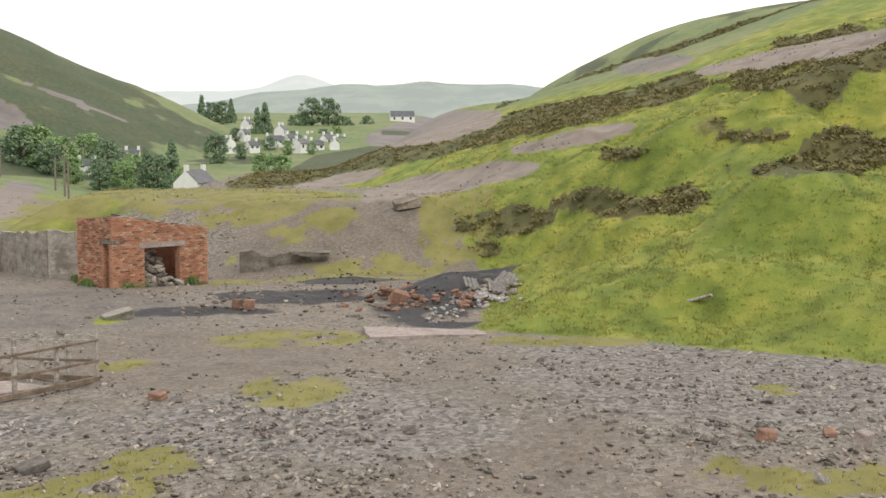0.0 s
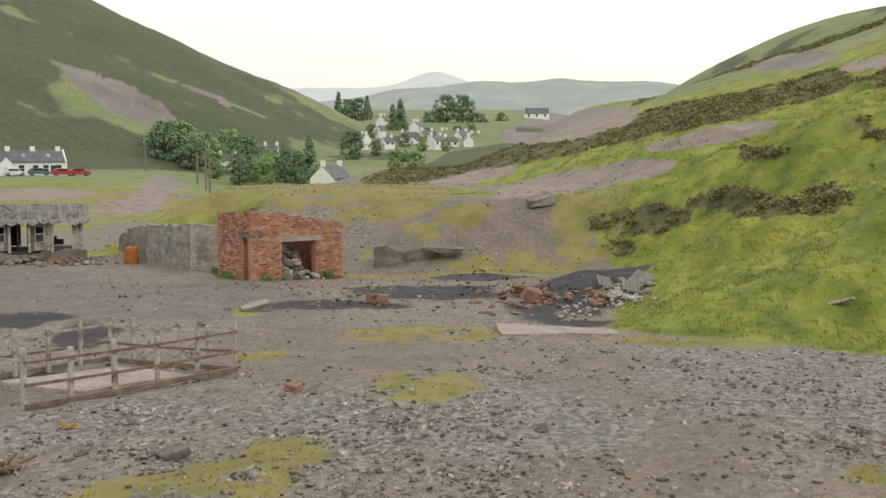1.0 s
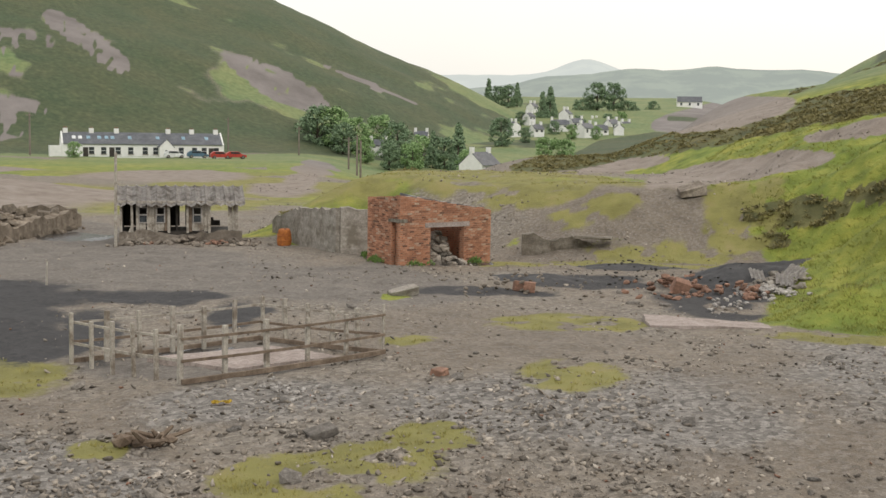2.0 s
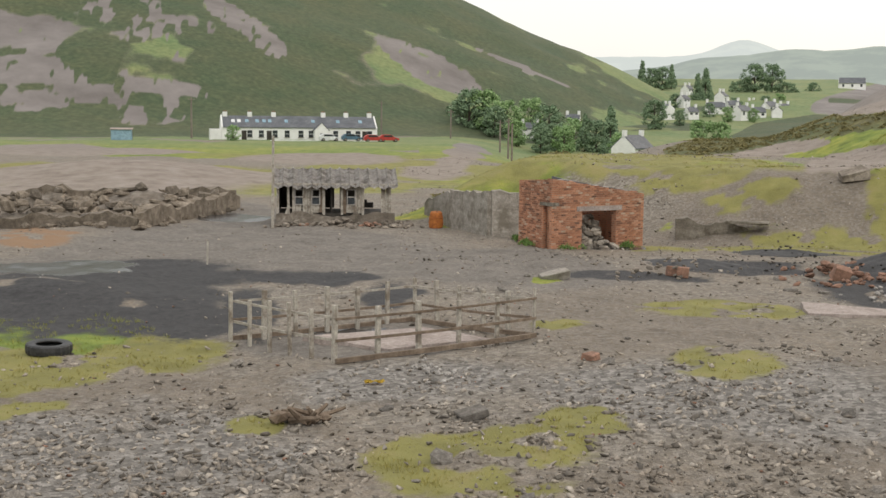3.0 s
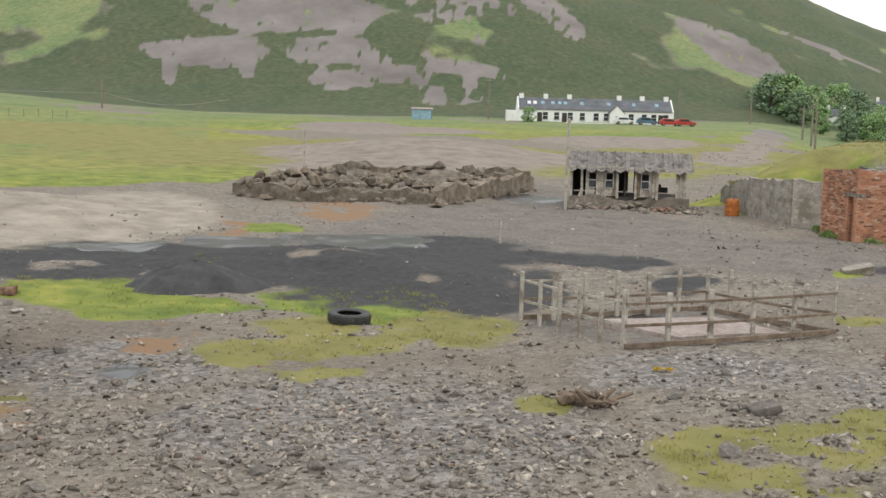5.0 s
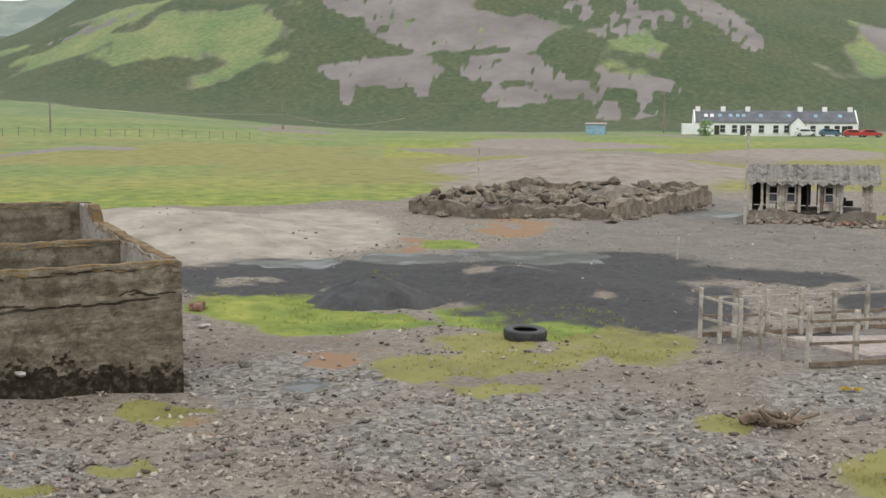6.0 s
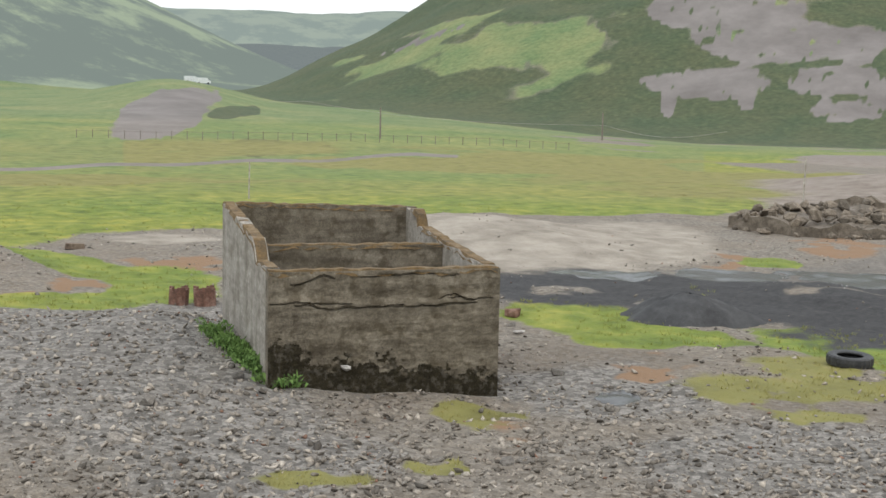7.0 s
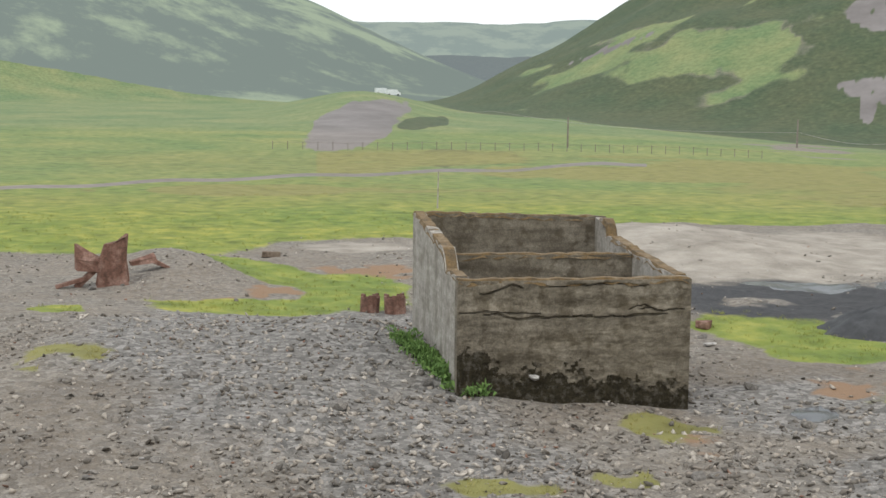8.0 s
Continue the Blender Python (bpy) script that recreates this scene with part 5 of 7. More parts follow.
def varied(mat_name, stops, scale):
    """Stone whose tone changes from piece to piece."""
    m = surface(mat_name, stops, scale, scale * 9, 0.95, 0.5, 0.05)
    nt, ln = m.node_tree.nodes, m.node_tree.links
    b = nt["Principled BSDF"]
    src = b.inputs["Base Color"].links[0].from_socket
    info = nt.new("ShaderNodeObjectInfo")
    v = ramp_node(nt, ln, info.outputs["Random"], [(0.0, (0.6, 0.6, 0.6)), (1.0, (1.4, 1.38, 1.35))]).outputs[0]
    ln.new(mix_node(nt, ln, 1.0, src, v, "MULTIPLY"), b.inputs["Base Color"])
    return m


RUIN_STONE = varied("ruin_stone", [(0.3, (0.10, 0.08, 0.06)), (0.5, (0.175, 0.145, 0.113)), (0.7, (0.26, 0.22, 0.178))], 2.0)
YARD_STONE = varied("yard_stone", [(0.3, (0.14, 0.126, 0.112)), (0.5, (0.22, 0.2, 0.178)), (0.7, (0.31, 0.285, 0.26))], 3.0)


def ruined_building():
    rng = random.Random(41)
    t = thing("ruined_stone_building", -38.0, 54.0, 0, 0, "collapsed stone building with low wall stubs and heaped stones", "ruin")
    A, B, C, D = Vector((-5.6, -6.8)), Vector((4.4, -3.6)), Vector((2.4, 9.2)), Vector((-9.0, 5.0))
    for a, b, hi, th in ((A, B, 0.55, 0.55), (B, C, 0.85, 0.55), (C, D, 1.0, 0.5), (D, A, 0.6, 0.5)):
        bm = bmesh.new()
        wall_grid(bm, tuple(a), tuple(b), th, lambda s: hi + 0.22 * math.sin(13 * s) * math.sin(5 * s), lambda s: -0.5, 0.45, 0.12, rng)
        part("wall_stub", bm, RUIN_STONE, t)
    meshes = stone_meshes(7, 42, 0.65) + slab_meshes(6, 43)
    for me in meshes:
        me.materials.append(RUIN_STONE)
    for i in range(280):
        u, v = rng.random(), rng.random()
        p = (A.lerp(B, u)).lerp(D.lerp(C, u), v)
        n = float(fnoise(np.array([p.x]), np.array([p.y]), 3.5, 44, 3)[0])
        top = 0.25 + 2.0 * max(0.0, n - 0.32) * (0.6 + 0.8 * v) + 0.25
        ob = new("stone", meshes[rng.randrange(len(meshes))])
        k = rng.uniform(0.2, 0.48) * (1.35 if rng.random() < 0.12 else 1.0)
        ob.matrix_world = pose(p.x, p.y, ground_z(p.x - 38, p.y + 54) + top * rng.uniform(0.35, 1.0), rng.gauss(0, 22), rng.gauss(0, 22), rng.uniform(0, 360)) @ Matrix.Diagonal((k, k, k, 1))
        ob.parent = t
    for i in range(60):   # fallen along the outer faces
        a, b = ((A, B), (B, C))[i % 2]
        p = a.lerp(b, rng.random()) + Vector((rng.uniform(-0.2, 0.9), rng.uniform(-0.9, 0.2)))
        k = rng.uniform(0.12, 0.34)
        ob = new("stone", meshes[rng.randrange(len(meshes))])
        ob.matrix_world = pose(p.x, p.y, ground_z(p.x - 38, p.y + 54) + k * 0.3, rng.gauss(0, 15), rng.gauss(0, 15), rng.uniform(0, 360)) @ Matrix.Diagonal((k, k, k, 1))
        ob.parent = t
    # heaped earth and small stone that the larger ones rest on
    bm = bmesh.new()
    n = 26
    grid = []
    for i in range(n + 1):
        row = []
        for j in range(n + 1):
            u, v = i / n, j / n
            p = (A.lerp(B, u)).lerp(D.lerp(C, u), v)
            nz = float(fnoise(np.array([p.x]), np.array([p.y]), 3.5, 44, 3)[0])
            rim = min(u, 1 - u, v, 1 - v)
            z = ground_z(p.x - 38, p.y + 54) + (0.2 + 2.0 * max(0.0, nz - 0.32) * (0.6 + 0.8 * v)) * min(1, rim * 9) - 0.05 + rng.uniform(-0.06, 0.06)
            row.append(bm.verts.new((p.x, p.y, z)))
        grid.append(row)
    for i in range(n):
        for j in range(n):
            bm.faces.new((grid[i][j], grid[i + 1][j], grid[i + 1][j + 1], grid[i][j + 1]))
    part("rubble_fill", bm, ROCK, t, "heaped small stone and earth")
    return t


ruined_building()


# ---- tyre ----
def tyre(x, y):
    bm = bmesh.new()
    prof = [(0.29, -0.10), (0.30, -0.125), (0.38, -0.145), (0.47, -0.14), (0.515, -0.105), (0.525, 0.0), (0.515, 0.105), (0.47, 0.14), (0.38, 0.145), (0.30, 0.125), (0.29, 0.10), (0.33, 0.06), (0.45, 0.0), (0.33, -0.06)]
    n = 48
    rings = []
    for i in range(n):
        a = 2 * math.pi * i / n
        ring = []
        for k, (r, z) in enumerate(prof):
            rr = r - (0.016 if i % 2 and 4 <= k <= 6 else 0.0)
            ring.append(bm.verts.new((rr * math.cos(a), rr * math.sin(a), z)))
        rings.append(ring)
    m = len(prof)
    for i in range(n):
        p, q = rings[i], rings[(i + 1) % n]
        for k in range(m):
            bm.faces.new((p[k], q[k], q[(k + 1) % m], p[(k + 1) % m]))
    ob = part("tyre", bm, TYRE)
    ob.matrix_world = pose(x, y, ground_z(x, y) + 0.13, 2, 2, 20) @ Matrix.Diagonal((1, 1, 0.85, 1))
    return tagged(ob, "worn black lorry tyre lying flat on moss", "tyre")


tyre(-18.1, 23.4)


# ---- loose things in the yard ----
def loose_block(name, az, el, size, mat, label, category, tilt=(0, 0, 0), jit=0.04, sink=0.15):
    rng = random.Random(int(az * 100) % 9973)
    x, y, z = meet(az, el)
    bm = bmesh.new()
    sx, sy, sz = (s / 2 for s in size)
    block(bm, -sx, -sy, -sz, sx, sy, sz, jit, rng)
    bmesh.ops.bevel(bm, geom=bm.edges[:], offset=0.02, segments=1, affect="EDGES")
    ob = part(name, bm, mat)
    ob.matrix_world = pose(x, y, z + sz * (1 - sink), *tilt)
    return tagged(ob, label, category)


loose_block("stone_slab", 14.75, -7.45, (0.95, 0.5, 0.32), CONCRETE_PALE, "pale grey stone slab tilted on the gravel", "stone", (18, -14, 30), 0.09)
loose_block("brick_lump", 9.25, -7.15, (0.75, 0.35, 0.36), WARM_STONE, "fallen lump of red brickwork beside black ash", "brick lump", (0, 4, 10))
loose_block("brick_lump", 2.2, -7.0, (0.6, 0.4, 0.5), WARM_STONE, "leaning lump of red brickwork by the burnt pit", "brick lump", (20, 18, 20))
loose_block("boulder", 1.87, -2.6, (1.25, 0.7, 0.42), ROCK, "grey stone slab on top of the earth bank", "boulder", (12, -8, 25), 0.14)
loose_block("plank", -11.26, -6.85, (1.1, 0.2, 0.09), GREY_WOOD, "grey weathered plank lying on the grass bank", "plank", (8, 18, 150), 0.01, 0.0)
loose_block("red_brick", -14.5, -12.85, (0.34, 0.2, 0.22), WARM_STONE, "broken red brick among grey stones", "brick", (5, 10, 20), 0.02)
loose_block("brick_lump", -18.6, -12.85, (0.32, 0.26, 0.3), PINK_CONCRETE, "pale pink brick lump among grey stones", "brick lump", (15, 10, 50), 0.03)
loose_block("red_brick", -17.2, -12.5, (0.36, 0.22, 0.12), WARM_STONE, "broken red brick among grey stones", "brick", (3, -6, 80), 0.02)
loose_block("stone", 18.45, -13.9, (0.5, 0.3, 0.22), YARD_STONE, "pale angular stone standing out of gravel", "stone", (18, -20, 35), 0.05)
loose_block("stone", 13.0, -11.0, (0.4, 0.26, 0.14), WARM_STONE, "reddish flat stone on gravel", "stone", (4, -6, 70), 0.04)
loose_block("log", 72.0, -6.35, (0.7, 0.3, 0.26), BROWN_WOOD, "dark rotten timber block on yellow moss", "timber", (2, 3, 70), 0.03)
loose_block("board", 51.9, -10.0, (0.85, 0.14, 0.05), WHITE_WASTE, "short white board beside the concrete bin", "board", (2, 6, 120), 0.01, 0.0)
loose_block("rusty_lump", 52.3, -9.25, (0.35, 0.3, 0.22), RUST_DARK, "rusty lump behind the concrete bin", "scrap", (0, 0, 20), 0.05)


def yellow_litter():
    x, y, z = meet(22.95, -12.35)
    bm = bmesh.new()
    rng = random.Random(3)
    n = 7
    lo = [[bm.verts.new((-0.2 + 0.4 * i / n, -0.09 + 0.18 * j / 3, 0.03 + rng.uniform(0, 0.07))) for j in range(4)] for i in range(n + 1)]
    for i in range(n):
        for j in range(3):
            bm.faces.new((lo[i][j], lo[i + 1][j], lo[i + 1][j + 1], lo[i][j + 1]))
    bmesh.ops.solidify(bm, geom=bm.faces[:], thickness=0.008)
    ob = part("plastic_litter", bm, YELLOW)
    ob.matrix_world = pose(x, y, z, 0, 0, 30)
    tagged(ob, "crumpled yellow plastic litter on the gravel", "litter")


yellow_litter()


def coal_heap(cx, cy, ra, rb, turn, tall, name="coal_mound", label="low heap of black coal dust ringed with green grass"):
    rng = random.Random(15)
    bm = bmesh.new()
    n, rings = 40, 12
    prev = None
    c, s = math.cos(radians(turn)), math.sin(radians(turn))
    for k in range(rings + 1):
        q = k / rings
        row = []
        for i in range(n):
            a = 2 * math.pi * i / n
            wob = 1 + 0.10 * math.sin(3 * a + 1) + 0.05 * math.sin(7 * a)
            lx, ly = ra * q * wob * math.cos(a), rb * q * wob * math.sin(a)
            x, y = cx + lx * c - ly * s, cy + lx * s + ly * c
            z = ground_z(x, y) + tall * (1 - q ** 1.6) * (1 + 0.08 * math.sin(5 * a) * q) - 0.04 * q + rng.uniform(-0.03, 0.03)
            row.append(bm.verts.new((x, y, z)))
        if prev:
            for i in range(n):
                bm.faces.new((prev[i], row[i], row[(i + 1) % n], prev[(i + 1) % n]))
        prev = row
    bmesh.ops.remove_doubles(bm, verts=bm.verts[:], dist=0.03)
    bmesh.ops.recalc_face_normals(bm, faces=bm.faces[:])
    tagged(part(name, bm, COAL_DUST, smooth=True), label, name.replace("_", " "))


COAL_DUST = surface("coal_dust", [(0.3, (0.026, 0.026, 0.028)), (0.7, (0.06, 0.06, 0.062))], 1.5, 30, 0.75, 0.4, 0.02)
coal_heap(-24.4, 24.6, 1.95, 1.5, 42, 0.72)
for az, el, ra, rb, tall, label in ((-0.4, -6.1, 2.4, 1.3, 0.42, "sooty black bank of the burnt pit"), (4.6, -6.0, 2.4, 1.1, 0.2, "low black ash heap behind the yard"), (8.6, -6.6, 2.2, 1.2, 0.2, "dark ash heap near the brick ruin")):
    hx, hy, hz = meet(az, el)
    coal_heap(hx, hy, ra, rb, 5, tall, "ash_mound", label)


def stump():
    rng = random.Random(6)
    x, y, z = meet(26.0, -14.0)
    bm = bmesh.new()
    for i in range(9):
        a = rng.uniform(0, 6.3)
        r = rng.uniform(0.2, 0.55)
        tube(bm, (rng.uniform(-0.3, 0.3), rng.uniform(-0.15, 0.15), rng.uniform(-0.05, 0.1)), (r * math.cos(a) * 1.5, r * math.sin(a), rng.uniform(0.1, 0.42)), rng.uniform(0.05, 0.1), 0.03, 6)
    for i in range(7):
        rock(bm, (rng.uniform(-0.5, 0.5), rng.uniform(-0.25, 0.25), 0.08), rng.uniform(0.1, 0.2), rng, 0.8)
    ob = part("tree_stump", bm, BROWN_WOOD)
    ob.matrix_world = pose(x, y, z, 0, 0, 20)
    tagged(ob, "dark brown rotten root stump on gravel", "stump")


stump()


def scrap_machine():
    x, y, z = meet(79.2, -7.5)
    t = thing("rusty_scrap", x, y, z, 79, "jagged red rusty machine remains on a gravel mound", "scrap")
    rng = random.Random(9)
    bm = bmesh.new()
    hexa(bm, [(-0.35, -0.3, -0.1), (0.6, -0.3, -0.1), (0.6, 0.35, -0.1), (-0.35, 0.35, -0.1)], [(-0.15, -0.25, 1.3), (0.6, -0.2, 1.6), (0.62, 0.3, 1.55), (-0.15, 0.3, 1.25)])
    bmesh.ops.subdivide_edges(bm, edges=bm.edges[:], cuts=3)
    for v in bm.verts:
        v.co += Vector((rng.uniform(-0.08, 0.08), rng.uniform(-0.08, 0.08), rng.uniform(-0.08, 0.08)))
    part("upright_plate", bm, RUST_DARK, t)
    bm = bmesh.new()
    hexa(bm, [(-0.95, -0.2, 0.55), (-0.1, -0.3, 0.45), (-0.1, 0.2, 0.45), (-0.95, 0.2, 0.55)], [(-1.05, -0.1, 1.3), (-0.3, -0.2, 0.85), (-0.2, 0.2, 0.85), (-0.95, 0.2, 1.35)])
    bmesh.ops.subdivide_edges(bm, edges=bm.edges[:], cuts=2)
    for v in bm.verts:
        v.co += Vector((rng.uniform(-0.07, 0.07), rng.uniform(-0.07, 0.07), rng.uniform(-0.07, 0.07)))
    part("broken_casing", bm, RUST_DARK, t)
    bm = bmesh.new()
    beam(bm, (-1.0, -0.1, -0.05), (-0.2, 0.0, 0.7), 0.22, 0.18)
    beam(bm, (-1.6, -0.2, 0.0), (-0.7, -0.2, 0.25), 0.2, 0.12)
    part("strut", bm, RUST_DARK, t)
    bm = bmesh.new()
    beam(bm, (0.7, 1.2, 0.95), (1.5, 1.4, 1.1), 0.3, 0.2)
    beam(bm, (1.3, 1.4, 1.05), (2.3, 1.5, 0.55), 0.22, 0.12)
    for v in bm.verts:
        v.co += Vector((0, rng.uniform(-0.06, 0.06), rng.uniform(-0.08, 0.08) - 0.4))
    part("bent_bar", bm, RUST_DARK, t, "bent dark rusty bar")


scrap_machine()


def drum(az, el, h, r, lean):
    x, y, z = meet(az, el)
    t = thing("clay_pipe_stub", x, y, z - 0.05, az, "broken brown clay pipe stub beside the concrete bin", "pipe", "pipe stubs by the bin")
    bm = bmesh.new()
    n = 14
    for i in range(n):
        a, b = 2 * math.pi * i / n, 2 * math.pi * (i + 1) / n
        hz = h + 0.06 * math.sin(3 * a)
        hexa(bm, [(q * math.cos(c), q * math.sin(c), 0) for q, c in ((r - 0.06, a), (r, a), (r, b), (r - 0.06, b))],
             [(q * math.cos(c) + lean * h, q * math.sin(c), hz) for q, c in ((r - 0.06, a), (r, a), (r, b), (r - 0.06, b))])
    bmesh.ops.remove_doubles(bm, verts=bm.verts[:], dist=0.001)
    part("pipe_wall", bm, RUST_DARK, t)
    bm = bmesh.new()
    tube(bm, (0, 0, 0), (lean * h * 0.7, 0, h * 0.75), r - 0.07, r - 0.07, 12)
    part("fill", bm, ROCK, t, "stones and earth filling the stub")


drum(67.5, -8.85, 0.5, 0.27, 0.06)
drum(66.3, -8.9, 0.52, 0.3, -0.05)


def barrel():
    x, y = polar(20.3, 61.5)
    z = ground_z(x, y)
    t = thing("oil_barrel", x, y, z, 0, "crumpled orange rusty oil barrel near the wall", "barrel")
    t.scale = (0.72, 0.72, 0.8)
    bm = bmesh.new()
    n, prev = 20, None
    for zz, r in ((0, 0.42), (0.08, 0.45), (0.3, 0.46), (0.33, 0.49), (0.36, 0.46), (0.62, 0.45), (0.65, 0.48), (0.68, 0.45), (0.9, 0.42), (0.98, 0.36)):
        ring = [bm.verts.new((r * (1 + 0.08 * math.sin(2 * a + 3 * zz)) * math.cos(a), r * math.sin(a), zz + 0.04 * math.sin(a))) for a in (2 * math.pi * i / n for i in range(n))]
        if prev:
            for i in range(n):
                bm.faces.new((prev[i], prev[(i + 1) % n], ring[(i + 1) % n], ring[i]))
        prev = ring
    bm.faces.new(prev)
    part("body", bm, RUST, t)
    bm = bmesh.new()
    tube(bm, (0.1, -0.1, 0.95), (0.1, -0.1, 1.04), 0.05, 0.05, 10)
    part("bung", bm, RUST_DARK, t, "dark bung")


barrel()


# ---- burnt pit ----
def burnt_pit():
    rng = random.Random(50)
    for name, az, el, s, n, size, mat, label in (
            ("soot_lumps", 0.2, -6.5, 1.0, 50, 0.07, SOOT, "black burnt lumps in the burnt pit"),
            ("plaster_waste", -1.7, -6.95, 0.5, 70, 0.13, WHITE_WASTE, "white plaster lumps tipped in the burnt pit"),
            ("metal_waste", -2.5, -6.35, 0.5, 40, 0.2, CONCRETE_PALE, "grey crumpled sheet waste against the grass bank"),
            ("brick_rubble", -0.2, -7.0, 0.8, 30, 0.17, WARM_STONE, "broken red bricks scattered in the burnt pit"),
            ("brick_rubble", 2.6, -6.9, 1.0, 46, 0.16, WARM_STONE, "broken brick and earth beside the burnt pit"),
            ("plaster_waste", 0.2, -7.6, 0.7, 36, 0.08, WHITE_WASTE, "small white lumps on the gravel"),
            ("ash_lumps", 4.2, -6.3, 1.4, 60, 0.07, SOOT, "black ash lumps behind the yard"),
            ("ash_stones", 9.6, -7.0, 1.6, 60, 0.09, ROCK, "dark stony ash heap near the brick ruin")):
        x, y, z = meet(az, el)
        rubble_heap(name, [(x, y, s, n)], size, mat, label, rng.randrange(999), kind="stuff")
    for az, el, a, b in ((-1.0, -6.4, 25, 0.8), (-2.7, -6.2, -30, 1.0), (-2.2, -6.6, 10, 0.9)):
        x, y, z = meet(az, el)
        bm = bmesh.new()
        lo = [bm.verts.new((-0.35 * b + 0.1 * b * i, -0.3 * b, 0.06 * (i % 2) + 0.25)) for i in range(8)]
        hi = [bm.verts.new((-0.35 * b + 0.1 * b * i, 0.3 * b, 0.06 * (i % 2) + 0.5)) for i in range(8)]
        for i in range(7):
            bm.faces.new((lo[i], lo[i + 1], hi[i + 1], hi[i]))
        bmesh.ops.solidify(bm, geom=bm.faces[:], thickness=0.012)
        ob = part("sheet_scrap", bm, SHEET)
        ob.matrix_world = pose(x, y, z - 0.1, 10, 12, a)
        tagged(ob, "bent grey corrugated scrap on the burnt heap", "scrap")


burnt_pit()
x, y, z = meet(20.6, -11.85)
rubble_heap("plaster_waste", [(x, y, 0.45, 40)], 0.06, WHITE_WASTE, "white rubble beside the timber pen", 57, kind="stuff")


# ---- terrace of white cottages ----
def terrace():
    ax, ay = polar(29.95, 254)
    bx, by = polar(22.95, 258)
    L = math.hypot(bx - ax, by - ay)
    rz = math.degrees(math.atan2(by - ay, bx - ax))
    base = EYE + 255 * math.tan(radians(-1.28))
    t = thing("terrace_of_cottages", ax, ay, base, rz, "long terrace of white cottages with a slate roof", "house")
    he, hr, d = 2.75, 5.0, 6.6
    bm = bmesh.new()
    block(bm, 0, 0, -0.6, L, d, he)
    part("wall", bm, WHITE_WALL, t)
    for x in (0, L):
        bm = bmesh.new()
        v = [bm.verts.new((x + o, yy, zz)) for o in (0.0, 0.3 if x == 0 else -0.3) for yy, zz in ((0, he), (d, he), (d / 2, hr + 0.15))]
        bm.faces.new(v[:3])
        bm.faces.new(v[3:][::-1])
        for i in range(3):
            bm.faces.new((v[i], v[(i + 1) % 3], v[3 + (i + 1) % 3], v[3 + i]))
        bmesh.ops.recalc_face_normals(bm, faces=bm.faces[:])
        part("gable", bm, WHITE_WALL, t)
    bm = bmesh.new()
    for ya, yb in ((-0.25, d / 2), (d + 0.25, d / 2)):
        hexa(bm, [(0.3, ya, he - 0.12), (L - 0.3, ya, he - 0.12), (L - 0.3, yb, hr - 0.1), (0.3, yb, hr - 0.1)], [(0.3, ya, he), (L - 0.3, ya, he), (L - 0.3, yb, hr), (0.3, yb, hr)])
    bmesh.ops.recalc_face_normals(bm, faces=bm.faces[:])
    part("roof", bm, ROOF, t, "blue grey slate roof")

    def along(az):
        return L * (29.95 - az) / 7.0
    for az in (29.75, 28.65, 27.58, 25.33, 24.28, 23.2):
        bm = bmesh.new()
        x = along(az)
        block(bm, x - 0.45, d / 2 - 0.35, hr - 0.4, x + 0.45, d / 2 + 0.35, hr + 0.75)
        ch = part("chimney", bm, WHITE_WALL, t)
        for k in (-0.2, 0.2):
            bm = bmesh.new()
            tube(bm, (x + k, d / 2, hr + 0.75), (x + k, d / 2, hr + 1.05), 0.12, 0.1, 8)
            part("chimney_pot", bm, WARM_STONE, ch)
    for az in (28.71, 28.2, 27.59, 27.05, 26.43, 25.97, 24.86, 24.27, 23.84, 23.3):
        x = along(az)
        bm = bmesh.new()
        block(bm, x - 0.5, -0.04, 0.75, x + 0.5, -0.005, 2.1)
        w = part("window", bm, GLASS, t)
        bm = bmesh.new()
        beam(bm, (x - 0.5, -0.06, 1.42), (x + 0.5, -0.06, 1.42), 0.05, 0.07)
        part("sash_bar", bm, WHITE_PAINT, w)
        bm = bmesh.new()
        block(bm, x - 0.6, -0.14, 0.63, x + 0.6, -0.005, 0.745)
        part("sill", bm, CONCRETE_PALE, w)
    for az in (28.96, 27.85, 23.53):
        x = along(az)
        bm = bmesh.new()
        block(bm, x - 0.5, -0.05, -0.1, x + 0.5, -0.005, 2.05)
        part("door", bm, DARK_WOOD, t, "dark cottage door")
    for az in (29.42, 29.16, 28.81, 28.35, 28.04, 27.79, 27.05, 25.84, 24.71, 23.68):
        x = along(az)
        yy, k = 1.2, (hr - he) / (d / 2 + 0.25)
        z = he + k * (yy + 0.25)
        bm = bmesh.new()
        hexa(bm, [(x - 0.35, yy, z + 0.01), (x + 0.35, yy, z + 0.01), (x + 0.35, yy + 0.8, z + 0.8 * k + 0.01), (x - 0.35, yy + 0.8, z + 0.8 * k + 0.01)],
             [(x - 0.35, yy, z + 0.1), (x + 0.35, yy, z + 0.1), (x + 0.35, yy + 0.8, z + 0.8 * k + 0.1), (x - 0.35, yy + 0.8, z + 0.8 * k + 0.1)])
        part("skylight", bm, BLUE_PAINT if az < 29 else WHITE_PAINT, t)
    # gabled porch wing
    x = along(25.56)
    bm = bmesh.new()
    block(bm, x - 1.4, -2.0, -0.6, x + 1.4, -0.006, 2.3)
    pw = part("porch", bm, WHITE_WALL, t)
    bm = bmesh.new()
    v = [bm.verts.new((x + xx, yy, zz)) for yy in (-2.0, 0.6) for xx, zz in ((-1.4, 2.303), (1.4, 2.303), (0, 3.7))]
    bm.faces.new(v[:3])
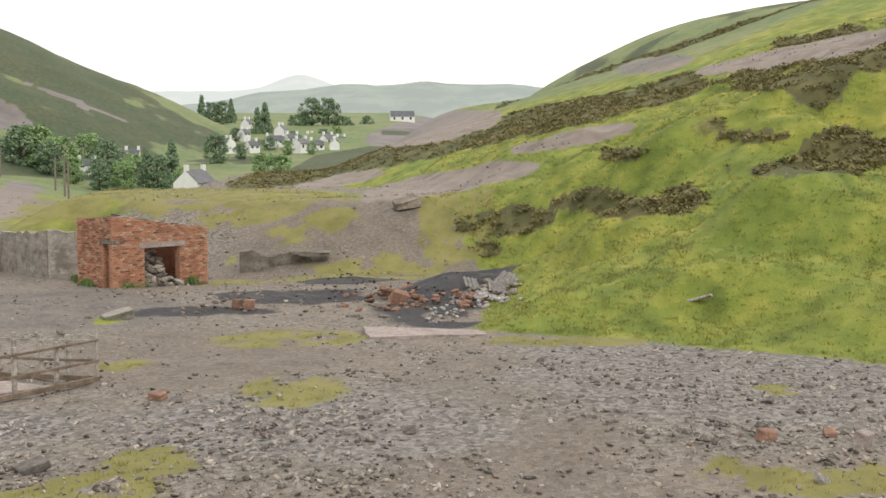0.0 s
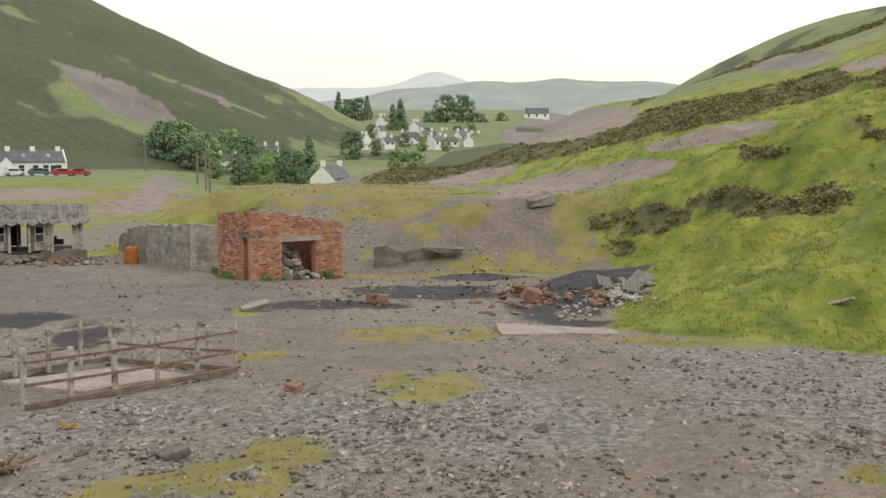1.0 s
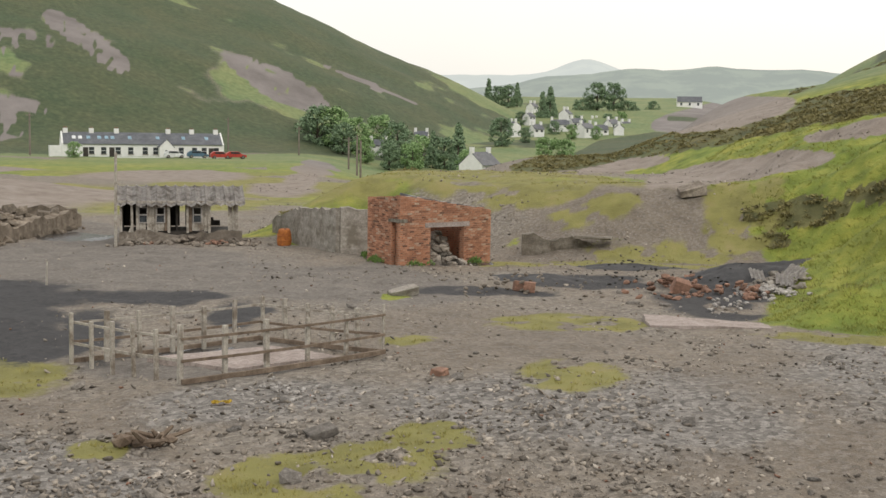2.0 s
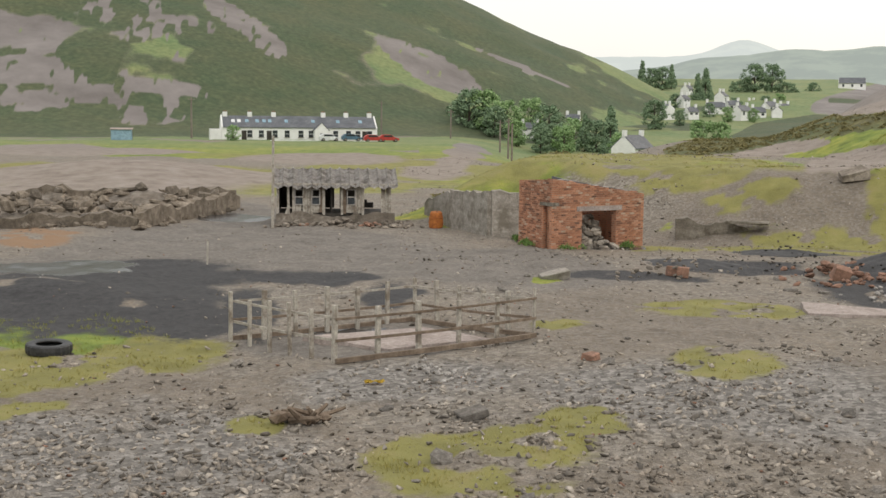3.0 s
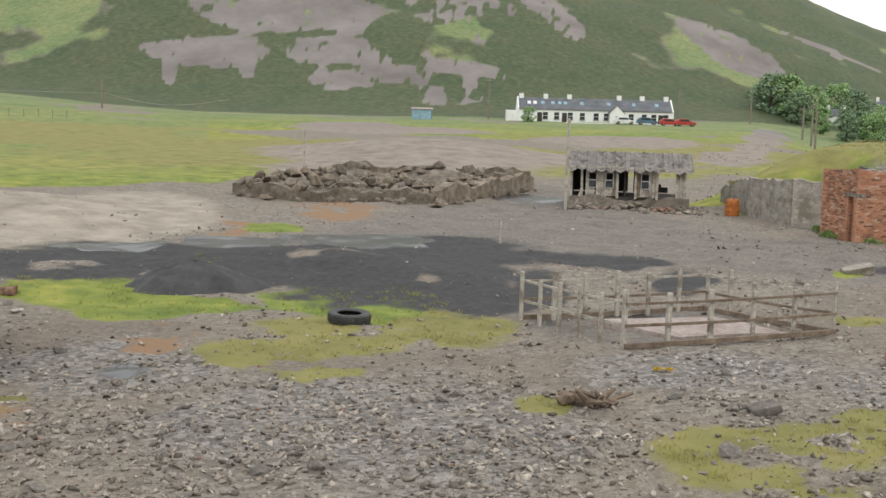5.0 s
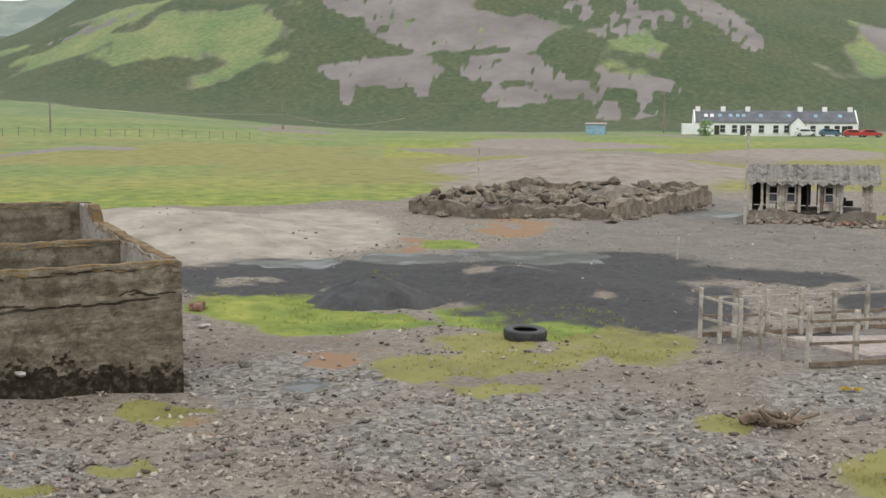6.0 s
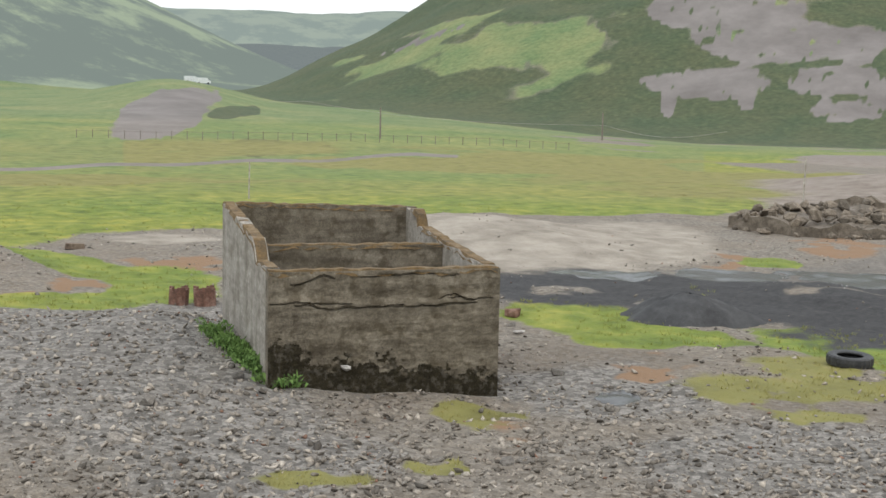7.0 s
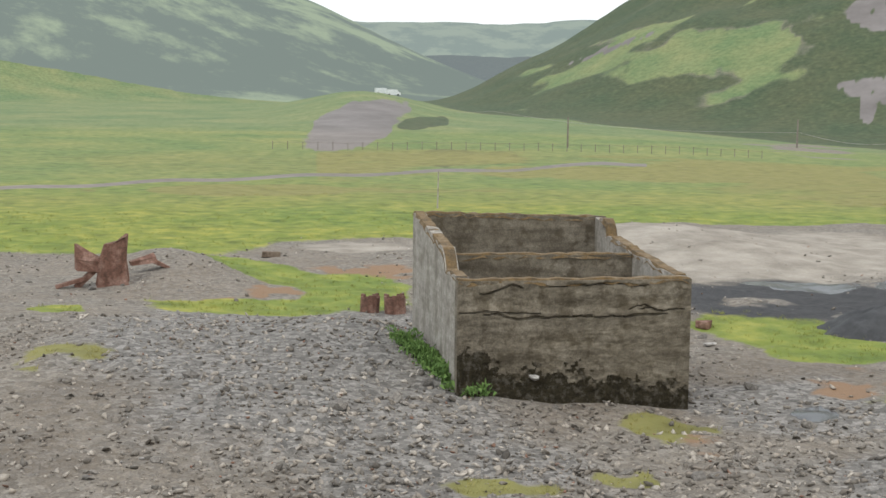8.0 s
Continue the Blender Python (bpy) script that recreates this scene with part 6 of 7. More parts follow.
    bm.faces.new(v[3:][::-1])
    bm.faces.new((v[0], v[2], v[5], v[3]))
    bm.faces.new((v[1], v[4], v[5], v[2]))
    bm.faces.new((v[0], v[3], v[4], v[1]))
    bmesh.ops.recalc_face_normals(bm, faces=bm.faces[:])
    part("porch_gable", bm, WHITE_WALL, pw)
    for sgn in (-1, 1):
        bm = bmesh.new()
        hexa(bm, [(x, -2.1, 3.71), (x + sgn * 1.6, -2.1, 2.12), (x + sgn * 1.6, 1.0, 2.12), (x, 1.0, 3.71)], [(x, -2.1, 3.81), (x + sgn * 1.6, -2.1, 2.22), (x + sgn * 1.6, 1.0, 2.22), (x, 1.0, 3.81)])
        bmesh.ops.recalc_face_normals(bm, faces=bm.faces[:])
        part("porch_roof", bm, ROOF, pw)
    bm = bmesh.new()
    block(bm, x - 0.25, -2.04, 0.4, x + 0.25, -2.005, 1.6)
    part("porch_window", bm, GLASS, pw)
    bm = bmesh.new()
    block(bm, -2.2, 0.6, -0.6, -0.006, 4.5, 2.3)
    part("lean_to", bm, WHITE_WALL, t)
    # low white wall before the cottages
    gw = thing("garden_wall", ax, ay, base, rz, "low white garden wall before the terrace", "wall")
    for a, b in ((9.0, 19.5), (20.0, L - 0.5)):
        bm = bmesh.new()
        block(bm, a, -7.0, -0.9, b, -6.7, 0.32)
        part("wall_length", bm, WHITE_WALL, gw)
    return ax, ay, base, rz, L


ROW = terrace()


def car(name, along, off, paint, label):
    ax, ay, base, rz, L = ROW
    c, s = math.cos(radians(rz)), math.sin(radians(rz))
    x, y = ax + c * along - s * off, ay + s * along + c * off
    z = ground_z(x, y)
    t = thing(name, x, y, z, rz, label, "car", "cars parked before the terrace")
    bm = bmesh.new()
    prof = [(-2.0, 0.3), (2.0, 0.3), (2.05, 0.7), (1.0, 0.92), (0.45, 1.4), (-1.3, 1.42), (-1.95, 0.95)]
    a = [bm.verts.new((px, -0.8, pz)) for px, pz in prof]
    b = [bm.verts.new((px, 0.8, pz)) for px, pz in prof]
    bm.faces.new(a)
    bm.faces.new(b[::-1])
    for i in range(len(prof)):
        bm.faces.new((a[i], b[i], b[(i + 1) % len(prof)], a[(i + 1) % len(prof)]))
    bmesh.ops.recalc_face_normals(bm, faces=bm.faces[:])
    bmesh.ops.bevel(bm, geom=bm.edges[:], offset=0.06, segments=2, affect="EDGES")
    part("body", bm, paint, t)
    bm = bmesh.new()
    hexa(bm, [(-1.2, -0.815, 0.95), (0.8, -0.815, 0.95), (0.8, -0.79, 0.95), (-1.2, -0.79, 0.95)], [(-1.1, -0.815, 1.32), (0.42, -0.815, 1.32), (0.42, -0.79, 1.32), (-1.1, -0.79, 1.32)])
    part("side_window", bm, GLASS, t)
    for wx in (-1.25, 1.3):
        for wy in (-0.82, 0.66):
            bm = bmesh.new()
            tube(bm, (wx, wy, 0.32), (wx, wy + 0.16, 0.32), 0.32, 0.32, 16)
            wh = part("wheel", bm, TYRE, t)
            bm = bmesh.new()
            tube(bm, (wx, wy - 0.01, 0.32), (wx, wy + 0.17, 0.32), 0.18, 0.18, 12)
            part("rim", bm, CONCRETE_PALE, wh)


car("parked_car", 20.2, -9.2, WHITE_PAINT, "white car parked before the white terrace")
car("parked_car", 24.6, -9.2, BLUE_CAR, "dark blue car parked before the white terrace")
car("parked_car", 29.0, -9.4, RED_PAINT, "red car parked before the white terrace")
car("parked_car", 32.2, -8.6, RED_PAINT, "red car parked at the end of the terrace")


def shed():
    x, y = polar(34.3, 245)
    z = ground_z(x, y)
    t = thing("blue_shed", x, y, z, 30, "small pale blue shed on the far side of the yard", "shed")
    bm = bmesh.new()
    block(bm, -1.9, -1.2, -0.4, 1.9, 1.2, 1.95)
    part("wall", bm, BLUE_PAINT, t)
    bm = bmesh.new()
    hexa(bm, [(-2.1, -1.4, 1.96), (2.1, -1.4, 1.96), (2.1, 1.4, 2.2), (-2.1, 1.4, 2.2)], [(-2.1, -1.4, 2.05), (2.1, -1.4, 2.05), (2.1, 1.4, 2.3), (-2.1, 1.4, 2.3)])
    part("roof", bm, PINK_CONCRETE, t)
    bm = bmesh.new()
    block(bm, 1.905, -0.8, -0.1, 1.95, 0.4, 1.8)
    part("door", bm, BLUE_CAR, t, "dark blue door")


shed()


# ---- village ----
def house(az, el, r, w, d, he, turn, chimney=True):
    x, y = polar(az, r)
    z = EYE + r * math.tan(radians(el))
    t = thing("village_house", x, y, z, turn, "white village house with a grey slate roof", "house", "houses of the village")
    hr = he + d * 0.42
    bm = bmesh.new()
    block(bm, -w / 2, -d / 2, -8.0, w / 2, d / 2, he)
    part("wall", bm, WHITE_WALL, t)
    bm = bmesh.new()
    v = [bm.verts.new((s * w / 2, yy, zz)) for s in (-1, 1) for yy, zz in ((-d / 2, he + 0.003), (d / 2, he + 0.003), (0, hr))]
    bm.faces.new(v[:3][::-1])
    bm.faces.new(v[3:])
    bm.faces.new((v[0], v[1], v[4], v[3]))
    bm.faces.new((v[0], v[3], v[5], v[2]))
    bm.faces.new((v[1], v[2], v[5], v[4]))
    bmesh.ops.recalc_face_normals(bm, faces=bm.faces[:])
    part("gable", bm, WHITE_WALL, t)
    bm = bmesh.new()
    for s in (-1, 1):
        hexa(bm, [(-w / 2 + 0.05, s * (d / 2 + 0.3), he - 0.1), (w / 2 - 0.05, s * (d / 2 + 0.3), he - 0.1), (w / 2 - 0.05, 0, hr + 0.02), (-w / 2 + 0.05, 0, hr + 0.02)],
             [(-w / 2 + 0.05, s * (d / 2 + 0.3), he + 0.05), (w / 2 - 0.05, s * (d / 2 + 0.3), he + 0.05), (w / 2 - 0.05, 0, hr + 0.17), (-w / 2 + 0.05, 0, hr + 0.17)])
    bmesh.ops.recalc_face_normals(bm, faces=bm.faces[:])
    part("roof", bm, ROOF, t)
    for s in (-1, 1):
        if chimney:
            bm = bmesh.new()
            block(bm, s * (w / 2 - 0.4) - 0.4, -0.35, hr - 0.4, s * (w / 2 - 0.4) + 0.4, 0.35, hr + 1.1)
            part("chimney", bm, WHITE_WALL, t)
    for k in range(max(2, int(w / 3.2))):
        wx = -w / 2 + w * (k + 0.5) / max(2, int(w / 3.2))
        bm = bmesh.new()
        block(bm, wx - 0.45, -d / 2 - 0.04, 0.9, wx + 0.45, -d / 2 - 0.005, min(he - 0.3, 2.2))
        part("window", bm, GLASS, t)


house(11.35, -1.85, 250, 6.2, 5.8, 1.9, 64)
for spec in ((9.01, 1.05, 520, 6.0, 5.5, 2.6, 70), (9.15, 0.6, 470, 5.5, 5, 2.4, 60), (7.5, 0.6, 480, 6.0, 6.0, 4.2, 75), (6.6, 0.0, 430, 9.0, 6.0, 3.4, 60),
             (5.4, 0.25, 470, 7.5, 6.0, 3.2, 50), (9.85, 0.05, 430, 7, 5.5, 3.4, 120), (8.8, 0.0, 430, 6, 5.5, 2.6, 40), (7.75, 0.25, 450, 10.0, 6.0, 2.4, 15),
             (5.9, 0.0, 440, 7.0, 6.0, 2.8, 20), (7.0, 0.3, 460, 7, 5.5, 3.0, 30), (4.8, 0.25, 480, 6.0, 5.5, 2.4, 40), (6.2, 0.35, 500, 7.0, 5.5, 3.0, 70),
             (16.0, -0.85, 330, 7.0, 5.0, 2.2, 15), (14.05, -0.35, 380, 6.5, 5.0, 2.0, 10), (5.1, 0.1, 440, 6.0, 5.0, 2.5, 100)):
    az_, el_, r_, w_, d_, he_, turn_ = spec
    house(az_, el_, r_, w_ * 0.66, d_ * 0.66, he_ * 0.7, turn_)
house(2.0, 1.3, 620, 12.0, 6.0, 2.6, 5, False)


# ---- poles ----
def pole(az, r, h, thick, arm=True, lean=0.0):
    x, y = polar(az, r)
    t = thing("utility_pole", x, y, ground_z(x, y), az, "bare grey wooden utility pole", "pole", "poles along the valley")
    bm = bmesh.new()
    tube(bm, (0, 0, -0.5), (lean, 0, h), thick, thick * 0.75, 8)
    part("shaft", bm, POLE_WOOD, t)
    if arm:
        bm = bmesh.new()
        beam(bm, (-0.7 + lean, 0, h - 0.5), (0.7 + lean, 0, h - 0.5), 0.12, 0.12)
        part("cross_arm", bm, POLE_WOOD, t)


for az, r, h, th, arm in ((31.27, 262, 8.4, 0.22, True), (22.76, 300, 7.6, 0.22, True), (19.6, 290, 6.6, 0.2, True), (17.35, 250, 6.4, 0.2, True), (16.97, 225, 7.2, 0.2, True),
                          (16.81, 195, 6.2, 0.18, False), (48.5, 240, 5.2, 0.17, False), (58.6, 180, 4.4, 0.14, False)):
    pole(az, r, h, th, arm)
for az, r, h, th in ((39.7, 85, 2.9, 0.07), (27.76, 60.0, 4.4, 0.075), (64.6, 78, 2.3, 0.05), (30.75, 45.5, 0.85, 0.04)):
    x, y = polar(az, r)
    bm = bmesh.new()
    tube(bm, (0, 0, -0.3), (0.04, 0, h), th, th * 0.8, 8)
    ob = part("bare_post", bm, GREY_WOOD)
    ob.matrix_world = pose(x, y, ground_z(x, y), 0, 0, az)
    tagged(ob, "thin pale grey post standing in the yard", "post", "bare posts in the yard")


def power_line():
    t = thing("power_line", 0, 0, 0, 0, "thin pale power cable slung across the valley", "cable")
    ends = [(*polar(az, r), EYE + r * math.tan(radians(el))) for az, el, r in ((67.9, 0.75, 400), (61.98, 0.36, 330), (48.4, -0.45, 240), (43.0, -0.6, 230))]
    for a, b in zip(ends, ends[1:]):
        bm = bmesh.new()
        for i in range(16):
            p, q = (Vector(a).lerp(Vector(b), k / 16) - Vector((0, 0, 1.6 * math.sin(math.pi * k / 16))) for k in (i, i + 1))
            beam(bm, p, q, 0.05, 0.05)
        part("span", bm, SHEET, t)


power_line()


# ---- far field fence on the t-junction of field and slope ----
def field_fence():
    f = thing("field_fence", 0, 0, 0, 0, "thin post and wire fence along the field edge", "fence")
    a, b = Vector(polar(72, 165)), Vector(polar(50, 178))
    n = 34
    pts = []
    for i in range(n + 1):
        p = a.lerp(b, i / n)
        z = ground_z(p.x, p.y)
        pts.append((p.x, p.y, z))
        bm = bmesh.new()
        beam(bm, (p.x, p.y, z - 0.2), (p.x, p.y, z + 1.1), 0.07, 0.07, (0, 1, 0))
        part("post", bm, POLE_WOOD, f)
    bm = bmesh.new()
    for p, q in zip(pts, pts[1:]):
        beam(bm, (p[0], p[1], p[2] + 0.95), (q[0], q[1], q[2] + 0.95), 0.03, 0.03)
    part("wire", bm, POLE_WOOD, f)


field_fence()


def parked_van(az, r):
    x, y = polar(az, r)
    t = thing("parked_van", x, y, ground_z(x, y), az + 10, "white van parked on the far spoil bank", "van", "vans on the spoil bank")
    bm = bmesh.new()
    prof = [(-2.4, 0.35), (2.4, 0.35), (2.4, 1.1), (1.7, 1.3), (1.2, 2.1), (-2.4, 2.15)]
    a = [bm.verts.new((px, -0.9, pz)) for px, pz in prof]
    b = [bm.verts.new((px, 0.9, pz)) for px, pz in prof]
    bm.faces.new(a)
    bm.faces.new(b[::-1])
    for i in range(len(prof)):
        bm.faces.new((a[i], b[i], b[(i + 1) % len(prof)], a[(i + 1) % len(prof)]))
    bmesh.ops.recalc_face_normals(bm, faces=bm.faces[:])
    part("body", bm, WHITE_PAINT, t)
    for wx in (-1.5, 1.5):
        bm = bmesh.new()
        tube(bm, (wx, -0.93, 0.35), (wx, -0.7, 0.35), 0.35, 0.35, 12)
        part("wheel", bm, TYRE, t)


parked_van(66.5, 420)
parked_van(67.0, 425)


# ---- trees ----
def tree_parts(kind, seed):
    """Trunk and crown of a tree one metre tall, to be scaled."""
    rng = random.Random(seed)
    bt, bc = bmesh.new(), bmesh.new()
    tube(bt, (0, 0, -0.05), (0.01, 0, 0.45), 0.03, 0.018, 7)
    tube(bt, (0.01, 0, 0.45), (0, 0.01, 0.85), 0.018, 0.006, 6)
    clumps = []
    if kind == "conifer":
        for i in range(90):
            h = rng.uniform(0.05, 0.99)
            a, q = rng.uniform(0, 6.3), (1 - h) * 0.26 * rng.uniform(0.5, 1.05) + 0.01
            clumps.append((q * math.cos(a), q * math.sin(a), h, 0.055 + 0.04 * (1 - h)))
    else:
        for i in range(9):
            a, q, h = rng.uniform(0, 6.3), rng.uniform(0.1, 0.28), rng.uniform(0.35, 0.78)
            tube(bt, (0, 0, h * 0.6), (q * math.cos(a), q * math.sin(a), h), 0.012, 0.004, 5)
        for i in range(90):
            a, h = rng.uniform(0, 6.3), rng.uniform(0.08, 0.95)
            q = 0.36 * math.sqrt(max(0.0, 1 - ((h - 0.5) / 0.5) ** 2)) * rng.uniform(0.35, 1.1)
            clumps.append((q * math.cos(a), q * math.sin(a), h, rng.uniform(0.07, 0.12)))
    for cx, cy, cz, s in clumps:
        for _ in range(34):
            d = Vector((rng.gauss(0, 1), rng.gauss(0, 1), rng.gauss(0, 0.8))).normalized() * s * rng.uniform(0.4, 1.0)
            p = Vector((cx, cy, cz)) + d
            n = (d.normalized() + Vector((rng.gauss(0, 0.5), rng.gauss(0, 0.5), rng.gauss(0, 0.5) + 0.3))).normalized()
            u = n.orthogonal().normalized()
            w = n.cross(u)
            k = rng.uniform(0.013, 0.024)
            bc.faces.new([bc.verts.new(p + u * k * a + w * k * b) for a, b in ((-1, -0.7), (1, -0.6), (0.9, 0.8), (-0.8, 0.9))])
    return bt, bc


def tree_mould(kind, seed, leaf, label):
    bt, bc = tree_parts(kind, seed)
    t = thing("tree", 0, 0, -500, 0, label, "tree", "trees round the village")
    part("trunk", bt, BARK, t)
    part("crown", bc, leaf, t)
    return t


MOULDS = {"a": tree_mould("broad", 1, LEAF, "green broadleaf tree near the village"), "b": tree_mould("broad", 2, LEAF_DARK, "dark green broadleaf tree near the village"),
          "c": tree_mould("conifer", 3, LEAF_DARK, "dark conifer standing among village trees")}
TREES = [(11.0, 1.35, 580, .0215, "c"), (10.55, 1.2, 560, .017, "b"), (9.7, 1.3, 580, .019, "c"), (10.1, 1.2, 560, .018, "b"), (8.55, .5, 500, .025, "c"), (8.2, .5, 500, .029, "c"),
         (6.75, .5, 540, .020, "b"), (6.1, .45, 540, .022, "b"), (5.35, .45, 540, .022, "b"), (4.7, .5, 540, .019, "b"), (10.4, -.6, 380, .024, "b"), (8.3, -1.1, 300, .026, "a"),
         (7.5, -1.0, 300, .024, "a"), (12.35, -1.9, 290, .041, "c"), (13.5, -1.8, 300, .033, "c"), (14.45, -1.8, 290, .024, "a"), (13.0, -1.8, 300, .029, "b"), (14.0, -1.8, 310, .03, "a"),
         (14.95, -1.7, 300, .024, "b"), (18.75, -.75, 330, .034, "b"), (18.0, -.75, 330, .033, "a"), (17.05, -.8, 330, .027, "a"), (15.95, -.8, 340, .028, "a"), (15.15, -.85, 320, .031, "b"),
         (29.45, -1.35, 246, .0135, "a"), (5.0, 0.3, 500, .014, "a"), (3.6, 0.9, 560, .012, "b"), (7.2, -0.2, 420, .012, "a"), (9.3, -0.4, 400, .013, "b"), (11.9, -1.9, 280, .022, "a"), (8.0, -0.1, 440, .013, "b"), (6.9, 0.1, 470, .014, "b"), (6.1, -0.2, 420, .011, "a"), (9.5, 0.3, 470, .013, "b"), (5.6, 0.2, 500, .014, "b"),
         (16.6, -0.9, 300, .021, "a"), (15.5, -1.2, 290, .022, "b"), (17.6, -0.8, 320, .025, "b"), (19.2, -0.8, 340, .026, "b")]
first = set()
for i, (az, el, r, tall, key) in enumerate(TREES):
    x, y = polar(az, r)
    s = tall * r
    gz = ground_z(x, y)
    z = min(gz, EYE + r * math.tan(radians(el))) if gz < EYE + r * math.tan(radians(el)) + 6 else gz
    m = pose(x, y, z, 0, 0, 47 * i) @ Matrix.Diagonal((s * (1.15 if key != "c" else 0.9), s * (1.15 if key != "c" else 0.9), s, 1))
    if key in first:
        c = copy_thing(MOULDS[key], Matrix())
        c.matrix_basis = m
    else:
        first.add(key)
        MOULDS[key].matrix_basis = m


# ---- far hills beyond the valley, with haze painted on ----
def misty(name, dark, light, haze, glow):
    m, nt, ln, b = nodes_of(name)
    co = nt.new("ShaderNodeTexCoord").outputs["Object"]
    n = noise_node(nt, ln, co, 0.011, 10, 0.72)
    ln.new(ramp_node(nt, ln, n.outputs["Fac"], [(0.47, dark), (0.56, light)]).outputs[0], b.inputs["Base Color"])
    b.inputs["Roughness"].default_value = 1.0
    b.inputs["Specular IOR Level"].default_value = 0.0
    # pale emission over the slope colours stands in for haze in the air
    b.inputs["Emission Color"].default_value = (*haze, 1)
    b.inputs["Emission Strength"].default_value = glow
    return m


def backdrop(az0, az1, r0, r1, rows, fn, mat):
    azs = np.radians(np.arange(az0, az1 + 0.01, 0.4))
    rs = np.geomspace(r0, r1, rows)
    A, R = np.meshgrid(azs, rs)
    x, y = (-R * np.sin(A)).ravel(), (R * np.cos(A)).ravel()
    z = fn(x, y, np.degrees(A).ravel(), R.ravel())
    na, nr = len(azs), len(rs)
    i, j = np.meshgrid(np.arange(nr - 1), np.arange(na - 1), indexing="ij")
    quads = np.stack([i * na + j, i * na + j + 1, (i + 1) * na + j + 1, (i + 1) * na + j], -1).reshape(-1, 4)
    me = bpy.data.meshes.new("backdrop")
    me.from_pydata(np.stack([x, y, z], 1).tolist(), [], quads.tolist())
    me.polygons.foreach_set("use_smooth", np.ones(len(quads), bool))
    me.materials.append(mat)
    return tagged(new("backdrop", me), "far hills at the end of the valley, haze painted as a pale glow", "hills", kind="structure")


def hill_left(x, y, az, r):
    base = 0.028 * np.clip(r - 120, 0, 600) * ss(42, 62, az)
    return base + cone(x, y, 93.0, 1000, 560, 235, 8.0) + 2.0 - 6 * ss(560, 470, r)


def range_at(rr, wide, fn, seed):
    def z(x, y, az, r):
        return (EYE + rr * np.tan(np.radians(fn(az)))) * np.exp(-((r - rr) / wide) ** 2) + (fnoise(az * 8, r * 0.01, 9.0, seed, 4) - 0.5) * 8 - 6
    return z


# the further the range, the stronger the haze glow painted over it
MIST_NEAR = misty("heather_hill_painted_haze", (0.045, 0.065, 0.046), (0.15, 0.185, 0.105), (0.66, 0.71, 0.72), 0.21)
MIST_MID = misty("grass_hill_painted_haze", (0.06, 0.08, 0.06), (0.11, 0.13, 0.09), (0.66, 0.74, 0.76), 0.26)
MIST_VALE = misty("vale_hill_painted_haze", (0.06, 0.08, 0.06), (0.10, 0.125, 0.09), (0.72, 0.79, 0.81), 0.40)
MIST_FAR = misty("farthest_hill_painted_haze", (0.06, 0.08, 0.07), (0.09, 0.11, 0.09), (0.78, 0.83, 0.85), 0.70)
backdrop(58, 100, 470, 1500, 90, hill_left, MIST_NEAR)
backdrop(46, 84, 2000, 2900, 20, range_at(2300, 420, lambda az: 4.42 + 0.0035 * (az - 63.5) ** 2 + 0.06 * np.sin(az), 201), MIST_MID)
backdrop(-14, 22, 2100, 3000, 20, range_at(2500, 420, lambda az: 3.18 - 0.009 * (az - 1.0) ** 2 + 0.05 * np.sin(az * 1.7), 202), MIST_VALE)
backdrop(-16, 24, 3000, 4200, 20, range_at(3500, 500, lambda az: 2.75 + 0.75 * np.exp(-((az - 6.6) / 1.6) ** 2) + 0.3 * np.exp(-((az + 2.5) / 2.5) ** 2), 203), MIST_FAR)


# ---- scattered small things: stones, grass, heather, weeds ----
def scatter(name, template, faces, places, scales, turns, material, label, category, tilt=0.0, seed=0):
    """One mesh of many small pieces: template is (variants, verts, 3)."""
    rng = np.random.default_rng(seed)
    template = np.asarray(template, np.float32)
    nv = template.shape[1]
    n = len(places)
    pick = rng.integers(0, len(template), n)
    v = template[pick] * np.asarray(scales, np.float32).reshape(n, 1, -1)
    c, s = np.cos(turns)[:, None], np.sin(turns)[:, None]
    x, y, z = v[..., 0] * c - v[..., 1] * s, v[..., 0] * s + v[..., 1] * c, v[..., 2]
    if tilt:
        tx, ty = rng.normal(0, tilt, n)[:, None], rng.normal(0, tilt, n)[:, None]
        z = z + x * tx + y * ty
    co = np.stack([x, y, z], -1) + np.asarray(places, np.float32)[:, None, :]
    faces = np.asarray(faces, np.int32)
    k = faces.shape[1]
    idx = (faces[None] + (np.arange(n, dtype=np.int32) * nv)[:, None, None]).reshape(-1)
    me = bpy.data.meshes.new(name)
    me.vertices.add(n * nv)
    me.vertices.foreach_set("co", co.reshape(-1).astype(np.float32))
    me.loops.add(len(idx))
    me.loops.foreach_set("vertex_index", idx)
    me.polygons.add(len(idx) // k)
    me.polygons.foreach_set("loop_start", np.arange(0, len(idx), k, dtype=np.int32))
    me.update(calc_edges=True)
    me.materials.append(material)
    return tagged(new(name, me), label, category, kind="stuff")


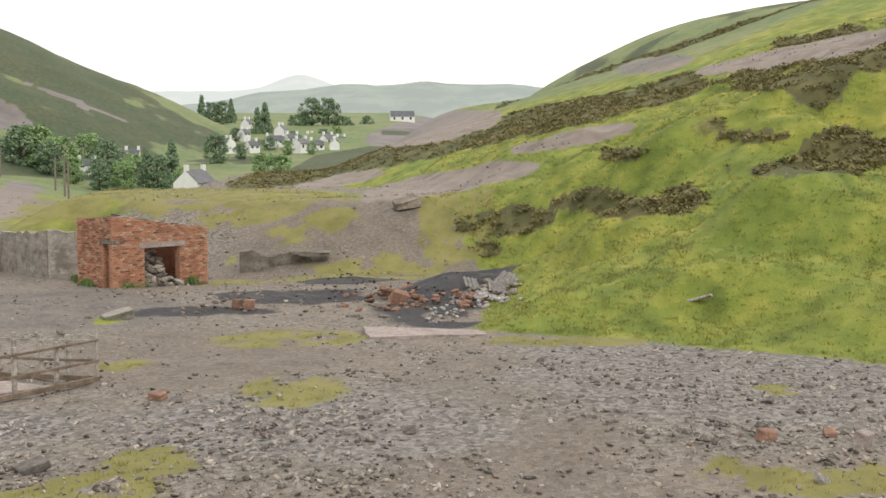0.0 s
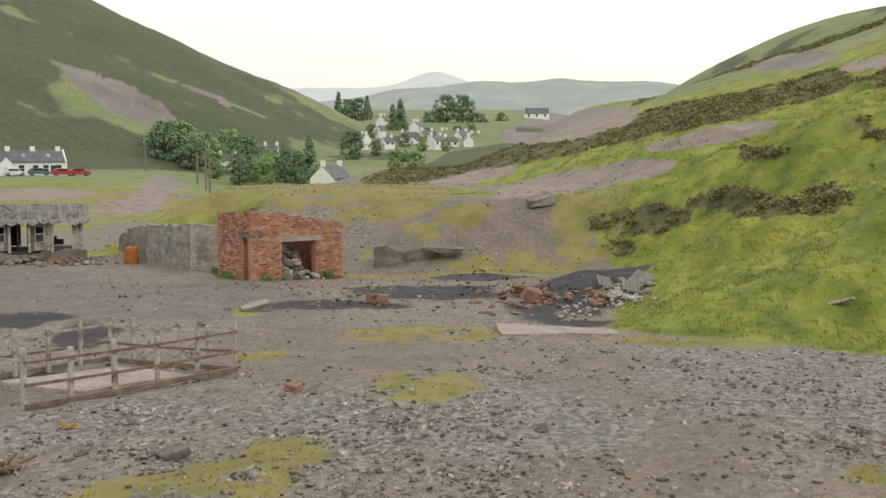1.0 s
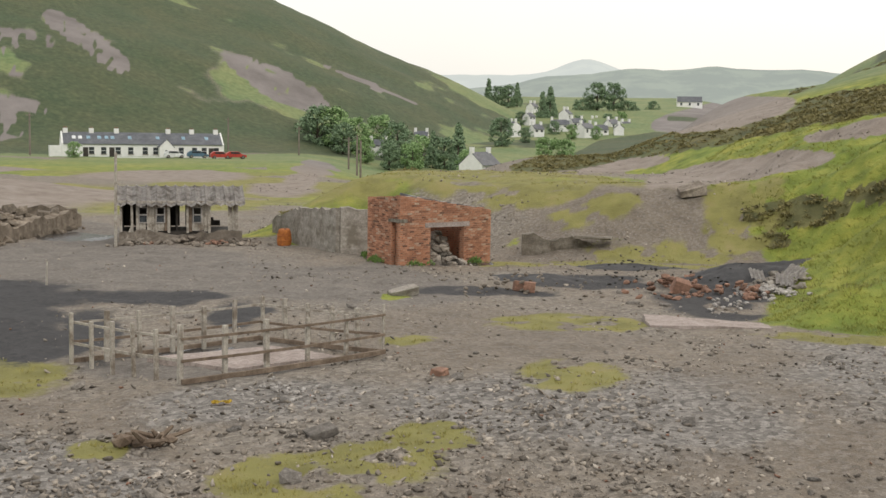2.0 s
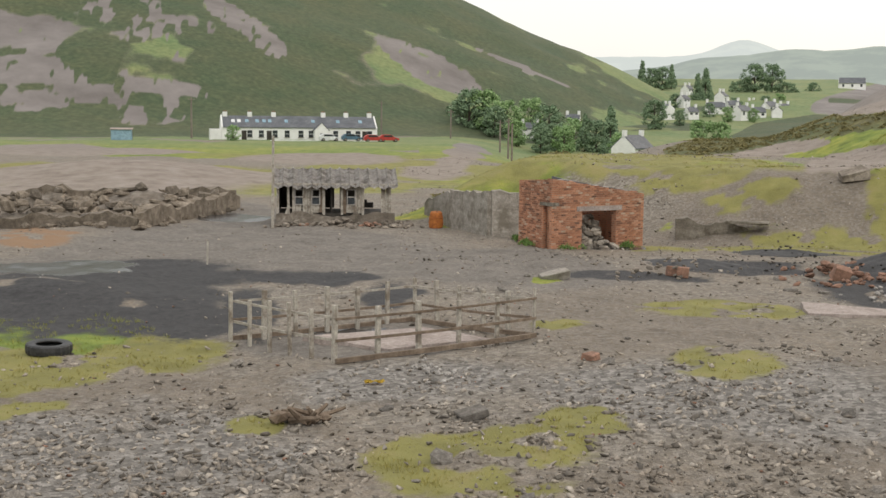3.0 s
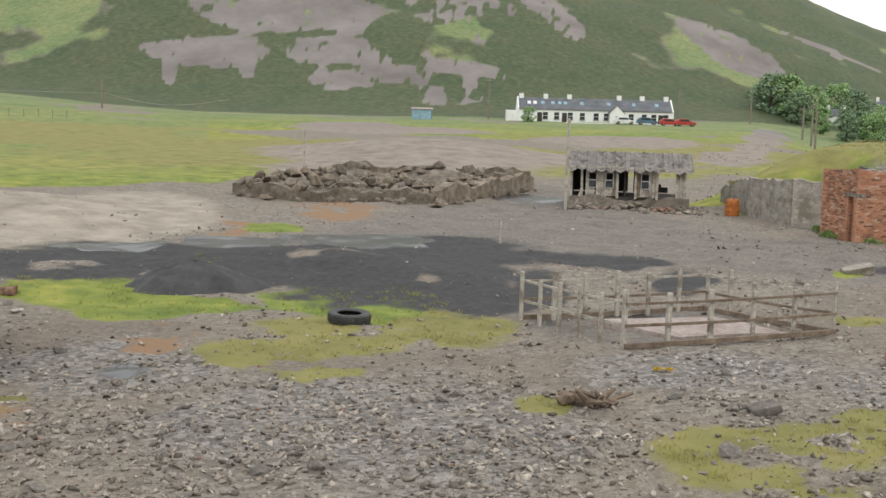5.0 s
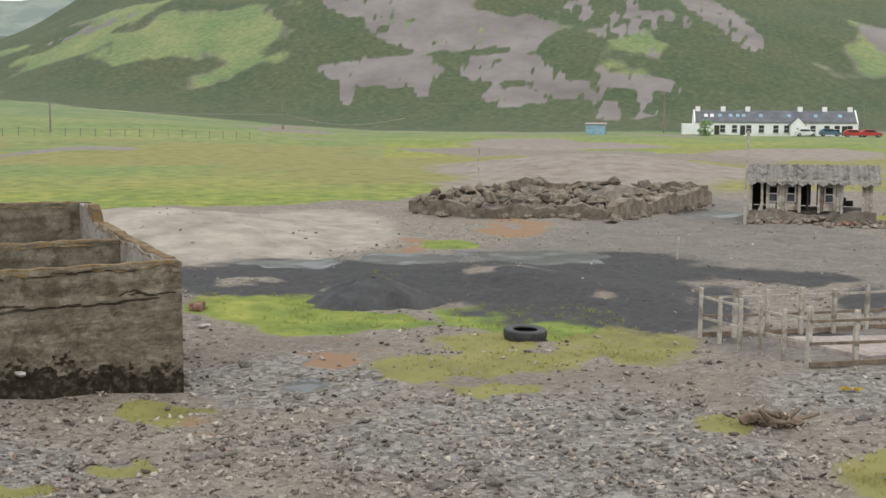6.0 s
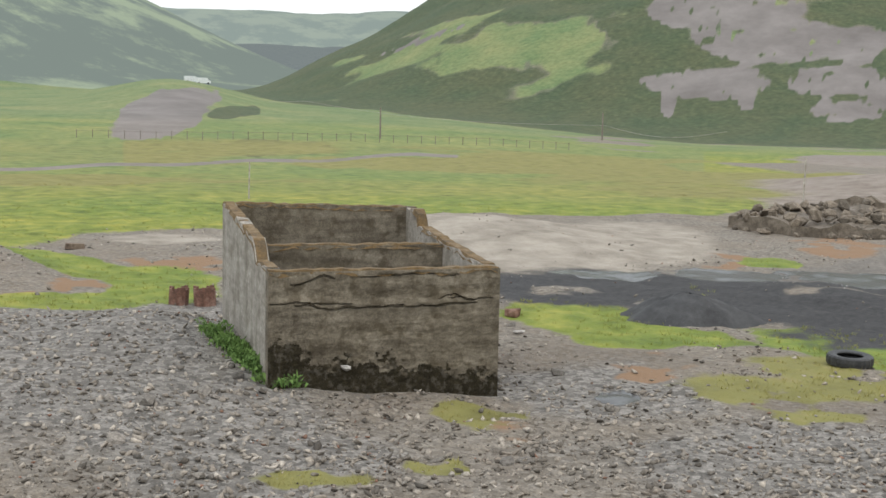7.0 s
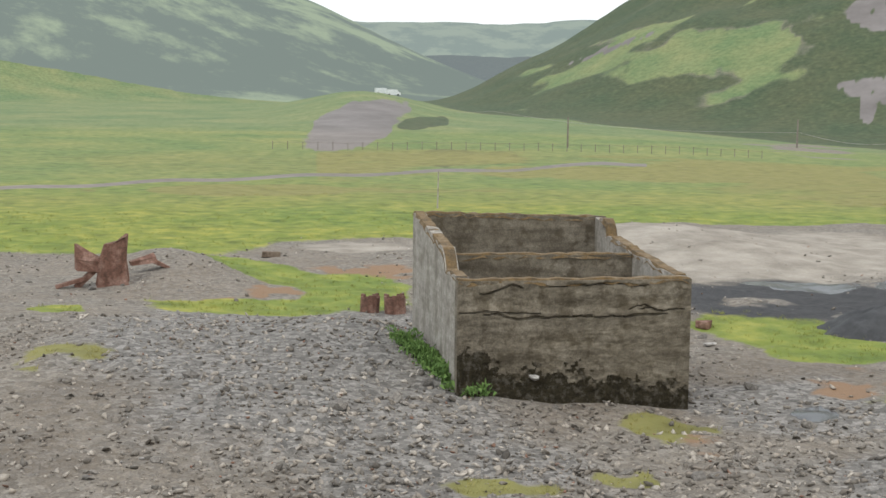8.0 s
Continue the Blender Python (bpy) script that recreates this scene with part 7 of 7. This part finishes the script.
def ico_template(count, seed, flat):
    bm = bmesh.new()
    bmesh.ops.create_icosphere(bm, subdivisions=1, radius=1.0)
    base = np.array([v.co[:] for v in bm.verts])
    faces = [[v.index for v in f.verts] for f in bm.faces]
    bm.free()
    rng = np.random.default_rng(seed)
    out = []
    for _ in range(count):
        p = base * (1 + rng.uniform(-0.3, 0.2, (len(base), 1)))
        p = p * np.array([rng.uniform(0.8, 1.3), rng.uniform(0.6, 1.0), flat * rng.uniform(0.7, 1.2)])
        # knock flat faces off, as on broken shale
        for _ in range(5):
            d = rng.normal(size=3)
            d /= np.linalg.norm(d)
            over = np.clip(p @ d - 0.25, 0, None)
            p = p - over[:, None] * d
        out.append(p)
    return np.array(out), faces


def spots(n, seed, r0, r1, az0=-23.0, az1=88.0, power=0.0):
    rng = np.random.default_rng(seed)
    az = np.radians(rng.uniform(az0, az1, n))
    u = rng.random(n)
    r = r0 * (r1 / r0) ** (u ** (1 + power))
    return -r * np.sin(az), r * np.cos(az), r, rng


CLEAR = [(-11.8, 27.2, 2.2), (-0.7, 37.0, 1.6)]


def on_ground(n, seed, r0, r1, want, az0=-23.0, az1=88.0, power=0.0):
    x, y, r, rng = spots(n, seed, r0, r1, az0, az1, power)
    z = height(x, y)
    cov = cover(x, y, z)
    keep = rng.random(n) < want(x, y, r, *cov)
    # keep clear of the concrete bin and the brick ruin
    bx, by = (x + 20.85) * 0.284 + (y - 10.12) * 0.959, -(x + 20.85) * 0.959 + (y - 10.12) * 0.284
    keep &= ~((bx > -0.05) & (bx < 4.6) & (by > -0.05) & (by < 6.0))
    for cx, cy, cr in CLEAR:
        keep &= np.hypot(x - cx, y - cy) > cr
    return x[keep], y[keep], z[keep], r[keep], rng


def stones():
    tv, tf = ico_template(14, 71, 0.42)

    def bare(x, y, r, g, h, c, p, w, m):
        lumps = np.maximum(0.15 + 0.7 * ss(0.38, 0.64, fnoise(x, y, 2.2, 72, 4)), 0.65 * spread(x, y, SHALE, 0.8, 145, 0.6)) * (1 - 0.6 * spread(x, y, DUST, 0.4, 165)) * (1 - 0.6 * spread(x, y, EARTH, 0.5, 185))
        return (1 - np.clip(g, 0, 1)) * (1 - h) * (1 - 0.85 * np.clip(m * 1.4, 0, 1)) * (1 - 0.9 * c) * (1 - np.clip(w * 2, 0, 1)) * (1 - 0.5 * p) * lumps
    def yard(x, y, r, *shares):
        return bare(x, y, r, *shares) * (1 - 0.8 * spread(x, y, SAND, 0.35, 125)) * (1 - 0.55 * ss(27, 38, r))
    x, y, z, r, rng = on_ground(140000, 73, 13.0, 62.0, yard, power=0.25)
    k = 0.02 + 0.115 * rng.random(len(x)) ** 4.0
    sc = np.stack([k, k, k], 1)
    scatter("gravel_stones", tv, tf, np.stack([x, y, z + k * 0.18], 1), sc, rng.uniform(0, 6.3, len(x)), SLATE, "loose grey and brown shale stones covering the yard", "gravel", 0.25, 74)
    # larger ones, each a piece of its own on the ground
    big = stone_meshes(8, 75, 0.5)
    for me in big:
        me.materials.append(YARD_STONE)
    x, y, z, r, rng = on_ground(620, 76, 13.5, 46.0, bare)
    for i in range(min(len(x), 290)):
        ob = new("stone", big[i % len(big)])
        q = float(0.09 + 0.13 * rng.random() ** 2)
        ob.matrix_world = pose(float(x[i]), float(y[i]), float(z[i]) + q * 0.15, *(float(a) for a in rng.normal(0, 16, 2)), float(rng.uniform(0, 360))) @ Matrix.Diagonal((q, q, q, 1))
        ob.parent = ground
    # warm and white scraps
    x, y, z, r, rng = on_ground(1500, 77, 14.0, 60.0, bare)
    k = 0.03 + 0.05 * rng.random(len(x)) ** 2
    scatter("brick_chips", tv, tf, np.stack([x, y, z + k * 0.3], 1), np.stack([k, k, k], 1), rng.uniform(0, 6.3, len(x)), WARM_STONE, "small red brick chips lying on the gravel", "brick chips", 0.25, 78)
    x, y, z, r, rng = on_ground(700, 79, 14.0, 70.0, lambda x, y, r, g, h, c, p, w, m: np.clip(1 - g - h - 0.85 * c, 0, 1) * 0.8)
    k = 0.02 + 0.045 * rng.random(len(x)) ** 2
    scatter("pale_chips", tv, tf, np.stack([x, y, z + k * 0.3], 1), np.stack([k, k, k], 1), rng.uniform(0, 6.3, len(x)), WHITE_WASTE, "small pale stone and plaster chips on the ground", "chips", 0.25, 80)
    # stones on the earth bank behind the ruin
    x, y, z, r, rng = on_ground(24000, 81, 46.0, 170.0, lambda x, y, r, g, h, c, p, w, m: np.clip(1 - g - h, 0, 1) * (0.3 + 0.7 * (r > 55)) * ss(0.4, 0.6, fnoise(x, y, 4.0, 82, 3)), -20.0, 22.0)
    k = 0.04 + 0.12 * rng.random(len(x)) ** 3.5
    scatter("bank_stones", tv, tf, np.stack([x, y, z + k * 0.2], 1), np.stack([k, k, k], 1), rng.uniform(0, 6.3, len(x)), SLATE, "brown stones sticking out of the earth bank", "stones", 0.3, 83)


stones()


def tuft_template(count, blades, seed, spread_, bend):
    rng = np.random.default_rng(seed)
    out = []
    for _ in range(count):
        pts = []
        for _ in range(blades):
            a, q = rng.uniform(0, 6.3), spread_ * rng.random()
            bx, by = q * math.cos(a), q * math.sin(a)
            b, h = rng.uniform(0, 6.3), rng.uniform(0.5, 1.0)
            w = 0.05
            lx, ly = bend * rng.random() * math.cos(a), bend * rng.random() * math.sin(a)
            pts += [(bx - w * math.cos(b), by - w * math.sin(b), -0.1), (bx + w * math.cos(b), by + w * math.sin(b), -0.1), (bx + lx, by + ly, h)]
        out.append(pts)
    return np.array(out), [[3 * i, 3 * i + 1, 3 * i + 2] for i in range(blades)]


def clump_template(count, leaves, seed, flat):
    """A low bush of small leaf sprays."""
    rng = np.random.default_rng(seed)
    out = []
    for _ in range(count):
        d = rng.normal(size=(leaves, 3))
        d[:, 2] = np.abs(d[:, 2])
        d /= np.linalg.norm(d, axis=1)[:, None]
        c = d * rng.uniform(0.55, 1.05, (leaves, 1)) * np.array([1, 1, flat])
        a = rng.normal(size=(leaves, 3)) * 0.16
        b = rng.normal(size=(leaves, 3)) * 0.16
        tip = d * 0.3
        out.append(np.stack([c + a, c + b, c + tip - a * 0.4], 1).reshape(-1, 3))
    return np.array(out), [[3 * i, 3 * i + 1, 3 * i + 2] for i in range(leaves)]


def plants():
    tv, tf = tuft_template(8, 9, 91, 0.7, 0.6)

    def grassy(x, y, r, g, h, c, p, w, m):
        return ss(0.45, 0.8, g) * (1 - h) * (1 - p) * (0.35 + 0.65 * ss(0.4, 0.6, fnoise(x, y, 1.3, 92, 3)))
    x, y, z, r, rng = on_ground(52000, 93, 24.0, 110.0, grassy, -23.0, 6.0)
    k = (0.05 + 0.07 * rng.random(len(x))) * (0.7 + r / 90)
    scatter("grass_tufts", tv, tf, np.stack([x, y, z], 1), np.stack([k * 2.0, k * 2.0, k], 1), rng.uniform(0, 6.3, len(x)), BLADE, "short bright grass tufts on the hillside", "grass", 0.1, 94)
    x, y, z, r, rng = on_ground(26000, 95, 16.0, 75.0, grassy, 6.0, 88.0)
    k = 0.05 + 0.09 * rng.random(len(x))
    scatter("grass_tufts", tv, tf, np.stack([x, y, z], 1), np.stack([k * 1.3, k * 1.3, k], 1), rng.uniform(0, 6.3, len(x)), BLADE, "short green grass tufts beside the coal waste", "grass", 0.1, 96)

    def mossy(x, y, r, g, h, c, p, w, m):
        return ss(0.35, 0.7, m) * (1 - h) * (0.3 + 0.7 * ss(0.4, 0.6, fnoise(x, y, 0.8, 97, 3)))
    x, y, z, r, rng = on_ground(60000, 98, 14.0, 90.0, mossy)
    k = 0.03 + 0.06 * rng.random(len(x)) ** 1.5
    k = k * (1 + r / 80)
    scatter("moss_tufts", tv, tf, np.stack([x, y, z], 1), np.stack([k * 1.5, k * 1.5, k], 1), rng.uniform(0, 6.3, len(x)), BLADE_DRY, "yellow green moss and dry grass on gravel", "moss", 0.1, 99)
    cv, cf = clump_template(6, 46, 101, 0.6)

    def heathery(x, y, r, g, h, c, p, w, m):
        return ss(0.3, 0.7, h) * (0.45 + 0.55 * ss(0.35, 0.6, fnoise(x, y, 3.0, 102, 3)))
    x, y, z, r, rng = on_ground(60000, 103, 46.0, 260.0, heathery, -23.0, 26.0)
    k = (0.12 + 0.24 * rng.random(len(x))) * (0.7 + r / 240)
    scatter("heather", cv, cf, np.stack([x, y, z - 0.05], 1), np.stack([k * 1.2, k * 1.2, k], 1), rng.uniform(0, 6.3, len(x)), SPRIG, "dark brown green heather bushes on the hillside", "heather", 0.1, 104)
    # darker rushes between the grass
    x, y, z, r, rng = on_ground(4000, 105, 30.0, 100.0, lambda x, y, r, g, h, c, p, w, m: grassy(x, y, r, g, h, c, p, w, m) * ss(0.60, 0.66, fnoise(x, y, 4.0, 106, 3)), -23.0, 2.0)
    k = 0.10 + 0.14 * rng.random(len(x))
    scatter("rush_tufts", tv, tf, np.stack([x, y, z], 1), np.stack([k * 1.2, k * 1.2, k], 1), rng.uniform(0, 6.3, len(x)), SPRIG, "brown rush tufts among the bright grass", "rushes", 0.1, 107)
    # weeds at the foot of walls
    for (wx, wy, sx, sy, n, size, label) in ((-22.5, 10.45, 1.3, 0.14, 130, 0.17, "green nettles against the concrete bin"), (-15.6, 53.6, 0.6, 0.3, 24, 0.2, "green weeds at the foot of the retaining wall"),
                                             (-12.9, 50.7, 0.5, 0.2, 12, 0.14, "green weeds at the foot of the brick ruin"), (-10.9, 53.0, 0.4, 0.2, 14, 0.16, "green weeds beside the ruined doorway"),
                                             (-14.6, 51.4, 0.5, 0.25, 16, 0.18, "green weeds along the brick side wall")):
        rng = np.random.default_rng(int(abs(wx) * 10))
        x, y = wx + rng.normal(0, sx, n) * 0.6, wy + rng.normal(0, sy, n)
        z = height(x, y) + rng.uniform(0, 0.3, n) * size * 2
        k = size * rng.uniform(0.5, 1.3, n)
        scatter("weeds", cv, cf, np.stack([x, y, z], 1), np.stack([k, k, k * 1.6], 1), rng.uniform(0, 6.3, n), WEED, label, "weeds", 0.1, 108)


plants()
